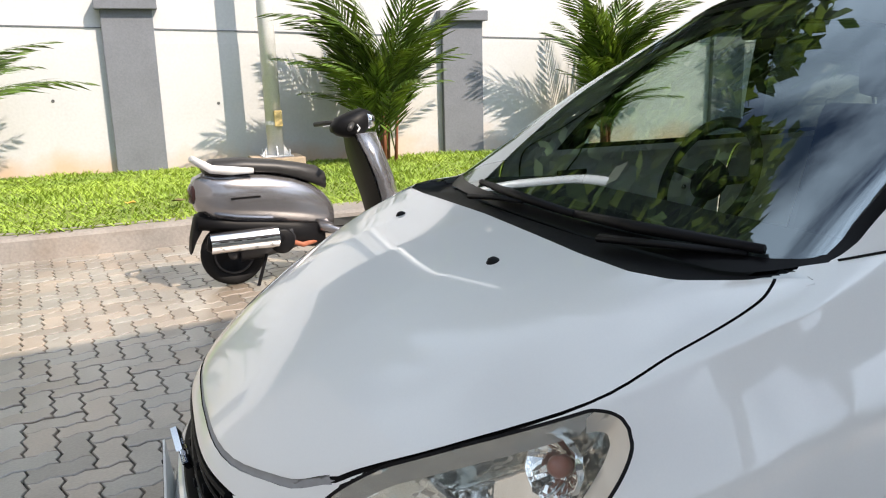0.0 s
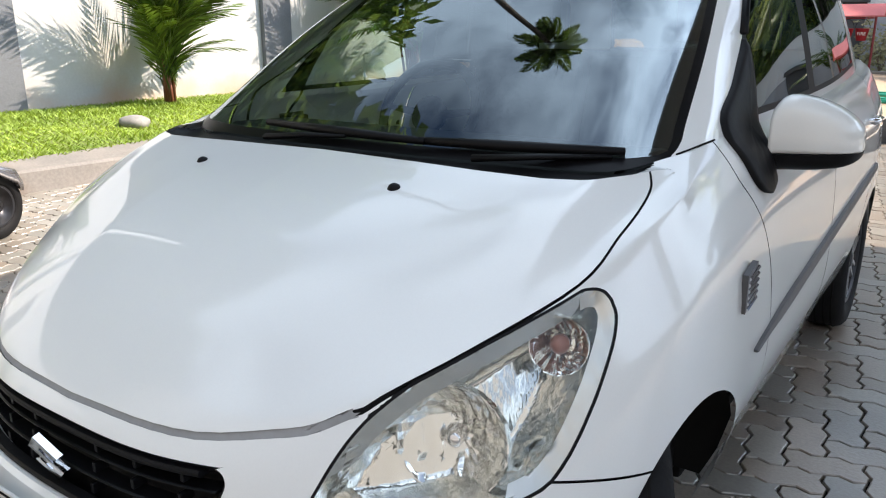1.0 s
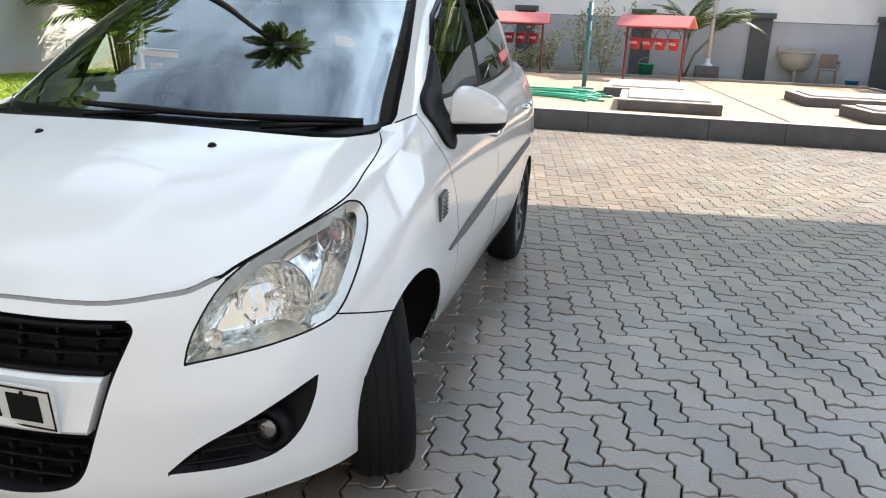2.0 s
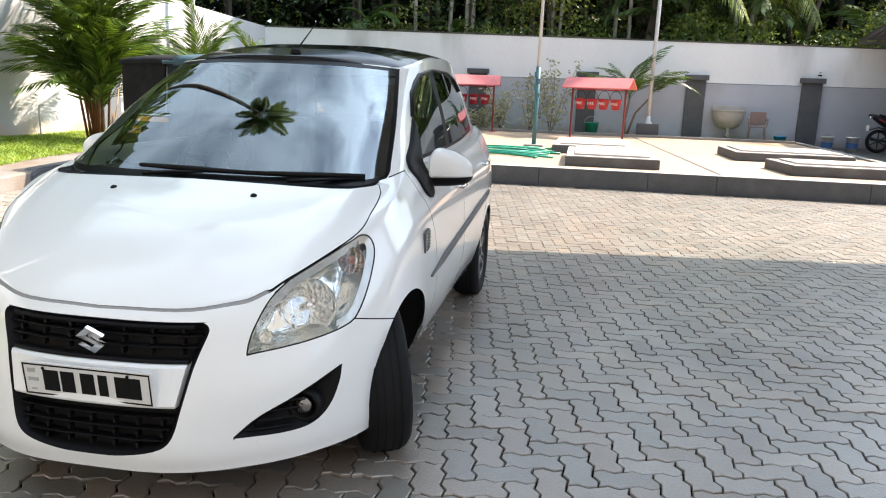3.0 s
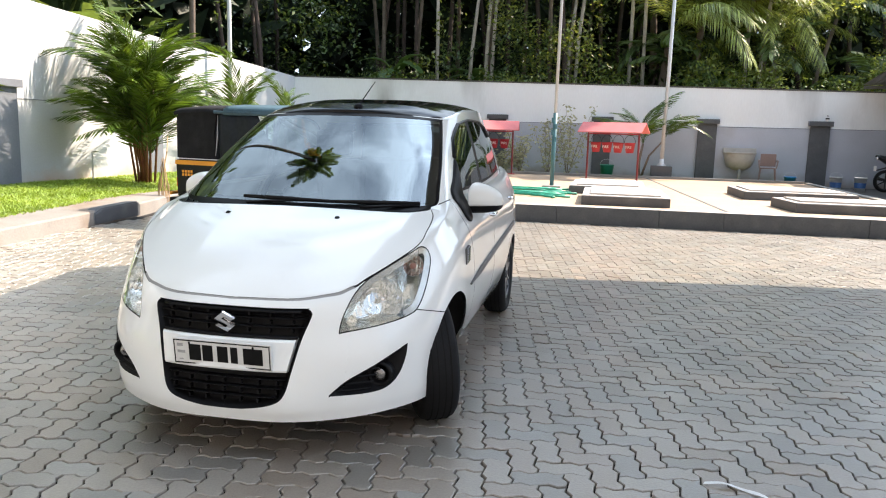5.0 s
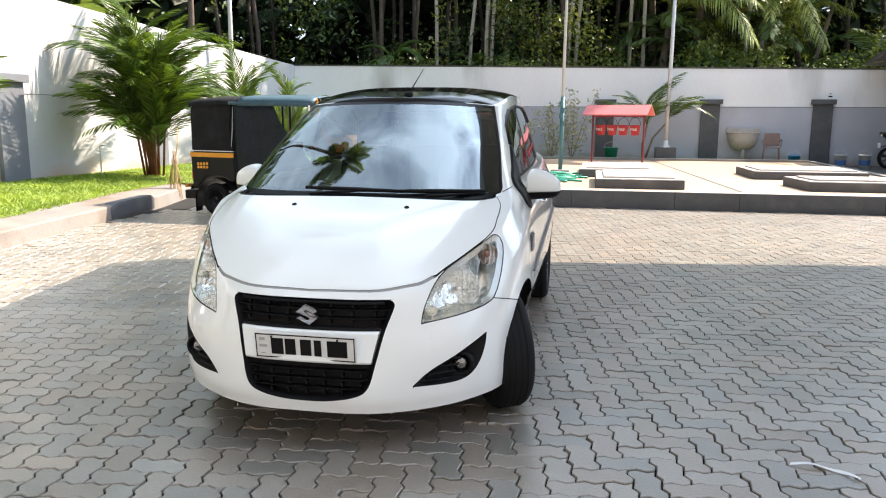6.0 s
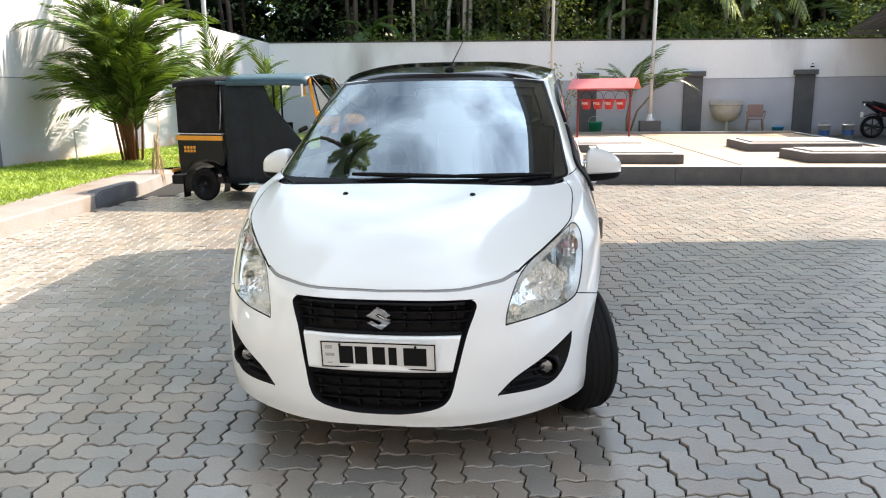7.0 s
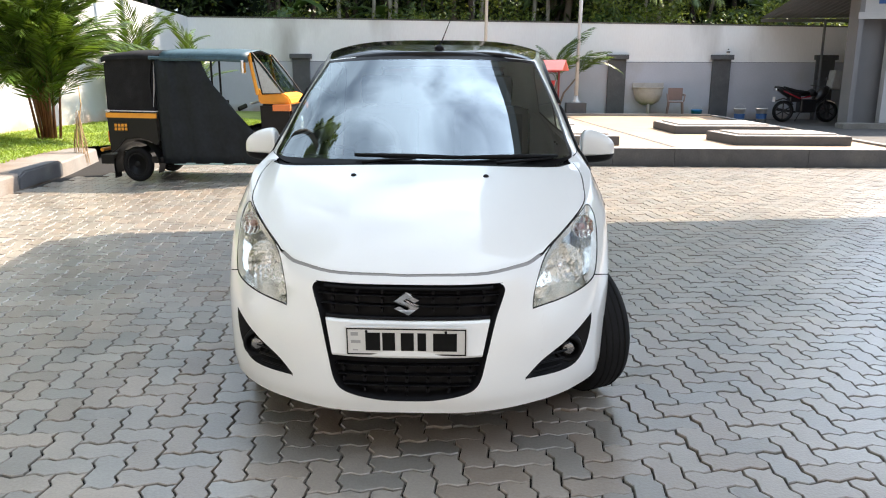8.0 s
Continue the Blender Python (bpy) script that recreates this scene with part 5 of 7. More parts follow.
# ---- plants ----
def frond_mesh(name, length, arch, leaflets, leaf_len, seed, droop=0.35, material=M_PALM, vee=0.45, width=0.0135, lean=1.0):
    """One feather leaf along +x: a curved rib with narrow leaflets on both sides."""
    rg = random.Random(seed)
    vs, fs = [], []

    def rib(t):
        return Vector((length * (t - 0.12 * arch * t * t), 0, length * (0.55 * arch * t - 0.85 * arch * t * t)))
    n = 10
    for k in range(n + 1):
        p, r = rib(k / n), 0.010 * (1 - 0.85 * k / n) * (length / 1.6)
        vs += [p + Vector((0, r, 0)), p + Vector((0, -r, 0)), p + Vector((0, 0, r))]
    for k in range(n):
        a = 3 * k
        fs += [(a, a + 3, a + 4, a + 1), (a + 1, a + 4, a + 5, a + 2), (a + 2, a + 5, a + 3, a)]
    for k in range(leaflets):
        t = 0.16 + 0.84 * k / (leaflets - 1)
        p = rib(t)
        tang = (rib(min(t + 0.02, 1)) - rib(t - 0.02)).normalized()
        for s in (-1, 1):
            ll = leaf_len * (math.sin(math.pi * (0.12 + 0.80 * t)) ** 0.7) * rg.uniform(0.82, 1.1)
            out = (Vector((0, s, 0)) * math.cos(vee) + tang.cross(Vector((0, -1, 0))) * math.sin(vee) * rg.uniform(0.5, 1.2)).normalized()
            d = (out * (lean - 0.3 * t) + tang * (1.55 - lean + 0.4 * t) + Vector((rg.uniform(-.08, .08), 0, rg.uniform(-.1, .1)))).normalized()
            w = width * rg.uniform(0.8, 1.2) * (length / 1.6) ** 0.5
            nrm = d.cross(tang).normalized()
            wv = nrm.cross(d).normalized() * w
            a, b = p, p + d * ll * 0.5 - Vector((0, 0, droop * 0.10 * ll))
            c = p + d * ll * 0.95 - Vector((0, 0, droop * 0.55 * ll))
            i = len(vs)
            vs += [a + wv * 0.3, a - wv * 0.3, b + wv, b - wv, c]
            fs += [(i, i + 1, i + 3, i + 2), (i + 2, i + 3, i + 4)]
    me = bpy.data.meshes.new(name)
    me.from_pydata([tuple(v) for v in vs], [], fs)
    me.materials.append(material)
    return me


FRONDS = [frond_mesh("frond", 1.75, a, 23, 0.50, s, 0.16, width=0.0155, vee=0.5, lean=0.80) for s, a in enumerate((0.55, 0.85, 1.15, 0.7, 1.3))]
COCOS = [frond_mesh("coconut_frond", 4.2, a, 56, 0.95, 20 + s, 1.1, M_COCO, 0.15, 0.013) for s, a in enumerate((0.8, 1.05, 1.3))]
ARECA = [frond_mesh("tree_frond", 2.1, a, 26, 0.62, 40 + s, 0.6, M_PALMDARK, 0.3, 0.035) for s, a in enumerate((0.9, 1.25))]


def place_frond(parent, me, at, yaw, pitch, size, name="frond", roll=0.0):
    ob = new(name, me)
    ob.parent = parent
    ob.matrix_basis = Matrix.Translation(at) @ Matrix.Rotation(yaw, 4, "Z") @ Matrix.Rotation(-pitch, 4, "Y") @ Matrix.Rotation(roll, 4, "X") @ Matrix.Scale(size, 4)
    return ob


def garden_palm(base, stems, height, fronds, size, seed, label="clump of green garden palm with reddish stems on the lawn", low=0.98):
    rg = random.Random(seed)
    t = thing("garden_palm", Matrix.Translation(base), label, "palm", "garden palms by the wall")
    for k in range(stems):
        a, r = rg.uniform(0, 6.283), rg.uniform(0.03, 0.20)
        h = height * rg.uniform(0.45, 1.0)
        foot = Vector((r * math.cos(a), r * math.sin(a), -0.03))
        top = foot + Vector((0.25 * h * math.cos(a) * rg.uniform(0.1, 0.6), 0.25 * h * math.sin(a) * rg.uniform(0.1, 0.6), h))
        part("stem", tubes([foot, foot.lerp(top, 0.5) + Vector((0, 0, 0.04)), top], [0.026, 0.020, 0.012], 7), M_REDSTEM, t, smooth=True)
        n = fronds // stems + (k < fronds % stems)
        for j in range(n):
            yaw = a + rg.uniform(-1.4, 1.4) if r > 0.08 else rg.uniform(0, 6.283)
            place_frond(t, rg.choice(FRONDS), foot.lerp(top, rg.uniform(0.32 if height > 2 else 0.2, 1.0)), yaw, rg.uniform(low, 1.5), size * rg.uniform(0.62, 1.1), roll=rg.uniform(-.5, .5))
    return t


garden_palm((-8.3, 2.25, 0.22), 9, 0.9, 50, 1.12, 1, low=1.0)
garden_palm((-8.25, 5.6, 0.22), 9, 1.0, 50, 1.12, 2, low=1.0)
garden_palm((-7.9, -2.75, 0.22), 7, 1.0, 20, 1.0, 3)
garden_palm((-7.25, 10.1, 0.22), 17, 2.4, 150, 1.06, 5, "tall clump of green garden palm with red stems on the lawn", 0.62)
garden_palm((-7.7, 15.1, 0.2), 6, 1.5, 24, 1.1, 7, low=0.85)
garden_palm((-6.9, 16.4, 0.2), 5, 1.6, 20, 1.05, 8, low=0.75)
# slender palm under the shaded wall: one upright leaf, the others drooping
t = thing("garden_palm", Matrix.Translation((2.62, 19.4, 0.19)), "slender palm with drooping leaves beside the shaded wall", "palm", "garden palms by the wall")
part("stem", tubes([(0, 0, -.03), (-.03, 0, .5), (.06, 0, 1.05)], [.05, .042, .03], 8), M_BARK, t, smooth=True)
part("stem", tubes([(.02, .05, -.03), (.25, .05, .7), (.62, .05, 1.15)], [.035, .03, .02], 8), M_BARK, t, smooth=True)
for k, (at, yaw, pitch, size) in enumerate((((.06, 0, 1.05), 0.2, 1.25, .95), ((.06, 0, 1.05), 0.0, .75, .85), ((.06, 0, 1.05), 3.3, .65, .80), ((.06, 0, 1.05), 3.0, .95, .62), ((.62, .05, 1.15), 0.1, .55, .72), ((.62, .05, 1.15), -.5, .80, .60), ((.06, 0, 1.05), -1.2, .85, .62), ((.06, 0, 1.05), .6, 1.1, .8), ((.06, 0, 1.05), 2.6, 1.1, .7), ((.62, .05, 1.15), .5, .9, .6))):
    place_frond(t, FRONDS[(k * 2 + 1) % 5], at, yaw, pitch, size * 1.15, roll=.3 * (-1) ** k)
    place_frond(t, FRONDS[(k * 2 + 2) % 5], at, yaw + .25, pitch + .12, size * 1.0, roll=-.4 * (-1) ** k)

# dry leaf bundle hanging over the lawn edge
t = thing("dry_frond", Matrix.Translation((-5.87, 8.5, 0.0)), "brown dried palm leaf standing at the lawn edge", "dry leaf")
rg = random.Random(8)
for k in range(16):
    a = rg.uniform(0, 6.283)
    x, y = 0.05 * math.cos(a), 0.05 * math.sin(a)
    part("strand", tubes([(x * rg.uniform(1, 3), y * 2, 0.0), (x * 1.4 + rg.uniform(-.03, .03), y, 0.35), (x * 0.4, y * 0.4, rg.uniform(0.62, 0.85))], [0.004, 0.011, 0.005], 5, flat=0.4), M_DRY, t)
part("stalk", tubes([(0, 0, 0.6), (0.02, 0.1, 0.95), (-0.2, 0.5, 1.2)], [0.012, 0.01, 0.008], 6), M_DRY, t)

# wood behind the walls: dense leaves, thin trunks
rng = np.random.default_rng(11)


def leaf_cloud(n, spots, size, name, material, label):
    vs, fs = [], []
    for _ in range(n):
        x, y, z = spots()
        a, b = rng.uniform(0, 6.283), rng.uniform(-1.1, 1.1)
        l, w = size * rng.uniform(0.6, 1.6), size * rng.uniform(0.18, 0.4)
        d = np.array((math.cos(a) * math.cos(b), math.sin(a) * math.cos(b), math.sin(b)))
        s = np.cross(d, (rng.uniform(-1, 1), rng.uniform(-1, 1), 1.0))
        s /= np.linalg.norm(s) + 1e-9
        p = np.array((x, y, z))
        i = len(vs)
        vs += [p, p + d * l * 0.5 + s * w, p + d * l, p + d * l * 0.5 - s * w]
        fs.append((i, i + 1, i + 2, i + 3))
    return tagged(raw(name, vs, fs, material), label, "trees", kind="stuff")


def clearing(x, y, z):
    """A gap in the wood through which the bright sky shows."""
    g = (x - 1.47 + 0.222 * (y + 3.35)) / (0.036 * (y + 3.35))
    h = (x - 1.47 + 0.085 * (y + 3.35)) / (0.022 * (y + 3.35))
    e = (z - 1.42) / (y + 3.35)
    return (abs(g) < 0.30 + 0.5 * noise.noise((e * 60, 2, 0)) and 0.078 < e < 0.19) or (abs(h) < 0.25 + 0.6 * noise.noise((e * 70, 5, 0)) and 0.10 < e < 0.2)


def wood_spot():
    while True:
        x, y = rng.uniform(-24, 17), rng.uniform(22.4, 31)
        if x < -8:
            y = rng.uniform(15.5 if x < -10.5 else 22.4, 31)
        top = 4.0 if x > 14.5 else min(((y - 19.6) / 0.58 if x < 0 else (y - 21.7) / 0.58) if x > -8.5 else 13, 12.5)
        z = rng.uniform(0.6, max(top, 1.2))
        if clearing(x, y, z):
            continue
        if noise.noise((x * 0.45, y * 0.4, z * 0.45)) + 0.55 * noise.noise((x * 1.7, y * 1.3, z * 1.5)) > (0.10 if z < 4.5 else 0.18):
            return x, y, z


def far_spot():
    while True:
        x, y, z = rng.uniform(-30, 26), rng.uniform(31, 36), rng.uniform(0.3, 12.5)
        if x < -13:
            y = rng.uniform(20, 36)
        if not clearing(x, y, z) and (x < 16 or z < 5):
            return x, y, z


def east_spot():
    while True:
        x, y, z = rng.uniform(15.8, 22), rng.uniform(-6, 24), rng.uniform(0.5, 5.5)
        if z < 2.9 + 1.0 * noise.noise((y * 0.35, x * 0.2, 4)) and noise.noise((x * 0.3, y * 0.45, z * 0.45)) > -0.2:
            return x, y, z


leaf_cloud(12000, east_spot, 0.6, "east_foliage", M_PALM, "leafy green trees beyond the east wall")


def west_spot():
    while True:
        x, y, z = rng.uniform(-19, -10.8), rng.uniform(-16, 16), 0.5 + 23 * rng.random() ** 0.85
        if z < 12.5 + 4.0 * noise.noise((y * 0.3, x * 0.2, 0)) + 8.5 * math.exp(-((y - 0.6) / 3.0) ** 4) and noise.noise((x * 0.3, y * 0.35, z * 0.35)) > -0.3:
            return x, y, z


leaf_cloud(45000, west_spot, 0.8, "west_foliage", M_PALMDARK, "dark leafy trees beyond the white side wall")
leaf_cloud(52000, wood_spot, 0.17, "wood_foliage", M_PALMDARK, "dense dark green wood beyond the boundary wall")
# dark copies of the leaves that stand for the shaded depth
leaf_cloud(8000, far_spot, 2.0, "far_foliage", M_FARLEAF, "inner wood leaves coloured dark for the deep shade")


def hedge_spot():
    while True:
        x, y = rng.uniform(-7, 14), rng.uniform(21.0, 22.4)
        lush = noise.noise((x * 0.45, 1, 0))
        if lush > -0.12:
            return x, y, rng.uniform(1.8, 2.95 + 0.9 * max(0, lush) + 0.35 * (y - 21.0))


# shrub leaves in a lighter green that carries the sunlight in its colour
leaf_cloud(9000, hedge_spot, 0.11, "shrub_foliage", mat("sun_toned_shrub_leaf", (0.07, 0.13, 0.025), 0.5, vary=0.3, bump=0, tint=(0.16, 0.19, 0.05), pieces=0.4, thin=0.35), "shrubs looking over the wall top, coloured lighter for sun")


def glade_spot():
    while True:
        x, y = rng.uniform(-5, 12), rng.uniform(21.8, 25.5)
        z = rng.uniform(2.2, min(3.4 + (y - 21.0) / 0.62, 9))
        if noise.noise((x * 0.55, y * 0.5, z * 0.55)) + 0.5 * noise.noise((x * 1.9, y, z * 1.7)) > 0.30 - 0.012 * x:
            return x, y, z


# bright copies of the wood's leaves: sunlit specks put into the colour
leaf_cloud(15000, glade_spot, 0.13, "glade_foliage", mat("sun_toned_glade_leaf", (0.11, 0.17, 0.04), 0.42, vary=0.3, bump=0, tint=(0.25, 0.28, 0.09), pieces=0.6, thin=0.45), "light green leaves at the wood's edge with sunlight in their colour")
# added sheet behind the leaves, coloured as the wood's deep shade
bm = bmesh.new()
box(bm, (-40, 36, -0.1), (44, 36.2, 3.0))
tagged(part("backdrop", bm, mat("wood_shade_sheet", (0.012, 0.02, 0.008), 0.95, vary=0.5, scale=0.4, fine=3, bump=0)), "dark sheet coloured as the shade deep in the wood", "wood", kind="structure")
rg = random.Random(21)
PALE = (2.3, 2.75, 0.06, 0.35, -2.45, -2.65, -3.3, -4.3, 5.9, 6.3)
M_BARKPALE = mat("pale_trunk_bark", (0.40, 0.36, 0.30), 0.85, vary=0.35, scale=4, fine=40, bump=0.5)
for k in range(64):
    x, y = (rg.uniform(-8, 14), rg.uniform(23.3, 29.5)) if k < 40 else (rg.uniform(-20, -10), rg.uniform(15, 28)) if k < 54 else (PALE[k - 54], rg.uniform(23.2, 23.9))
    h = rg.uniform(8, 9.5) if k > 53 else min(rg.uniform(7.5, 12), max(3.2, (y - (19.4 if x < 1 else 21.8)) / 0.58) if x > -9 else 12)
    t = thing("areca_tree", Matrix.Translation((x, y, -0.01)), "tall thin-trunked palm tree in the wood", "tree", "thin palms in the wood")
    lean = rg.uniform(-1.1, 1.1) if k < 54 else rg.uniform(-.1, .7)
    part("trunk", tubes([(0, 0, 0), (lean * 0.3, 0.1, h * 0.5), (lean, 0, h)], [0.10, 0.085, 0.06] if k < 54 else [0.075, 0.065, 0.05], 7), M_BARKPALE if k > 53 else M_BARKDARK if k % 3 else M_BARK, t, smooth=True)
    for j in range(8):
        place_frond(t, rg.choice(ARECA), (lean, 0, h), j * 0.785 + rg.uniform(-.3, .3), rg.uniform(-.1, 1.0), rg.uniform(0.8, 1.1))


def coconut(base, top, n, seed, size=1.0, nuts=True, fronds=COCOS, aim=None, bark=M_BARK):
    rg = random.Random(seed)
    base, top = Vector(base), Vector(top)
    t = thing("coconut_palm", Matrix.Translation(base), "coconut palm with long drooping feather leaves", "palm tree", "coconut palms")
    d = top - base
    bow = Vector((d.x, d.y, 0)) * -0.18
    part("trunk", tubes([Vector((0, 0, 0)), d * 0.3 + bow, d * 0.65 + bow * 0.8, d], [0.19, 0.15, 0.13, 0.11], 10), bark, t, smooth=True)
    for k in range(n):
        yaw = 6.283 * k / n + rg.uniform(-.2, .2) if aim is None or k % 4 == 0 else aim + rg.uniform(-.75, .75)
        place_frond(t, rg.choice(fronds), d, yaw, rg.uniform(-.35, 1.1) if aim is None else rg.uniform(.15, .95), size * rg.uniform(0.8, 1.05))
    for k in range(6 if nuts else 0):
        a = k * 1.05
        bm = bmesh.new()
        bmesh.ops.create_icosphere(bm, subdivisions=2, radius=0.12, matrix=Matrix.Translation(d + Vector((0.2 * math.cos(a), 0.2 * math.sin(a), -0.22))) @ Matrix.Diagonal((1, 1, 1.25, 1)))
        part("coconut", bm, M_PALM, t, smooth=True)
    return t


coconut((3.2, 24.1, -0.01), (3.55, 23.7, 4.75), 17, 1, 0.92, aim=-0.2)
coconut((4.3, 24.4, -0.01), (4.6, 24.0, 5.6), 20, 6, 0.95, aim=0.1)
coconut((7.3, 25.2, -0.01), (7.0, 24.9, 5.0), 14, 7, 0.8)
coconut((3.4, 27.5, -0.01), (3.0, 27.2, 8.6), 15, 2)
coconut((12.8, 27.0, -0.01), (12.4, 26.5, 8.2), 15, 3)
coconut((-17.0, 15.0, -0.01), (-7.3, 6.9, 18.4), 22, 4, 0.85, False, ARECA, bark=M_BARKDARK)

# banana plants at the wood's edge
def banana(base, h, seed):
    rg = random.Random(seed)
    t = thing("banana_plant", Matrix.Translation(base), "banana plant with broad torn leaves behind the wall", "banana plant", "banana plants")
    part("stem", tubes([(0, 0, 0), (0.05, 0, h)], [0.13, 0.08], 9), M_BARKDARK, t, smooth=True)
    for k in range(7):
        yaw, ln = 6.283 * k / 7 + rg.uniform(-.3, .3), rg.uniform(1.5, 2.1)
        bm = bmesh.new()
        prev = None
        for j in range(9):
            f = j / 8
            w = 0.26 * math.sin(math.pi * (0.06 + 0.9 * f)) ** 0.6
            x, z = ln * (f - 0.25 * f * f), ln * (0.55 * f - 0.85 * f * f)
            ring = [bm.verts.new((x, s * w, z - 0.25 * abs(s) * w)) for s in (-1, -0.5, 0, 0.5, 1)]
            if prev:
                for a, b, c, d in zip(prev, prev[1:], ring[1:], ring):
                    bm.faces.new((a, b, c, d))
            prev = ring
        ob = part("leaf", bm, M_BANANA, t, smooth=True)
        ob.matrix_basis = Matrix.Translation((0.05, 0, h)) @ Matrix.Rotation(yaw, 4, "Z") @ Matrix.Rotation(rg.uniform(-.9, .1), 4, "Y")


for k, (x, y, h) in enumerate(((-5.9, 23.2, 3.4), (-2.9, 24.0, 3.0), (4.6, 23.4, 3.2), (10.3, 23.6, 3.0))):
    banana((x, y, -0.01), h, 30 + k)

# pale wispy shrubs under the shaded wall
M_WISP = mat("pale_shrub_leaf", (0.22, 0.24, 0.12), 0.6, vary=0.3, bump=0, tint=(0.34, 0.32, 0.2), pieces=0.3)
for sx_, sy_, h, seed in ((-0.85, 19.5, 1.5, 1), (-0.05, 19.6, 1.7, 2), (0.55, 19.5, 2.1, 3), (-1.4, 19.6, 0.7, 4)):
    rg = random.Random(seed)
    t = thing("shrub", Matrix.Translation((sx_, sy_, 0.19)), "thin pale shrub with sparse leaves against the wall", "shrub", "shrubs under the wall")
    vs, fs = [], []
    for k in range(6):
        tip = Vector((rg.uniform(-.6, .7), rg.uniform(-.2, .2), h * rg.uniform(0.6, 1.0)))
        bend = tip * 0.5 + Vector((rg.uniform(-.1, .1), 0, 0.08))
        part("stem", tubes([(0, 0, 0), bend, tip], [0.012, 0.008, 0.004], 5), M_BARK, t)
        for j in range(64):
            f = rg.uniform(0.15, 1.08)
            p = (bend * (2 * f) if f < .5 else bend.lerp(tip, 2 * f - 1)) + Vector((rg.gauss(0, .07), rg.gauss(0, .05), rg.gauss(0, .07)))
            a = rg.uniform(0, 6.283)
            d, s = Vector((math.cos(a), math.sin(a) * .5, rg.uniform(-.6, .3))) * rg.uniform(.07, .15), Vector((0, 0.3, 1)) * 0.028
            i = len(vs)
            vs += [p, p + d * .5 + s, p + d, p + d * .5 - s]
            fs.append((i, i + 1, i + 2, i + 3))
    raw("leaves", vs, fs, M_WISP, t, "sparse pale leaves")

# fallen leaves, stone and paper
for x, y, a, c in ((-5.92, -0.87, 0.3, (0.62, 0.36, 0.05)), (-5.88, -0.5, 1.0, (0.13, 0.10, 0.04))):
    bm = bmesh.new()
    v = [bm.verts.new(p) for p in ((0, 0, 0), (.06, .045, .02), (.15, .04, .012), (.2, 0, .03), (.15, -.04, .012), (.06, -.045, .02), (.1, 0, 0.0))]
    for q in ((0, 6, 1), (1, 6, 2), (2, 6, 3), (3, 6, 4), (4, 6, 5), (5, 6, 0)):
        bm.faces.new([v[i] for i in q])
    ob = part("fallen_leaf", bm, mat("fallen_leaf", c, 0.7, vary=0.2, bump=0))
    ob.matrix_basis = Matrix.Translation((x, y, lawn_z(x, y) + 0.07)) @ Matrix.Rotation(a, 4, "Z")
    tagged(ob, "dry fallen leaf lying on the grass", "leaf", "fallen leaves")
bm = bmesh.new()
bmesh.ops.create_icosphere(bm, subdivisions=3, radius=0.16, matrix=Matrix.Diagonal((1.3, 0.9, 0.5, 1)))
for v_ in bm.verts:
    v_.co *= 1 + 0.25 * noise.noise(v_.co * 6)
ob = part("stone", bm, M_CONC, smooth=True)
ob.matrix_basis = Matrix.Translation((-6.55, 3.93, lawn_z(-6.55, 3.93) + 0.05))
tagged(ob, "pale rough stone lying in the grass", "stone")
vs, fs = [], []
for k in range(12):
    f = k / 11
    x, y = 0.30 * f, 0.05 * math.sin(f * 3) - 0.055 * f
    vs += [(x, y, 0.003 + 0.012 * math.sin(f * 5) ** 2), (x + 0.004, y + 0.026, 0.004 + 0.010 * math.sin(f * 5 + .4) ** 2)]
    if k:
        fs.append((2 * k - 2, 2 * k, 2 * k + 1, 2 * k - 1))
ob = raw("paper_strip", vs, fs, mat("white_paper", (0.8, 0.8, 0.8), 0.7, vary=0.05, bump=0))
ob.matrix_basis = Matrix.Translation((1.98, -0.31, 0.002)) @ Matrix.Rotation(radians(-15), 4, "Z") @ Matrix.Scale(0.85, 4)
tagged(ob, "curled strip of white paper on the pavers", "paper")


# ---- poles and fittings on the platform ----
t = thing("flag_pole", Matrix.Translation((0.48, 13.45, PZ - 0.015)), "tall pole, teal painted below and white above, on a concrete foot", "pole")
part("foot", bbox((-.2, -.22, 0), (.2, .2, .055), .01), M_CONC, t)
M_TEAL = mat("teal_paint", (0.06, 0.16, 0.19), 0.5, vary=0.2, scale=6, bump=0.1)
part("lower_tube", tubes([(0, 0, .05), (0.01, 0, 1.62)], .046, 14), M_TEAL, t, "teal painted lower tube", smooth=True)
part("upper_tube", tubes([(0.01, 0, 1.62), (0.06, 0, 7.5)], [.034, .026], 12), M_WALL, t, "white upper tube", smooth=True)
for z, s in ((1.05, 1), (1.20, -1), (1.33, 1), (1.46, -1)):
    part("switch_box", bbox((s * .03 - .03, -.075, z - .05), (s * .03 + .03, -.03, z + .06), .008), M_TEAL, t)
t = thing("lamp_pole", Matrix.Translation((3.23, 19.45, 0.195)), "galvanised pole standing in a dark concrete block", "pole")
part("block", bbox((-.29, -.2, 0), (.29, .2, .42), .015), M_DARK, t)
part("tube", tubes([(0, 0, .42), (0.03, 0, 3), (0.08, 0, 8.0)], [.058, .052, .045], 14), M_STEEL, t, smooth=True)
bm = bmesh.new()
lathe(bm, [(.13, .42), (.13, .44), (.07, .50), (.062, .62)], "z", 18)
part("flange", bm, M_STEEL, t, smooth=True)
t = thing("lamp_pole", Matrix.Translation((-8.45, 0.86, 0.20)), "galvanised steel pole bolted to a concrete base on the lawn", "pole")
part("base", bbox((-.34, -.32, -.05), (.34, .32, .22), .015), mat("rust_stained_concrete", (0.34, 0.27, 0.20), 0.85, vary=0.25, scale=6, bump=0.3), t)
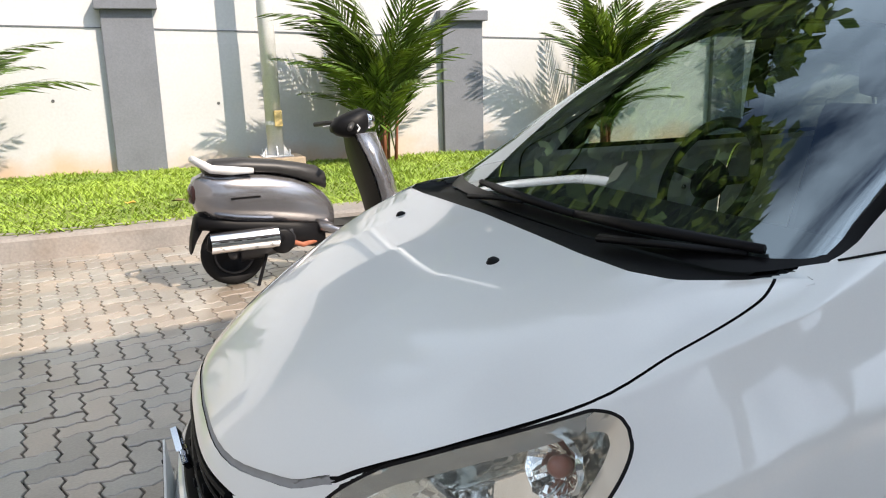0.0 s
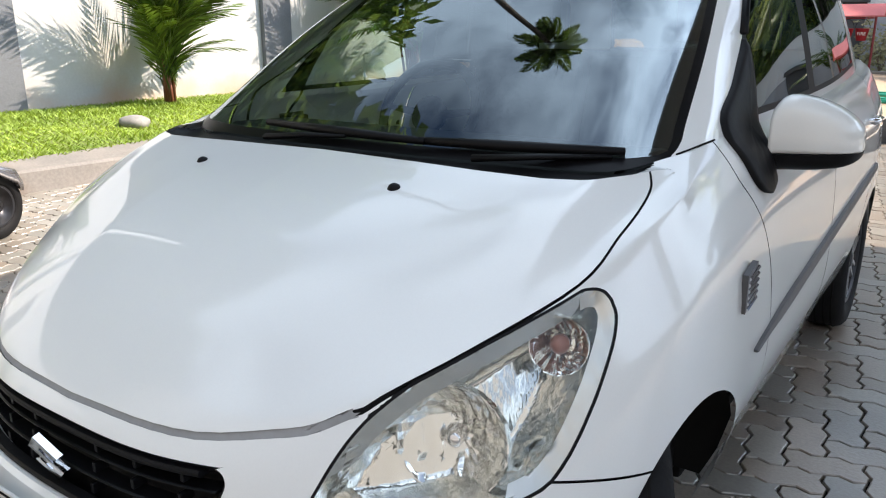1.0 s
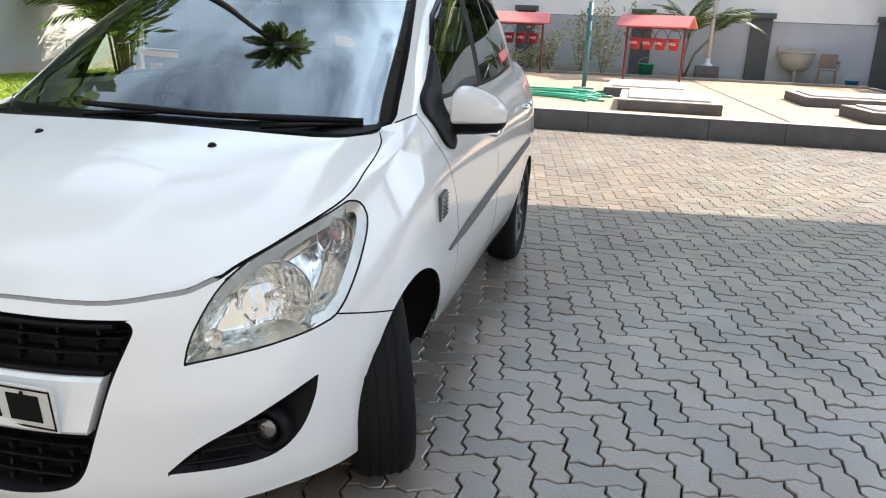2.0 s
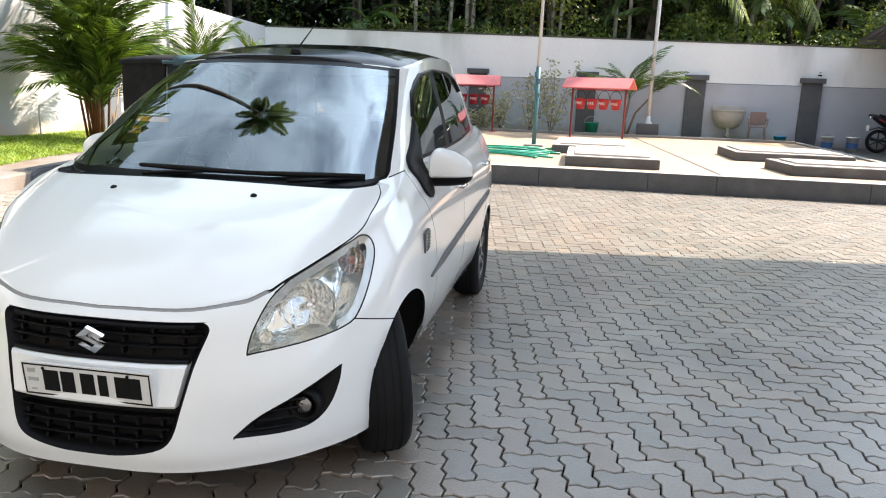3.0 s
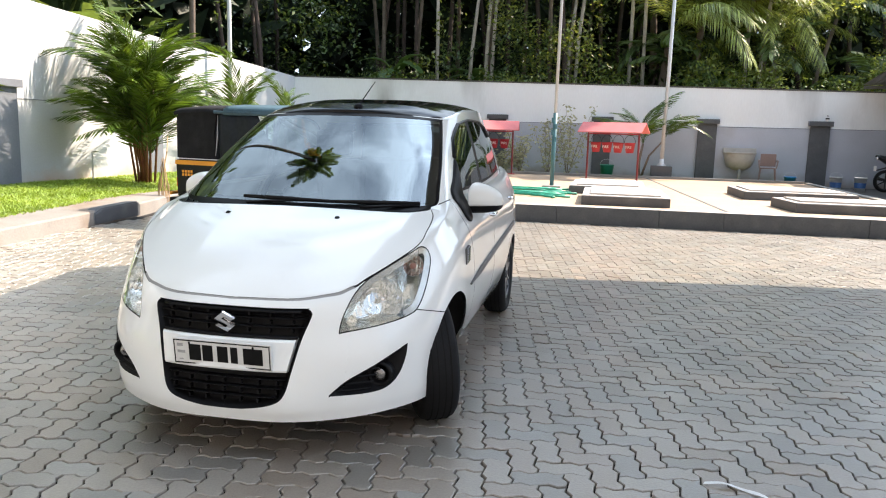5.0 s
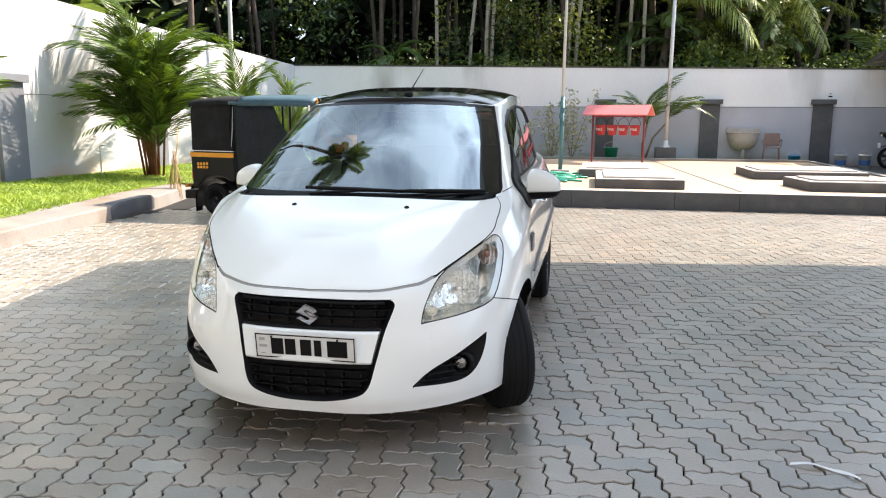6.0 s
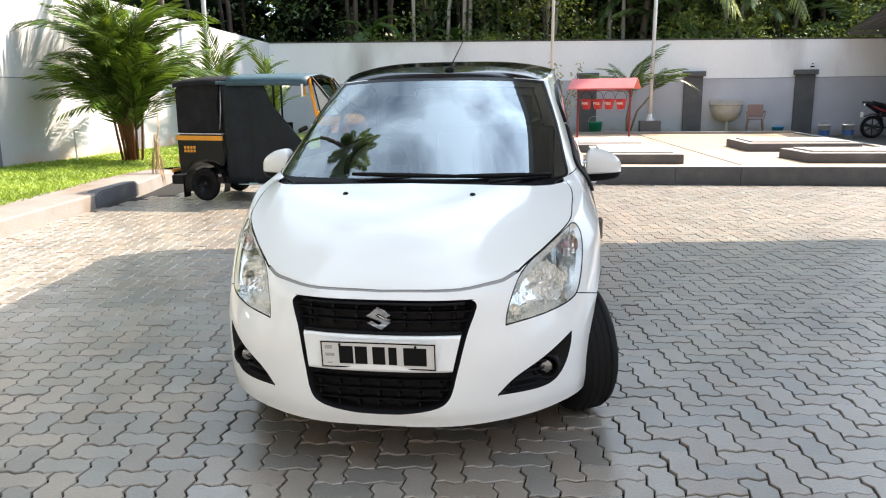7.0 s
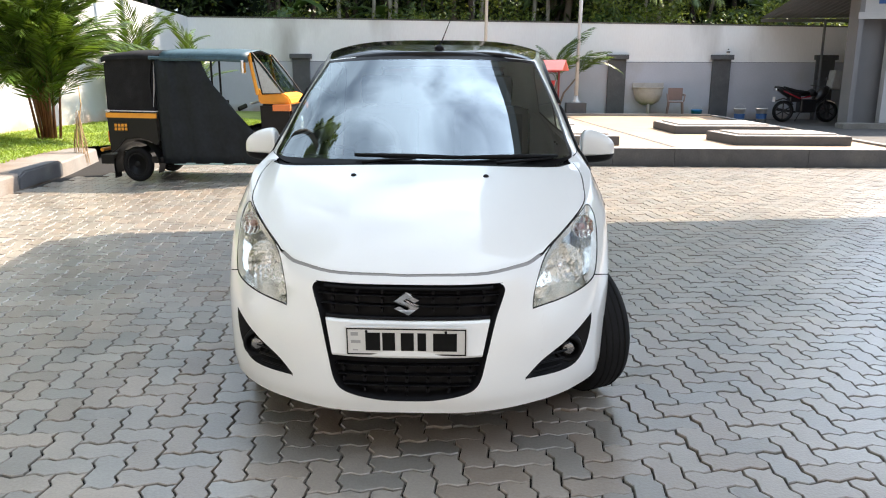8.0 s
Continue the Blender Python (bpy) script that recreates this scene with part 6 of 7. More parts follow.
part("tube", tubes([(0, 0, .22), (0, -0.02, 2.5), (0, -0.05, 7.0)], [.104, .098, .082], 16), M_STEEL, t, smooth=True)
for a in range(4):
    bm = bmesh.new()
    prism(bm, [(.095, 0), (.175, 0), (.175, .01), (.106, .12), (.095, .12)], .012, Matrix.Rotation(a * math.pi / 2, 4, "Z") @ Matrix(((1, 0, 0, 0), (0, 0, 1, -.006), (0, 1, 0, .235), (0, 0, 0, 1))))
    bmesh.ops.recalc_face_normals(bm, faces=bm.faces)
    part("gusset", bm, M_STEEL, t)
part("base_plate", bbox((-.19, -.19, .22), (.19, .19, .236), .003), M_STEEL, t)
for sx_ in (-1, 1):
    for sy_ in (-1, 1):
        part("bolt", tubes([(sx_ * .15, sy_ * .15, .236), (sx_ * .15, sy_ * .15, .31)], .012, 8), M_STEEL, t)
part("clamp", tubes([(0, 0, .62), (0, 0, .66)], .114, 16), M_STEEL, t)
part("junction_box", bbox((.09, -.01, .60), (.14, .09, .80), .01), mat("yellowed_plastic", (0.5, 0.38, 0.16), 0.5, vary=0.2, bump=0), t)
t = thing("lamp_pole", Matrix.Translation((-8.12, 15.4, 0.18)), "slim pale pole on the lawn near the corner", "pole")
part("tube", tubes([(0, 0, 0), (0, 0, 7.0)], [.06, .05], 12), M_WALL, t, smooth=True)
t = thing("pipe_stub", Matrix.Translation((-8.15, 9.75, 0.22)), "thin standing water pipe on the lawn", "pipe")
part("tube", tubes([(0, 0, -.02), (0, 0, .62), (.03, .02, .64), (.09, .03, .63)], .014, 8), M_STEEL, t)

# green hose lying on the platform
M_HOSE = mat("green_hose", (0.02, 0.26, 0.17), 0.4, vary=0.2, scale=8, bump=0.1)
t = thing("garden_hose", Matrix.Translation((0, 0, PZ - 0.015)), "heap of long green plastic hose on the cement floor", "hose")
rg = random.Random(3)
for k in range(9):
    y0 = 11.0 + 0.22 * k + rg.uniform(-.05, .05)
    pts = []
    for j in range(15):
        f = j / 14
        pts.append((-1.1 + (1.9 + rg.uniform(-.2, .2)) * f + 0.02 * k, y0 + 0.20 * math.sin(f * 4 + k * 1.3) - 0.25 * f, 0.022 + 0.05 * max(0, math.sin(f * 3.1)) * (0.3 + 0.7 * ((k * 7) % 5) / 4)))
    part("hose_loop", tubes(pts, 0.021, 8), M_HOSE, t, smooth=True)


# ---- fire bucket stands ----
def bucket(parent, at, tilt=0.0):
    bm = bmesh.new()
    m = Matrix.Translation(at) @ Matrix.Rotation(tilt, 4, "Y")
    m = m @ Matrix.Scale(1.12, 4)
    lathe(bm, [(.07, -.235), (.085, -.235), (.128, 0), (.134, 0), (.134, -.012), (.129, -.014), (.124, -.01), (.082, -.226)], "z", 20, m)
    b = part("fire_bucket", bm, M_RED, parent, "round red fire bucket with white lettering", smooth=True)
    part("bail", tubes([m @ Vector((.13 * math.cos(a), 0, .13 * math.sin(a) * 1.35)) for a in [math.pi * k / 12 for k in range(13)]], .006, 6), M_TRIM, b)
    lettering("FIRE", .085, M_LETTER, b, m @ Matrix.Translation((0, -.113, -.105)) @ Matrix.Rotation(radians(90 + 10), 4, "X"), .002)
    return b


def bucket_stand(m, width, n, label):
    t = thing("fire_bucket_stand", m, label, "bucket stand", "fire bucket stands")
    for s in (-1, 1):
        part("post", tubes([(s * width / 2, 0, 0), (s * width / 2, 0, 1.36)], .026, 10), mat("dark_red_post", (0.18, 0.025, 0.03), 0.5, vary=0.2, bump=0.1), t, "dark red post")
        part("foot", bbox((s * width / 2 - .09, -.03, 0), (s * width / 2 + .09, .03, .02), .004), M_RED, t)
    part("rail", tubes([(-width / 2, 0, 1.22), (width / 2, 0, 1.22)], .014, 8), M_RED, t)
    bm = bmesh.new()
    prism(bm, [(-.36, 1.27), (0, 1.52), (.36, 1.27), (.36, 1.245), (0, 1.495), (-.36, 1.245)], width + .34, Matrix(((0, 0, 1, -(width + .34) / 2), (1, 0, 0, 0), (0, 1, 0, 0), (0, 0, 0, 1))))
    bmesh.ops.recalc_face_normals(bm, faces=bm.faces)
    part("roof", bm, M_REDROOF, t, "faded red pitched sheet roof")
    for k in range(n):
        x = -width / 2 + width * (k + 0.75) / (n + 0.5)
        bucket(t, (x, -.02, 1.0), rg.uniform(-.06, .06))
    return t


bucket_stand(Matrix.Translation((1.80, 17.25, PZ - 0.015)) @ Matrix.Rotation(radians(-20), 4, "Z"), 1.38, 4, "red stand with a pitched roof and four hanging fire buckets")
bucket_stand(Matrix.Translation((-1.55, 18.6, PZ - 0.015)) @ Matrix.Rotation(radians(4), 4, "Z"), 1.1, 3, "red roofed fire bucket stand partly behind the car")


def pail(m, color, label, h=.30, r=.15):
    t = thing("bucket", m, label, "bucket")
    bm = bmesh.new()
    lathe(bm, [(r * .75, 0), (r * .8, 0), (r, h), (r * 1.06, h), (r * 1.06, h - .02), (r * .97, h - .02), (r * .76, .02)], "z", 20)
    part("body", bm, mat("bucket_plastic", color, 0.4, vary=0.15, scale=8, bump=0), t, smooth=True)
    part("handle", tubes([(r * math.cos(a), 0, h + r * .8 * math.sin(a)) for a in [math.pi * k / 10 for k in range(11)]], .004, 6), M_STEEL, t)
    return t


pail(Matrix.Translation((1.7, 19.4, PZ - 0.015)), (0.02, 0.22, 0.14), "green plastic bucket behind the bucket stand", .34, .2)
pail(Matrix.Translation((6.75, 19.55, 0.2)), (0.03, 0.22, 0.5), "bright blue plastic bucket near the wall", .23, .16)
for x, y in ((7.72, 18.75), (8.36, 18.85)):
    b = pail(Matrix.Translation((x, y, 0.12)), (0.50, 0.51, 0.51), "white paint bucket with a blue label on the cement floor", .38, .155)
    bm = bmesh.new()
    lathe(bm, [(.125, .10), (.1365, .10), (.149, .24), (.125, .24)], "z", 20)
    part("label_band", bm, mat("blue_label", (0.05, 0.12, 0.3), 0.5, vary=0.2, bump=0), b, "blue label band")

# stone basin on a stand, plastic chair
t = thing("wash_basin", Matrix.Translation((5.5, 20.13, 0.20)), "old beige wash basin with a splashback on the wall", "basin")
M_BASIN = mat("beige_ceramic", (0.44, 0.41, 0.37), 0.5, vary=0.15, scale=5, bump=0.1, stain=(0.3, 0.25, 0.2))
bm = bmesh.new()
rows = []
for r, z in ((.44, .80), (.47, .83), (.47, .86), (.40, .86), (.36, .76), (.22, .66), (.05, .64)):
    rows.append([bm.verts.new((r * math.cos(a) * 1.0, .30 - .75 * r * math.sin(a) - .05, z)) for a in [math.pi * k / 16 for k in range(17)]])
for a, b in zip(rows, rows[1:]):
    for k in range(16):
        bm.faces.new((a[k], a[k + 1], b[k + 1], b[k]))
bot = [[bm.verts.new((r * math.cos(a), .25 - .75 * r * math.sin(a), z)) for a in [math.pi * k / 16 for k in range(17)]] for r, z in ((.44, .80), (.42, .62), (.34, .44), (.18, .34), (.03, .32))]
for a, b in zip(bot, bot[1:]):
    for k in range(16):
        bm.faces.new((b[k], b[k + 1], a[k + 1], a[k]))
part("bowl", bm, M_BASIN, t, smooth=True)
part("splashback", bbox((-.46, .27, .78), (.46, .345, .98), .015), M_BASIN, t)
part("pedestal", tubes([(0, .12, 0), (0, .12, .42)], [.05, .04], 14), M_BASIN, t, smooth=True)
t = thing("plastic_chair", Matrix.Translation((6.2, 19.85, 0.2)) @ Matrix.Rotation(radians(-10), 4, "Z"), "brown moulded plastic chair standing against the wall", "chair")
M_CHAIR = mat("brown_plastic", (0.22, 0.155, 0.14), 0.45, vary=0.12, bump=0)
part("seat", bbox((-.21, -.21, .42), (.21, .21, .45), .02), M_CHAIR, t)
for sx_ in (-1, 1):
    for sy_ in (-1, 1):
        part("leg", tubes([(sx_ * .19, sy_ * .19, .43), (sx_ * .23, sy_ * .23, 0)], [.026, .02], 8), M_CHAIR, t)
    part("arm", tubes([(sx_ * .22, -.18, .44), (sx_ * .25, -.15, .64), (sx_ * .25, .1, .66), (sx_ * .22, .23, .62)], .02, 8), M_CHAIR, t)
part("backrest", bbox((-.21, .19, .48), (.21, .225, .84), .015), M_CHAIR, t)

# bottle and rod on the pillar caps
t = thing("bottle", Matrix.Translation((7.8, 20.41, 2.0)), "small dark and white bottle on the pillar cap", "bottle")
bm = bmesh.new()
lathe(bm, [(.045, 0), (.05, .01), (.05, .09), (.02, .12), (.02, .15)], "z", 14)
part("body", bm, M_LETTER, t, smooth=True)
bm = bmesh.new()
lathe(bm, [(.022, .145), (.022, .17)], "z", 12)
part("cap", bm, M_TRIM, t)
part("label_band", tubes([(0, 0, .06), (0, 0, .10)], .0515, 14), M_TRIM, t)

# ---- wash room building and lean-to roof ----
# dark grey that paints the shadow on the pier and entrance recess
M_BWALL = mat("shade_grey_washroom_wall", (0.22, 0.22, 0.23), 0.8, vary=0.1, scale=1.5, bump=0.2)
t = thing("wash_room", Matrix.Translation((9.72, 16.7, 0.11)), "small grey and white wash room building with blue signs", "building")
part("corner_pier", bbox((0, 0, 0), (.12, .42, 3.9)), M_BWALL, t, "corner pier with shade put into its grey")
part("side_wall", bbox((1.9, .52, 0), (2.06, 3.3, 3.9)), M_BWALL, t, "side wall with shade put into its grey")
part("recess_wall", bbox((.0, .42, 0), (2.06, .52, 3.9)), M_BWALL, t, "entrance recess wall with shade put into its grey")
part("front_wall", bbox((.80, 0, 0), (4.5, .2, 3.9)), M_WALL, t, "white front wall")
part("lintel", bbox((.12, 0, 2.72), (.80, .42, 3.9)), M_WALL, t, "white wall over the entrance")
part("corner_trim", bbox((-.03, -.03, 2.66), (.80, -.003, 2.82), .006), M_WALL, t)
part("east_wall", bbox((4.5, 0, 0), (4.68, 3.3, 3.9)), M_WALL, t)
part("roof_slab", bbox((-.15, -.2, 3.9), (4.8, 3.35, 4.04), .01), M_CONC, t)
M_SIGN = mat("blue_sign", (0.03, 0.10, 0.32), 0.4, vary=0.08, bump=0)
for x, z in ((.60, 3.22), (.98, 2.02)):
    sg = part("sign", bbox((x - .17, -.025, z - .2), (x + .17, -.004, z + .2), .006), M_SIGN, t, "blue sign board with a white figure bar")
    part("sign_mark", bbox((x - .04, -.031, z - .12), (x + .04, -.0255, z + .04)), M_LETTER, sg)
    part("sign_mark", bbox((x - .03, -.031, z + .07), (x + .03, -.0255, z + .13)), M_LETTER, sg)
part("step", bbox((-.3, -.45, 0), (4.5, -.035, .14), .01), M_CONC, t)
t = thing("lean_to_roof", Matrix.Translation((0, 0, 0)), "dull grey sheet metal lean-to roof on steel posts", "roof")
M_SHEET = mat("grey_roof_sheet", (0.16, 0.165, 0.165), 0.5, metal=0.3, vary=0.2, scale=2, bump=0.1)
bm = bmesh.new()
n = 60
rows = []
for k in range(n + 1):
    x = 8.65 + 5.3 * k / n
    rows.append([bm.verts.new((x, y, z + (0.018 if k % 2 else 0) + dz)) for y, z, dz in ((15.9, 3.72, 0), (20.45, 3.05, 0), (20.45, 3.05, -.012), (15.9, 3.72, -.012))])
for a, b in zip(rows, rows[1:]):
    for k in range(4):
        bm.faces.new((a[k], b[k], b[(k + 1) % 4], a[(k + 1) % 4]))
part("sheet", bm, M_SHEET, t)
part("edge_beam", bbox((8.65, 20.33, 2.93), (13.9, 20.39, 3.02), .005), M_SHEET, t)
part("edge_beam", bbox((8.65, 16.0, 3.58), (13.9, 16.06, 3.68), .005), M_SHEET, t)
part("post", tubes([(11.55, 20.2, 0.12), (11.55, 20.2, 3.0)], .04, 10), M_SHEET, t)
part("post", tubes([(10.45, 20.22, 0.12), (10.45, 20.22, 3.0)], .035, 10), M_PILLAR, t)


# ---- parked motor cycle under the lean-to ----
def spoked_wheel(parent, at, r, w, name="wheel"):
    bm = bmesh.new()
    lathe(bm, [(r - .06, -w * .4), (r - .02, -w * .5), (r, -w * .2), (r, w * .2), (r - .02, w * .5), (r - .06, w * .4)], "y", 32, closed=True)
    wh = part(name, bm, M_RUBBER, parent, smooth=True)
    wh.matrix_basis = Matrix.Translation(at)
    bm = bmesh.new()
    lathe(bm, [(r - .085, -w * .3), (r - .058, -w * .42), (r - .058, w * .42), (r - .085, w * .3)], "y", 32, closed=True)
    part("rim", bm, M_ALLOY, wh, smooth=True)
    for k in range(6):
        a = math.pi * k / 3
        part("spoke", tubes([(0, 0, 0), ((r - .08) * math.sin(a), 0, (r - .08) * math.cos(a))], [.022, .014], 6), M_ALLOY, wh)
    return wh


t = thing("motorcycle", Matrix.Translation((10.25, 19.15, 0.12)) @ Matrix.Rotation(radians(184), 4, "Z"), "dark motorcycle with red trim under the lean-to roof", "motorcycle")
M_BIKE = mat("black_bike_paint", (0.015, 0.014, 0.016), 0.3, vary=0.1, bump=0)
spoked_wheel(t, (-.05, 0, .30), .30, .09)
spoked_wheel(t, (1.22, 0, .30), .30, .11)
bm = bmesh.new()
tube(bm, [(.28, 0, .74), (.45, 0, .82), (.62, 0, .76)], [.08, .15, .09], 14, flat=0.8)
part("tank", bm, M_BIKE, t, smooth=True)
part("tank_stripe", tubes([(.32, -.13, .80), (.62, -.11, .77)], .016, 6), M_RED, t)
bm = bmesh.new()
tube(bm, [(.6, 0, .77), (.85, 0, .76), (1.15, 0, .85), (1.32, 0, .90)], [.09, .13, .12, .05], 12, flat=0.5)
part("seat", bm, M_SEAT, t, smooth=True)
part("saddle_cover", tubes([(.55, 0, .80), (.9, 0, .84), (1.25, 0, .95)], [.13, .15, .10], 12, flat=0.45), M_SEAT, t, smooth=True)
part("fork", tubes([(-.05, -.08, .30), (.17, -.08, .92)], .022, 8), M_ALLOY, t)
part("fork", tubes([(-.05, .08, .30), (.17, .08, .92)], .022, 8), M_ALLOY, t)
part("handlebar", tubes([(.30, -.38, 1.02), (.2, -.2, 1.0), (.18, 0, .97), (.2, .2, 1.0), (.30, .38, 1.02)], .013, 8), M_ALLOY, t)
bm = bmesh.new()
lathe(bm, [(.02, -.1), (.09, -.04), (.1, .02), (.02, .03)], "x", 18, Matrix.Translation((.05, 0, .86)))
part("headlamp", bm, M_BIKE, t, smooth=True)
part("engine", bbox((.34, -.15, .26), (.80, .15, .64), .05), M_BIKE, t)
bm = bmesh.new()
tube(bm, [(.82, 0, .70), (1.1, 0, .78), (1.38, 0, .92), (1.52, 0, .97)], [.16, .15, .10, .04], 14, flat=0.75)
part("tail_cowl", bm, M_BIKE, t, "black upswept tail cowl", smooth=True)
part("tail_lamp", bbox((1.46, -.09, .86), (1.52, .09, .94), .015), M_CHROME, t, "bright rear lamp")
part("rear_plate", bbox((1.50, -.08, .56), (1.515, .08, .70), .004), M_LETTER, t, "small pale rear plate")
bm = bmesh.new()
tube(bm, [(.02, 0, .98), (.10, 0, .86), (.24, 0, .70), (.40, 0, .52)], [.10, .17, .17, .10], 14, flat=0.8)
part("front_fairing", bm, M_BIKE, t, "black front fairing", smooth=True)
part("side_stripe", tubes([(.55, .165, .72), (.85, .165, .66), (1.3, .12, .86)], .018, 6), M_RED, t, "red side stripe")
part("leg_guard", tubes([(.20, .24, .62), (.18, .27, .38), (.34, .24, .28)], .016, 8), M_ALLOY, t)
part("exhaust", tubes([(.45, -.16, .36), (.8, -.17, .27), (1.4, -.18, .36)], [.024, .03, .045], 10), M_ALLOY, t, smooth=True)
part("side_panel", bbox((.78, -.12, .56), (1.1, .12, .72), .03), M_BIKE, t)
part("mudguard", tubes([(.96, 0, .48), (1.05, 0, .60), (1.25, 0, .655), (1.48, 0, .58)], .06, 8, flat=0.3), M_BIKE, t)
part("carry_bag", bbox((-.16, -.17, .92), (.12, .17, 1.44), .05, Matrix.Rotation(radians(-8), 4, "Y")), mat("pale_bag", (0.35, 0.35, 0.34), 0.7, vary=0.2, scale=8, bump=0.2), t, "pale bag hung over the handlebar")
for s in (-1, 1):
    part("rear_view_mirror", bbox((.2, s * .30 - .06, 1.16), (.215, s * .30 + .06, 1.24), .006), M_BIKE, t)
    part("mirror_stalk", tubes([(.22, s * .25, 1.0), (.21, s * .30, 1.17)], .006, 6), M_BIKE, t)
part("stand", tubes([(.66, -.06, .34), (.72, -.26, .0)], .012, 6), M_ALLOY, t)
part("luggage_rail", tubes([(1.2, -.12, .86), (1.45, -.1, .93), (1.45, .1, .93), (1.2, .12, .86)], .01, 6), M_ALLOY, t)


# ---- silver scooter on the sunny pavers ----
M_SILVER = mat("silver_scooter_paint", (0.25, 0.245, 0.258), 0.25, metal=0.75, vary=0.04, scale=5, bump=0, coat=0.7)
M_SEATBLK = mat("black_scooter_seat", (0.025, 0.024, 0.024), 0.5, vary=0.15, scale=12, bump=0.15)
M_RUST = mat("rusty_pipe", (0.30, 0.10, 0.05), 0.7, vary=0.3, scale=15, bump=0.2)
SCM = Matrix.Translation((-3.66, -0.15, 0.0)) @ Matrix.Rotation(radians(90 + 7), 4, "Z")
sc = thing("scooter", SCM, "silver grey scooter with a black seat and chromed exhaust shield", "scooter")
# local x runs forward, y to the scooter's left, z up; its right side looks at the car


def loft(name, rings, material, parent, label="", n=20, power=0.75):
    """A body through upright rounded sections (x, half width, low, high)."""
    bm, rs = bmesh.new(), []
    for x, w, lo, hi in rings:
        ring = []
        for k in range(n):
            a = 2 * math.pi * k / n
            c, s = math.cos(a), math.sin(a)
            ring.append(bm.verts.new((x, w * math.copysign(abs(c) ** power, c), (lo + hi) / 2 + (hi - lo) / 2 * math.copysign(abs(s) ** power, s))))
        rs.append(ring)
    for a, b in zip(rs, rs[1:]):
        for k in range(n):
            bm.faces.new((a[k], a[(k + 1) % n], b[(k + 1) % n], b[k]))
    bm.faces.new(rs[0])
    bm.faces.new(rs[-1])
    bmesh.ops.recalc_face_normals(bm, faces=bm.faces)
    return part(name, bm, material, parent, label, smooth=True)


def small_wheel(parent, m, r, w, rim=M_ALLOY):
    bm = bmesh.new()
    lathe(bm, [(r - .08, -w * .42), (r - .03, -w * .5), (r - .006, -w * .3), (r, 0), (r - .006, w * .3), (r - .03, w * .5), (r - .08, w * .42)], "y", 36, closed=True)
    wh = part("wheel", bm, M_RUBBER, parent, smooth=True)
    wh.matrix_basis = m
    bm = bmesh.new()
    lathe(bm, [(r - .078, -w * .36), (r - .085, -w * .44), (r - .10, -w * .30), (r - .12, -w * .16), (.045, -w * .2), (.04, -w * .4), (.01, -w * .42)], "y", 30)
    part("rim", bm, rim, wh, smooth=True)
    return wh


small_wheel(sc, Matrix.Translation((0, 0, .215)), .215, .10)
small_wheel(sc, Matrix.Translation((1.26, 0, .215)) @ Matrix.Rotation(radians(14), 4, "Z"), .215, .09)
loft("rear_body", [(-.24, .05, .58, .68), (-.215, .11, .52, .74), (-.13, .16, .465, .775), (.02, .178, .43, .775), (.22, .175, .40, .76), (.40, .155, .37, .72), (.54, .125, .35, .66), (.64, .10, .34, .58), (.70, .07, .34, .50)], M_SILVER, sc, "rounded silver rear body panels")
loft("seat", [(-.15, .09, .765, .81), (-.09, .13, .76, .85), (.10, .145, .755, .85), (.30, .14, .735, .825), (.45, .125, .69, .80), (.60, .10, .63, .765), (.66, .06, .60, .72)], M_SEATBLK, sc, "long black padded seat")
bm = bmesh.new()
tube(bm, [(.14, -.155, .775), (.0, -.165, .785), (-.12, -.15, .80), (-.205, -.06, .855), (-.205, .06, .855), (-.12, .15, .80), (.0, .165, .785), (.14, .155, .775)], [.014, .022, .022, .018, .018, .022, .022, .014], 10, flat=1.3)
part("grab_rail", bm, mat("pale_grab_rail", (0.62, 0.62, 0.62), 0.3, vary=0.05, bump=0), sc, "pale silver passenger grab rail", smooth=True)
loft("tail_lamp", [(-.255, .05, .58, .66), (-.235, .085, .57, .70), (-.19, .10, .60, .72)], mat("dark_red_lens", (0.03, 0.01, 0.01), 0.15, vary=0.1, bump=0), sc, "dark red tail lamp")
loft("rear_mudguard", [(-.275, .05, .24, .28), (-.265, .065, .25, .36), (-.235, .07, .32, .48), (-.18, .075, .41, .53), (-.10, .08, .45, .54)], M_TRIM, sc, "black rear mudguard")
loft("under_cover", [(-.22, .10, .40, .50), (-.05, .125, .37, .48), (.2, .13, .30, .46), (.42, .125, .22, .43), (.62, .10, .19, .38)], M_TRIM, sc, "black lower covers")
bm = bmesh.new()
tube(bm, [(-.19, -.16, .33), (-.16, -.165, .325), (.12, -.17, .32), (.26, -.165, .315), (.30, -.155, .31)], [.045, .062, .062, .055, .03], 18)
ex = part("silencer", bm, M_TRIM, sc, "black exhaust silencer", smooth=True)
bm = bmesh.new()
v = []
for k in range(9):
    a = radians(-20 + 25 * k - 60)
    v.append([bm.verts.new((x, -.165 - .071 * math.sin(a + 1.2), .325 + .071 * math.cos(a + 1.2))) for x in (-.175, -.165, .255, .265)])
for a, b in zip(v, v[1:]):
    for k in range(3):
        bm.faces.new((a[k], b[k], b[k + 1], a[k + 1]))
part("heat_shield", bm, M_CHROME, ex, "chromed perforated heat shield", smooth=True)
for k in range(4):
    part("shield_slot", bbox((-.12 + .085 * k, -.239, .338), (-.07 + .085 * k, -.232, .346), .002), M_TRIM, ex)
part("exhaust_pipe", tubes([(.30, -.14, .30), (.45, -.12, .24), (.62, -.06, .26)], [.018, .018, .018], 10), M_RUST, sc, "rusty exhaust pipe", smooth=True)
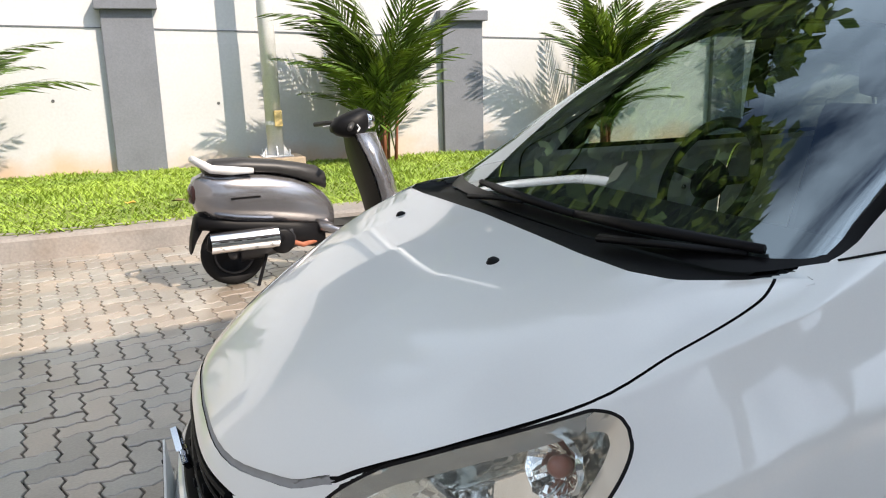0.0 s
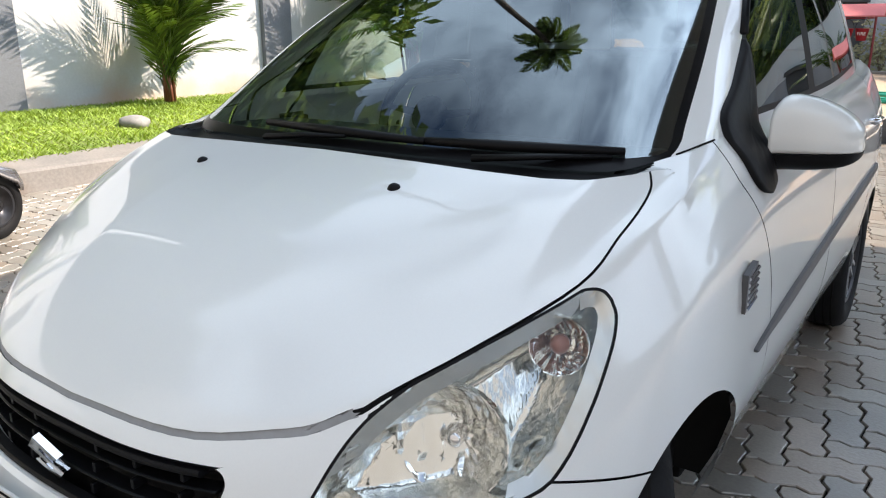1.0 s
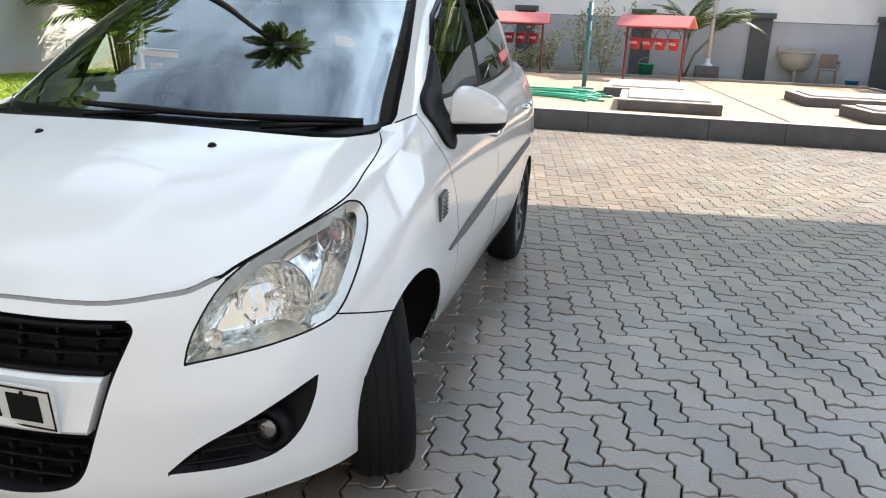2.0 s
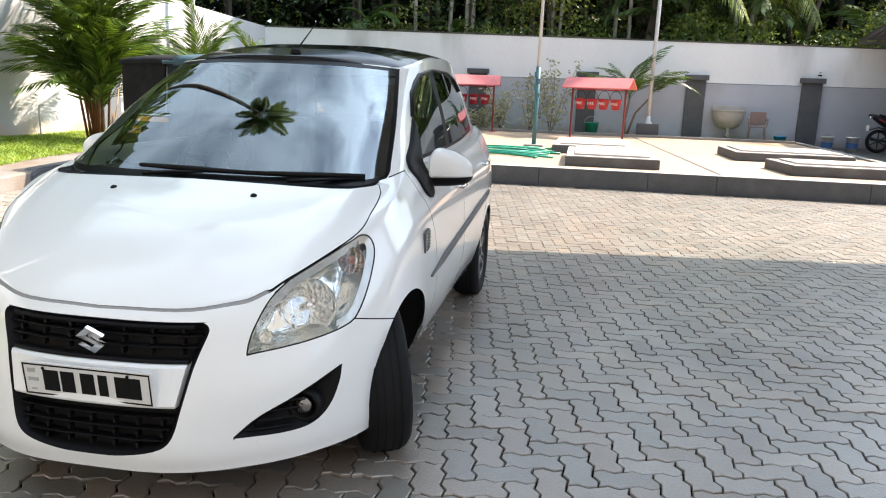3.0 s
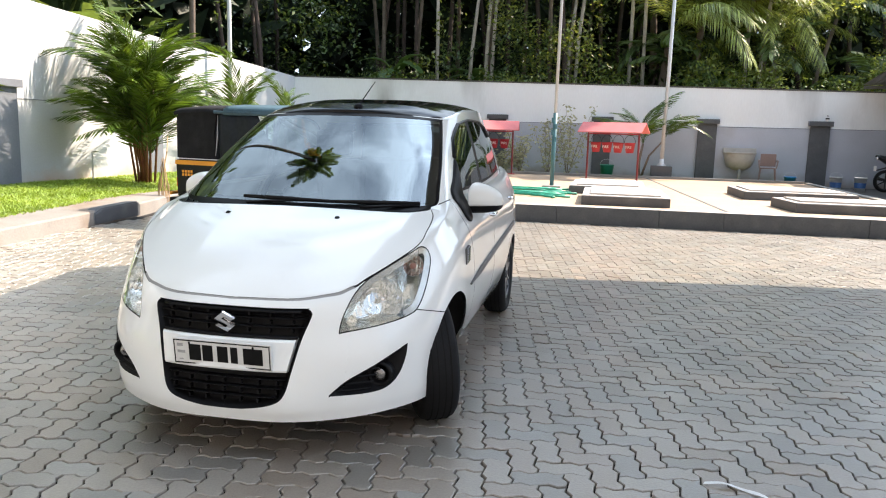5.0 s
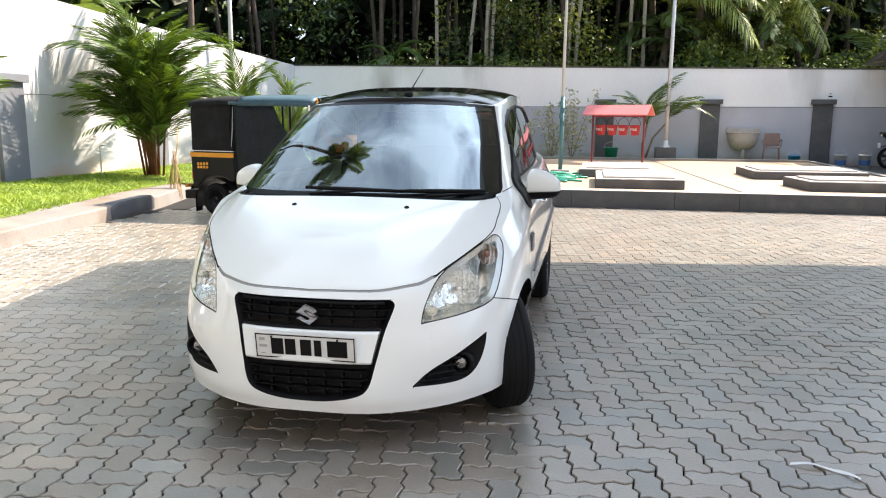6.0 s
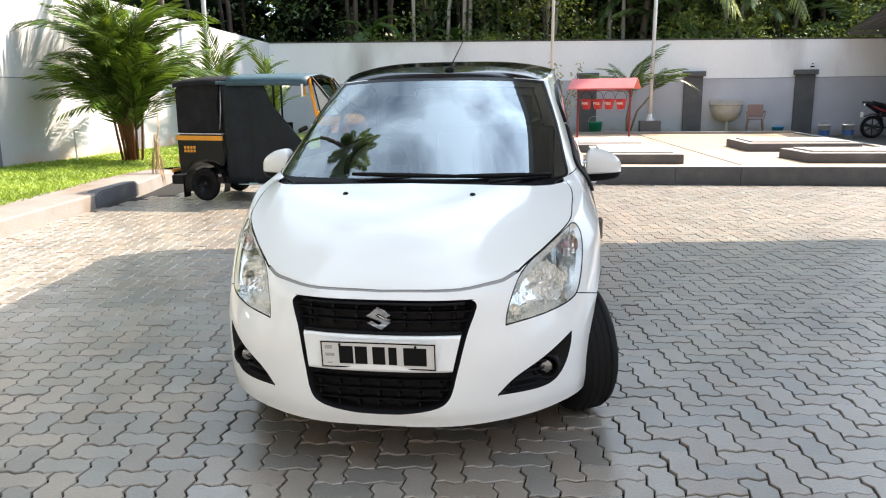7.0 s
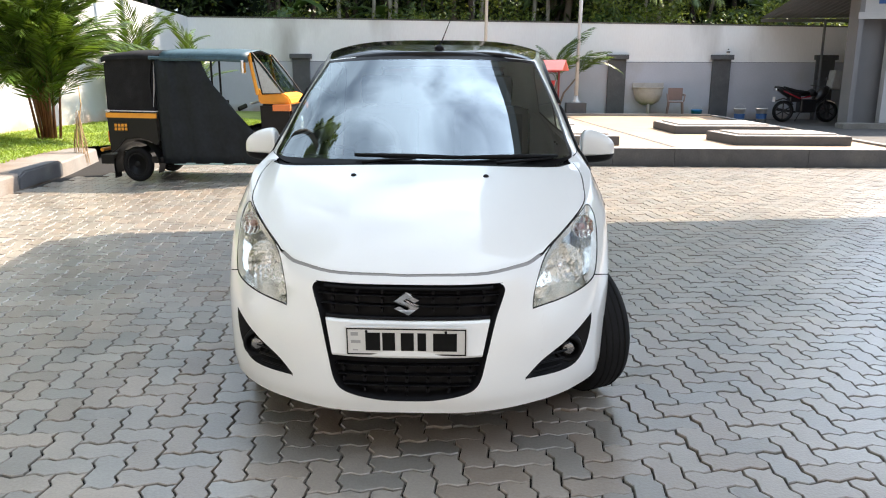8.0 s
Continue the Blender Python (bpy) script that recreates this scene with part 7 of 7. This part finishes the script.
loft("engine", [(.04, .08, .15, .30), (.2, .13, .17, .40), (.38, .13, .20, .42), (.52, .09, .24, .40)], M_ALLOY, sc, "dull alloy engine casing")
bm = bmesh.new()
lathe(bm, [(.07, .0), (.085, .01), (.085, .035), (.03, .04)], "y", 24, Matrix.Translation((.30, -.175, .29)))
part("fan_cover", bm, M_TRIM, sc, smooth=True)
loft("floorboard", [(.58, .13, .30, .40), (.72, .16, .27, .345), (.95, .17, .27, .345), (1.02, .14, .28, .42)], M_SILVER, sc, "silver footboard side panels")
part("foot_mat", bbox((.62, -.13, .345), (1.0, .13, .353), .003), M_SEATBLK, sc)
bm = bmesh.new()
rows = []
for x, z, w in ((1.06, .30, .15), (1.05, .48, .21), (1.0, .66, .225), (.945, .82, .20), (.90, .97, .13)):
    rows.append([bm.verts.new(p) for p in ((x - .02, -w, z), (x + .07, -w * .88, z), (x + .145, -w * .5, z), (x + .17, 0, z), (x + .145, w * .5, z), (x + .07, w * .88, z), (x - .02, w, z), (x - .03, w * .6, z), (x - .035, 0, z), (x - .03, -w * .6, z))])
for a, b in zip(rows, rows[1:]):
    for k in range(10):
        bm.faces.new((a[k], a[(k + 1) % 10], b[(k + 1) % 10], b[k]))
bm.faces.new(rows[0])
bm.faces.new(rows[-1])
bmesh.ops.recalc_face_normals(bm, faces=bm.faces)
part("leg_shield", bm, M_SILVER, sc, "silver front shield", smooth=True)
bm = bmesh.new()
rows = []
for x, z, w in ((1.005, .34, .145), (.985, .50, .198), (.937, .66, .213), (.885, .82, .188), (.845, .95, .12)):
    rows.append([bm.verts.new((x + .022 * abs(f) ** 2, f * w, z)) for f in (-1, -.5, 0, .5, 1)])
for a, b in zip(rows, rows[1:]):
    for k in range(4):
        bm.faces.new((a[k], b[k], b[k + 1], a[k + 1]))
part("inner_panel", bm, M_TRIM, sc, "black inside of the shield", smooth=True)
loft("front_mudguard", [(1.06, .05, .34, .44), (1.16, .065, .40, .475), (1.30, .065, .40, .475), (1.42, .05, .33, .43), (1.46, .03, .28, .36)], M_SILVER, sc, "silver front mudguard")
loft("handlebar_cover", [(.74, .04, .98, 1.03), (.79, .10, .95, 1.08), (.88, .125, .93, 1.115), (.96, .10, .96, 1.14), (1.02, .06, 1.0, 1.12), (1.05, .03, 1.03, 1.09)], M_TRIM, sc, "dark handlebar cover with the headlamp")
loft("headlamp", [(.985, .09, .985, 1.12), (1.045, .06, 1.0, 1.09)], M_CHROME, sc, "chromed headlamp")
for s in (-1, 1):
    part("grip", tubes([(.86, s * .10, 1.04), (.80, s * .24, 1.035), (.74, s * .36, 1.02)], [.016, .018, .017], 10), M_SEATBLK, sc, smooth=True)
    part("brake_lever", tubes([(.88, s * .14, 1.03), (.85, s * .26, 1.015), (.80, s * .35, 1.0)], .006, 6), M_STEEL, sc)
part("name_script", bbox((-.02, -.179, .60), (.17, -.1765, .612), 0, Matrix.Rotation(0, 4, "Y")), M_TRIM, sc, "small dark unreadable name script")
part("centre_stand", tubes([(.2, -.10, .20), (.12, -.14, .0)], .012, 6), M_TRIM, sc)
part("fork_leg", tubes([(1.05, -.07, .46), (1.24, -.075, .215)], .022, 8), M_TRIM, sc)

# ---- three-wheeled auto rickshaw ----
M_AUTOBLK = mat("black_auto_paint", (0.008, 0.008, 0.009), 0.4, vary=0.15, scale=6, bump=0.05, spec=0.25)
M_CANVAS = mat("black_canvas_hood", (0.010, 0.010, 0.012), 0.75, vary=0.3, scale=7, fine=60, bump=0.5, stain=(0.02, 0.02, 0.022), spec=0.2)
M_BLUECOVER = mat("dark_blue_cover", (0.035, 0.075, 0.10), 0.5, vary=0.3, scale=5, fine=30, bump=0.4)
M_AUTOYEL = mat("auto_yellow", (0.72, 0.30, 0.02), 0.4, vary=0.08, scale=8, bump=0)
M_SEATED = mat("grey_curtain", (0.010, 0.014, 0.019), 0.6, vary=0.35, scale=4, fine=20, bump=0.5, spec=0.25)
AU = Matrix.Translation((-4.18, 6.72, 0.0)) @ Matrix.Diagonal((.90, 1, 1.035, 1))
au = thing("auto_rickshaw", AU, "black and yellow auto rickshaw with side curtain parked by the lawn", "auto rickshaw")
# local x forward, y across (0 at the near wheel), z up
for y in (0.0, 1.12):
    wh = small_wheel(au, Matrix.Translation((0, y, .225)), .225, .11, M_AUTOBLK)
small_wheel(au, Matrix.Translation((1.98, .56, .225)), .225, .11, M_AUTOBLK)


def side_slab(name, outline, y0, y1, material, parent, label="", bevel=0.015):
    bm = bmesh.new()
    prism(bm, outline, y1 - y0, Matrix(((1, 0, 0, 0), (0, 0, 1, y0), (0, 1, 0, 0), (0, 0, 0, 1))))
    bmesh.ops.recalc_face_normals(bm, faces=bm.faces)
    if bevel:
        bmesh.ops.bevel(bm, geom=list(bm.edges), offset=bevel, segments=2, affect="EDGES")
    return part(name, bm, material, parent, label)


side_slab("rear_body", [(-.38, .36), (-.40, .88), (.34, .88), (.36, .52), (.30, .46), (.22, .52), (.05, .56), (-.15, .54), (-.27, .42)], -.04, 1.16, M_AUTOBLK, au, "black rear body")
side_slab("stripe", [(-.405, .815), (-.405, .875), (.335, .865), (.335, .805)], -.046, 1.166, M_AUTOYEL, au, "yellow stripe round the rear", 0)
side_slab("thin_stripe", [(-.408, .895), (-.408, .905), (.335, .895), (.335, .885)], -.05, 1.17, M_LETTER, au, "", 0)
side_slab("hood_rear", [(-.40, .88), (-.395, 1.50), (-.30, 1.58), (.36, 1.60), (.30, 1.25), (.33, .88)], -.02, 1.14, M_CANVAS, au, "black canvas hood over the rear", 0.03)
bm = bmesh.new()
rows = []
for k in range(19):
    x = -.40 + 2.12 * k / 18
    z = 1.60 + .035 * math.sin(min(1, k / 3) * 1.57) - .004 * max(0, k - 13)
    zs = z - .06 + .006 * math.sin(k * 1.9)
    rows.append([bm.verts.new(p) for p in ((x, -.05, zs - .05), (x, -.055, zs), (x, .06, z - .02), (x, .56, z + .02), (x, 1.06, z - .02), (x, 1.175, zs), (x, 1.17, zs - .05))])
for a, b in zip(rows, rows[1:]):
    for k in range(6):
        bm.faces.new((a[k], a[k + 1], b[k + 1], b[k]))
part("roof", bm, M_CANVAS, au, "sagging black canvas roof", smooth=True)
bm = bmesh.new()
rows = []
for k in range(13):
    x = .46 + 1.26 * k / 12
    z = 1.641 - .004 * max(0, k - 8)
    rows.append([bm.verts.new(p) for p in ((x, -.066, z - .135), (x, -.064, z - .055), (x, .055, z - .012), (x, .56, z + .028), (x, 1.065, z - .012), (x, 1.185, z - .055), (x, 1.18, z - .11))])
for a, b in zip(rows, rows[1:]):
    for k in range(6):
        bm.faces.new((a[k], a[k + 1], b[k + 1], b[k]))
part("roof_cover", bm, M_BLUECOVER, au, "dark teal sheet over the front of the roof", smooth=True).modifiers.new("thickness", "SOLIDIFY").thickness = 0.004
part("roof_edge", tubes([(.30, -.06, 1.545), (1.70, -.06, 1.525)], .022, 8), M_BLUECOVER, au, "dark blue roof edge")
# side curtain: a creased sheet from the roof to the sill, cut away towards the front
bm = bmesh.new()
rows = []
for k in range(25):
    f = k / 24
    rows.append([])
    for j in range(13):
        g = j / 12
        z = 1.54 - 1.30 * g
        x0, x1 = .34 + .05 * g, float(np.interp(z, (.24, .70, .85, 1.16, 1.3, 1.54), (1.90, 1.72, 1.54, 1.26, 1.13, 1.02)))
        x = x0 + (min(x1, 1.88) - x0) * f
        rows[-1].append(bm.verts.new((x, -.045 + .016 * math.sin(x * 17 + z * 2) + .01 * math.sin(x * 41), z)))
for a, b in zip(rows, rows[1:]):
    for j in range(12):
        bm.faces.new((a[j], b[j], b[j + 1], a[j + 1]))
cur = part("side_curtain", bm, M_SEATED, au, "dark grey-blue plastic side curtain", smooth=True)
cur.modifiers.new("thickness", "SOLIDIFY").thickness = 0.004
part("curtain_edge", tubes([(.36, -.055, 1.50), (.345, -.05, 1.2), (.31, -.05, .95)], [.006, .022, .008], 6, flat=0.3), mat("pale_curtain_edge", (0.45, 0.45, 0.45), 0.6, vary=0.2, bump=0), au, "pale creased curtain edge")
part("far_side", bbox((.30, 1.12, .30), (1.0, 1.14, 1.0), .005), M_AUTOBLK, au)
part("sill", bbox((.2, -.03, .24), (1.9, 1.15, .32), .01), M_AUTOBLK, au)
part("sill_trim", bbox((.55, -.05, .225), (1.75, -.03, .25), .004), mat("pale_blue_sill", (0.35, 0.5, 0.52), 0.5, vary=0.2, bump=0), au, "pale blue sill strip")
bm = bmesh.new()
rows = []
for k in range(13):
    a = radians(-20 + 220 * k / 12)
    rows.append([bm.verts.new((.30 * math.cos(a) * (1.15 if a < 1.2 else 1), y, .225 + .30 * math.sin(a))) for y in (-.085, -.075, .12)])
for a, b in zip(rows, rows[1:]):
    for k in range(2):
        bm.faces.new((a[k], b[k], b[k + 1], a[k + 1]))
mg = part("mudguard", bm, M_AUTOBLK, au, "black mudguard", smooth=True)
part("mud_flap", bbox((-.335, -.07, .05), (-.325, .12, .30), .004), M_RUBBER, au)
part("rear_bumper", tubes([(-.56, .05, .40), (-.56, 1.08, .40)], .025, 8), M_AUTOYEL, au)
part("rear_carrier", bbox((-.58, .04, .22), (-.39, .5, .34), .01), M_AUTOBLK, au)
for y in (.06, 1.06):
    part("tail_lamp", bbox((-.425, y - .05, .50), (-.40, y + .05, .64), .01), mat("orange_lens", (0.6, 0.12, 0.03), 0.25, vary=0.1, bump=0), au, "orange tail lamp")
np_ = part("number_plate", bbox((-.30, -.05, .64), (-.09, -.042, .75), .003), M_AUTOBLK, au, "small black plate with yellow marks")
for j in range(2):
    for k in range(4):
        part("plate_character", bbox((-.285 + .05 * k, -.054, .655 + .047 * j), (-.25 + .05 * k, -.0505, .69 + .047 * j)), M_AUTOYEL, np_)
# front cowl with its screen
side_slab("front_cowl", [(1.82, .30), (1.80, 1.0), (2.26, .98), (2.30, .70), (2.26, .36), (2.0, .28)], .10, 1.02, M_AUTOBLK, au, "black front cowl", 0.04)
side_slab("front_band", [(1.80, .99), (1.785, 1.19), (1.86, 1.12), (2.16, 1.12), (2.25, 1.07), (2.28, .98)], .08, 1.04, M_AUTOYEL, au, "yellow band under the screen", 0.02)
for y in (.06, 1.06):
    part("screen_pillar", tubes([(1.70, y, 1.60), (1.74, y, 1.38), (1.80, y, 1.10)], .026, 8), M_AUTOYEL, au, "yellow screen pillar")
    part("screen_frame", tubes([(1.74, y, 1.61), (1.92, y, 1.42), (2.18, y, 1.12), (1.87, y, 1.11), (1.76, y, 1.55)], .013, 8), M_TRIM, au)
bm = bmesh.new()
v = [bm.verts.new(p) for p in ((1.72, .07, 1.60), (2.13, .07, 1.10), (2.13, 1.05, 1.10), (1.72, 1.05, 1.60))]
bm.faces.new(v)
part("screen", bm, M_SIDEGLASS, au, "slanted windscreen").modifiers.new("thickness", "SOLIDIFY").thickness = 0.004
bm = bmesh.new()
v = [bm.verts.new(p) for p in ((1.76, .055, 1.56), (1.87, .055, 1.12), (2.15, .055, 1.12))]
bm.faces.new(v)
# opaque pane whose pale colour stands for the mirrored sky
part("quarter_pane", bm, mat("painted_reflection_pane", (0.42, 0.44, 0.45), 0.15, vary=0.2, scale=4, bump=0), au, "quarter pane with its pale reflection put into the colour").modifiers.new("thickness", "SOLIDIFY").thickness = 0.004
for y in (.04, 1.08):
    part("side_lamp", bbox((2.02, y - .03, .90), (2.28, y + .03, .98), .01), mat("amber_lens", (0.7, 0.2, 0.05), 0.3, vary=0.1, bump=0), au, "amber side lamp")
bm = bmesh.new()
lathe(bm, [(.02, -.06), (.08, -.02), (.085, .02), (.02, .035)], "x", 20, Matrix.Translation((2.30, .56, .74)))
part("headlamp", bm, M_CHROME, au, smooth=True)
part("handlebar", tubes([(1.62, .26, .98), (1.66, .56, 1.0), (1.62, .86, .98)], .014, 8), M_STEEL, au)
part("hand_grip", tubes([(1.50, .1, .92), (1.58, .2, .96)], .03, 8), M_TRIM, au)
for x in (1.17, 1.29):
    part("upright", tubes([(x, .0, .35), (x, -.01, 1.55)], .016, 8), M_TRIM, au)
part("rear_view_mirror", bbox((1.64, -.14, 1.36), (1.68, -.03, 1.52), .012), M_CHROME, au)
part("passenger_seat", bbox((.35, .08, .45), (.8, 1.05, .62), .03), M_SEAT, au)
part("seat_back", bbox((.28, .08, .62), (.36, 1.05, 1.15), .02), M_SEAT, au)
part("driver_seat", bbox((1.1, .3, .5), (1.4, .85, .64), .03), M_SEAT, au)


# ---- interlocking pavers of the yard, laid in herringbone ----
W = 0.1125
PAVE = Matrix.Rotation(radians(8.5), 4, "Z")


def lattice_edge(p, q):
    """The wavy joint from one lattice point to the next."""
    along = (q[0] - p[0], q[1] - p[1])
    sgn = 1 if along[0] + along[1] > 0 else -1
    a = 0.085 * sgn
    off = (0, 1) if along[0] else (1, 0)
    out = [p]
    for f, d in ((0.34, a), (0.66, -a)):
        out.append((p[0] + along[0] * f + off[0] * d, p[1] + along[1] * f + off[1] * d))
    return out


def paver_outline(cells):
    w, h = cells
    path = [(i, 0) for i in range(w)] + [(w, j) for j in range(h)] + [(i, h) for i in range(w, 0, -1)] + [(0, j) for j in range(h, 0, -1)]
    pts = []
    for a, b in zip(path, path[1:] + path[:1]):
        pts += lattice_edge(a, b)
    return np.array(pts, float) * W


def paver_mesh(cells):
    o = paver_outline(cells)
    n = len(o)
    t = np.roll(o, -1, 0) - np.roll(o, 1, 0)
    nrm = np.stack([-t[:, 1], t[:, 0]], 1) / np.linalg.norm(t, axis=1)[:, None]
    a, b = o + nrm * 0.0042, o + nrm * 0.0072
    vs = [(x, y, -0.024) for x, y in a] + [(x, y, -0.0035) for x, y in a] + [(x, y, 0.0) for x, y in b]
    fs = [tuple(2 * n + k for k in range(n))]
    for k in range(n):
        j = (k + 1) % n
        fs += [(k, j, n + j, n + k), (n + k, n + j, 2 * n + j, 2 * n + k)]
    return np.array(vs), fs


SHAPES = [paver_mesh((2, 1)), paver_mesh((1, 2))]
MESHES = []
for vs, fs in SHAPES:
    me = bpy.data.meshes.new("paver")
    me.from_pydata([tuple(v) for v in vs], [], fs)
    me.materials.append(M_PAVER)
    MESHES.append(me)
paving = tagged(new("paving"), "interlocking wavy grey concrete pavers in herringbone", "paving", kind="structure")
rng = np.random.default_rng(9)
rest_v, rest_f, count = [], [], 0
R = np.array(PAVE.to_3x3())
single = 0
spots = []
for i in range(-110, 150):
    for j in range(-130, 110):
        c = (i - j) % 4
        if c not in (0, 3):
            continue
        p = R @ np.array((i * W, j * W, 0))
        if not (-5.32 < p[0] < 13.0 and -8.9 < p[1] < PY - 0.10):
            continue
        if p[1] > 7.0 and p[0] < -5.0:
            continue
        spots.append((abs(p[0] - 1.15) * 0.8 + abs(p[1] + 0.6), i, j, 0 if c == 0 else 1, p))
spots.sort(key=lambda s: s[0])
for rank, (_, i, j, kind, p) in enumerate(spots):
    dz, tx, ty = rng.normal(0, 0.0012), rng.normal(0, 0.010), rng.normal(0, 0.010)
    if rank < 300:
        ob = new("paver", MESHES[kind])
        ob.parent = paving
        ob.matrix_basis = Matrix.Translation((p[0], p[1], dz)) @ PAVE @ Matrix.Rotation(tx, 4, "X") @ Matrix.Rotation(ty, 4, "Y")
    else:
        vs, fs = SHAPES[kind]
        vv = vs.copy()
        vv[:, 2] += dz + tx * (vv[:, 1] - W) - ty * (vv[:, 0] - W)
        rest_v.append(vv @ R.T + p)
        rest_f += [tuple(q + count for q in f) for f in fs]
        count += len(vv)
rest = raw("further_pavers", np.concatenate(rest_v), rest_f, M_PAVER, paving)
tagged(rest, kind="stuff")
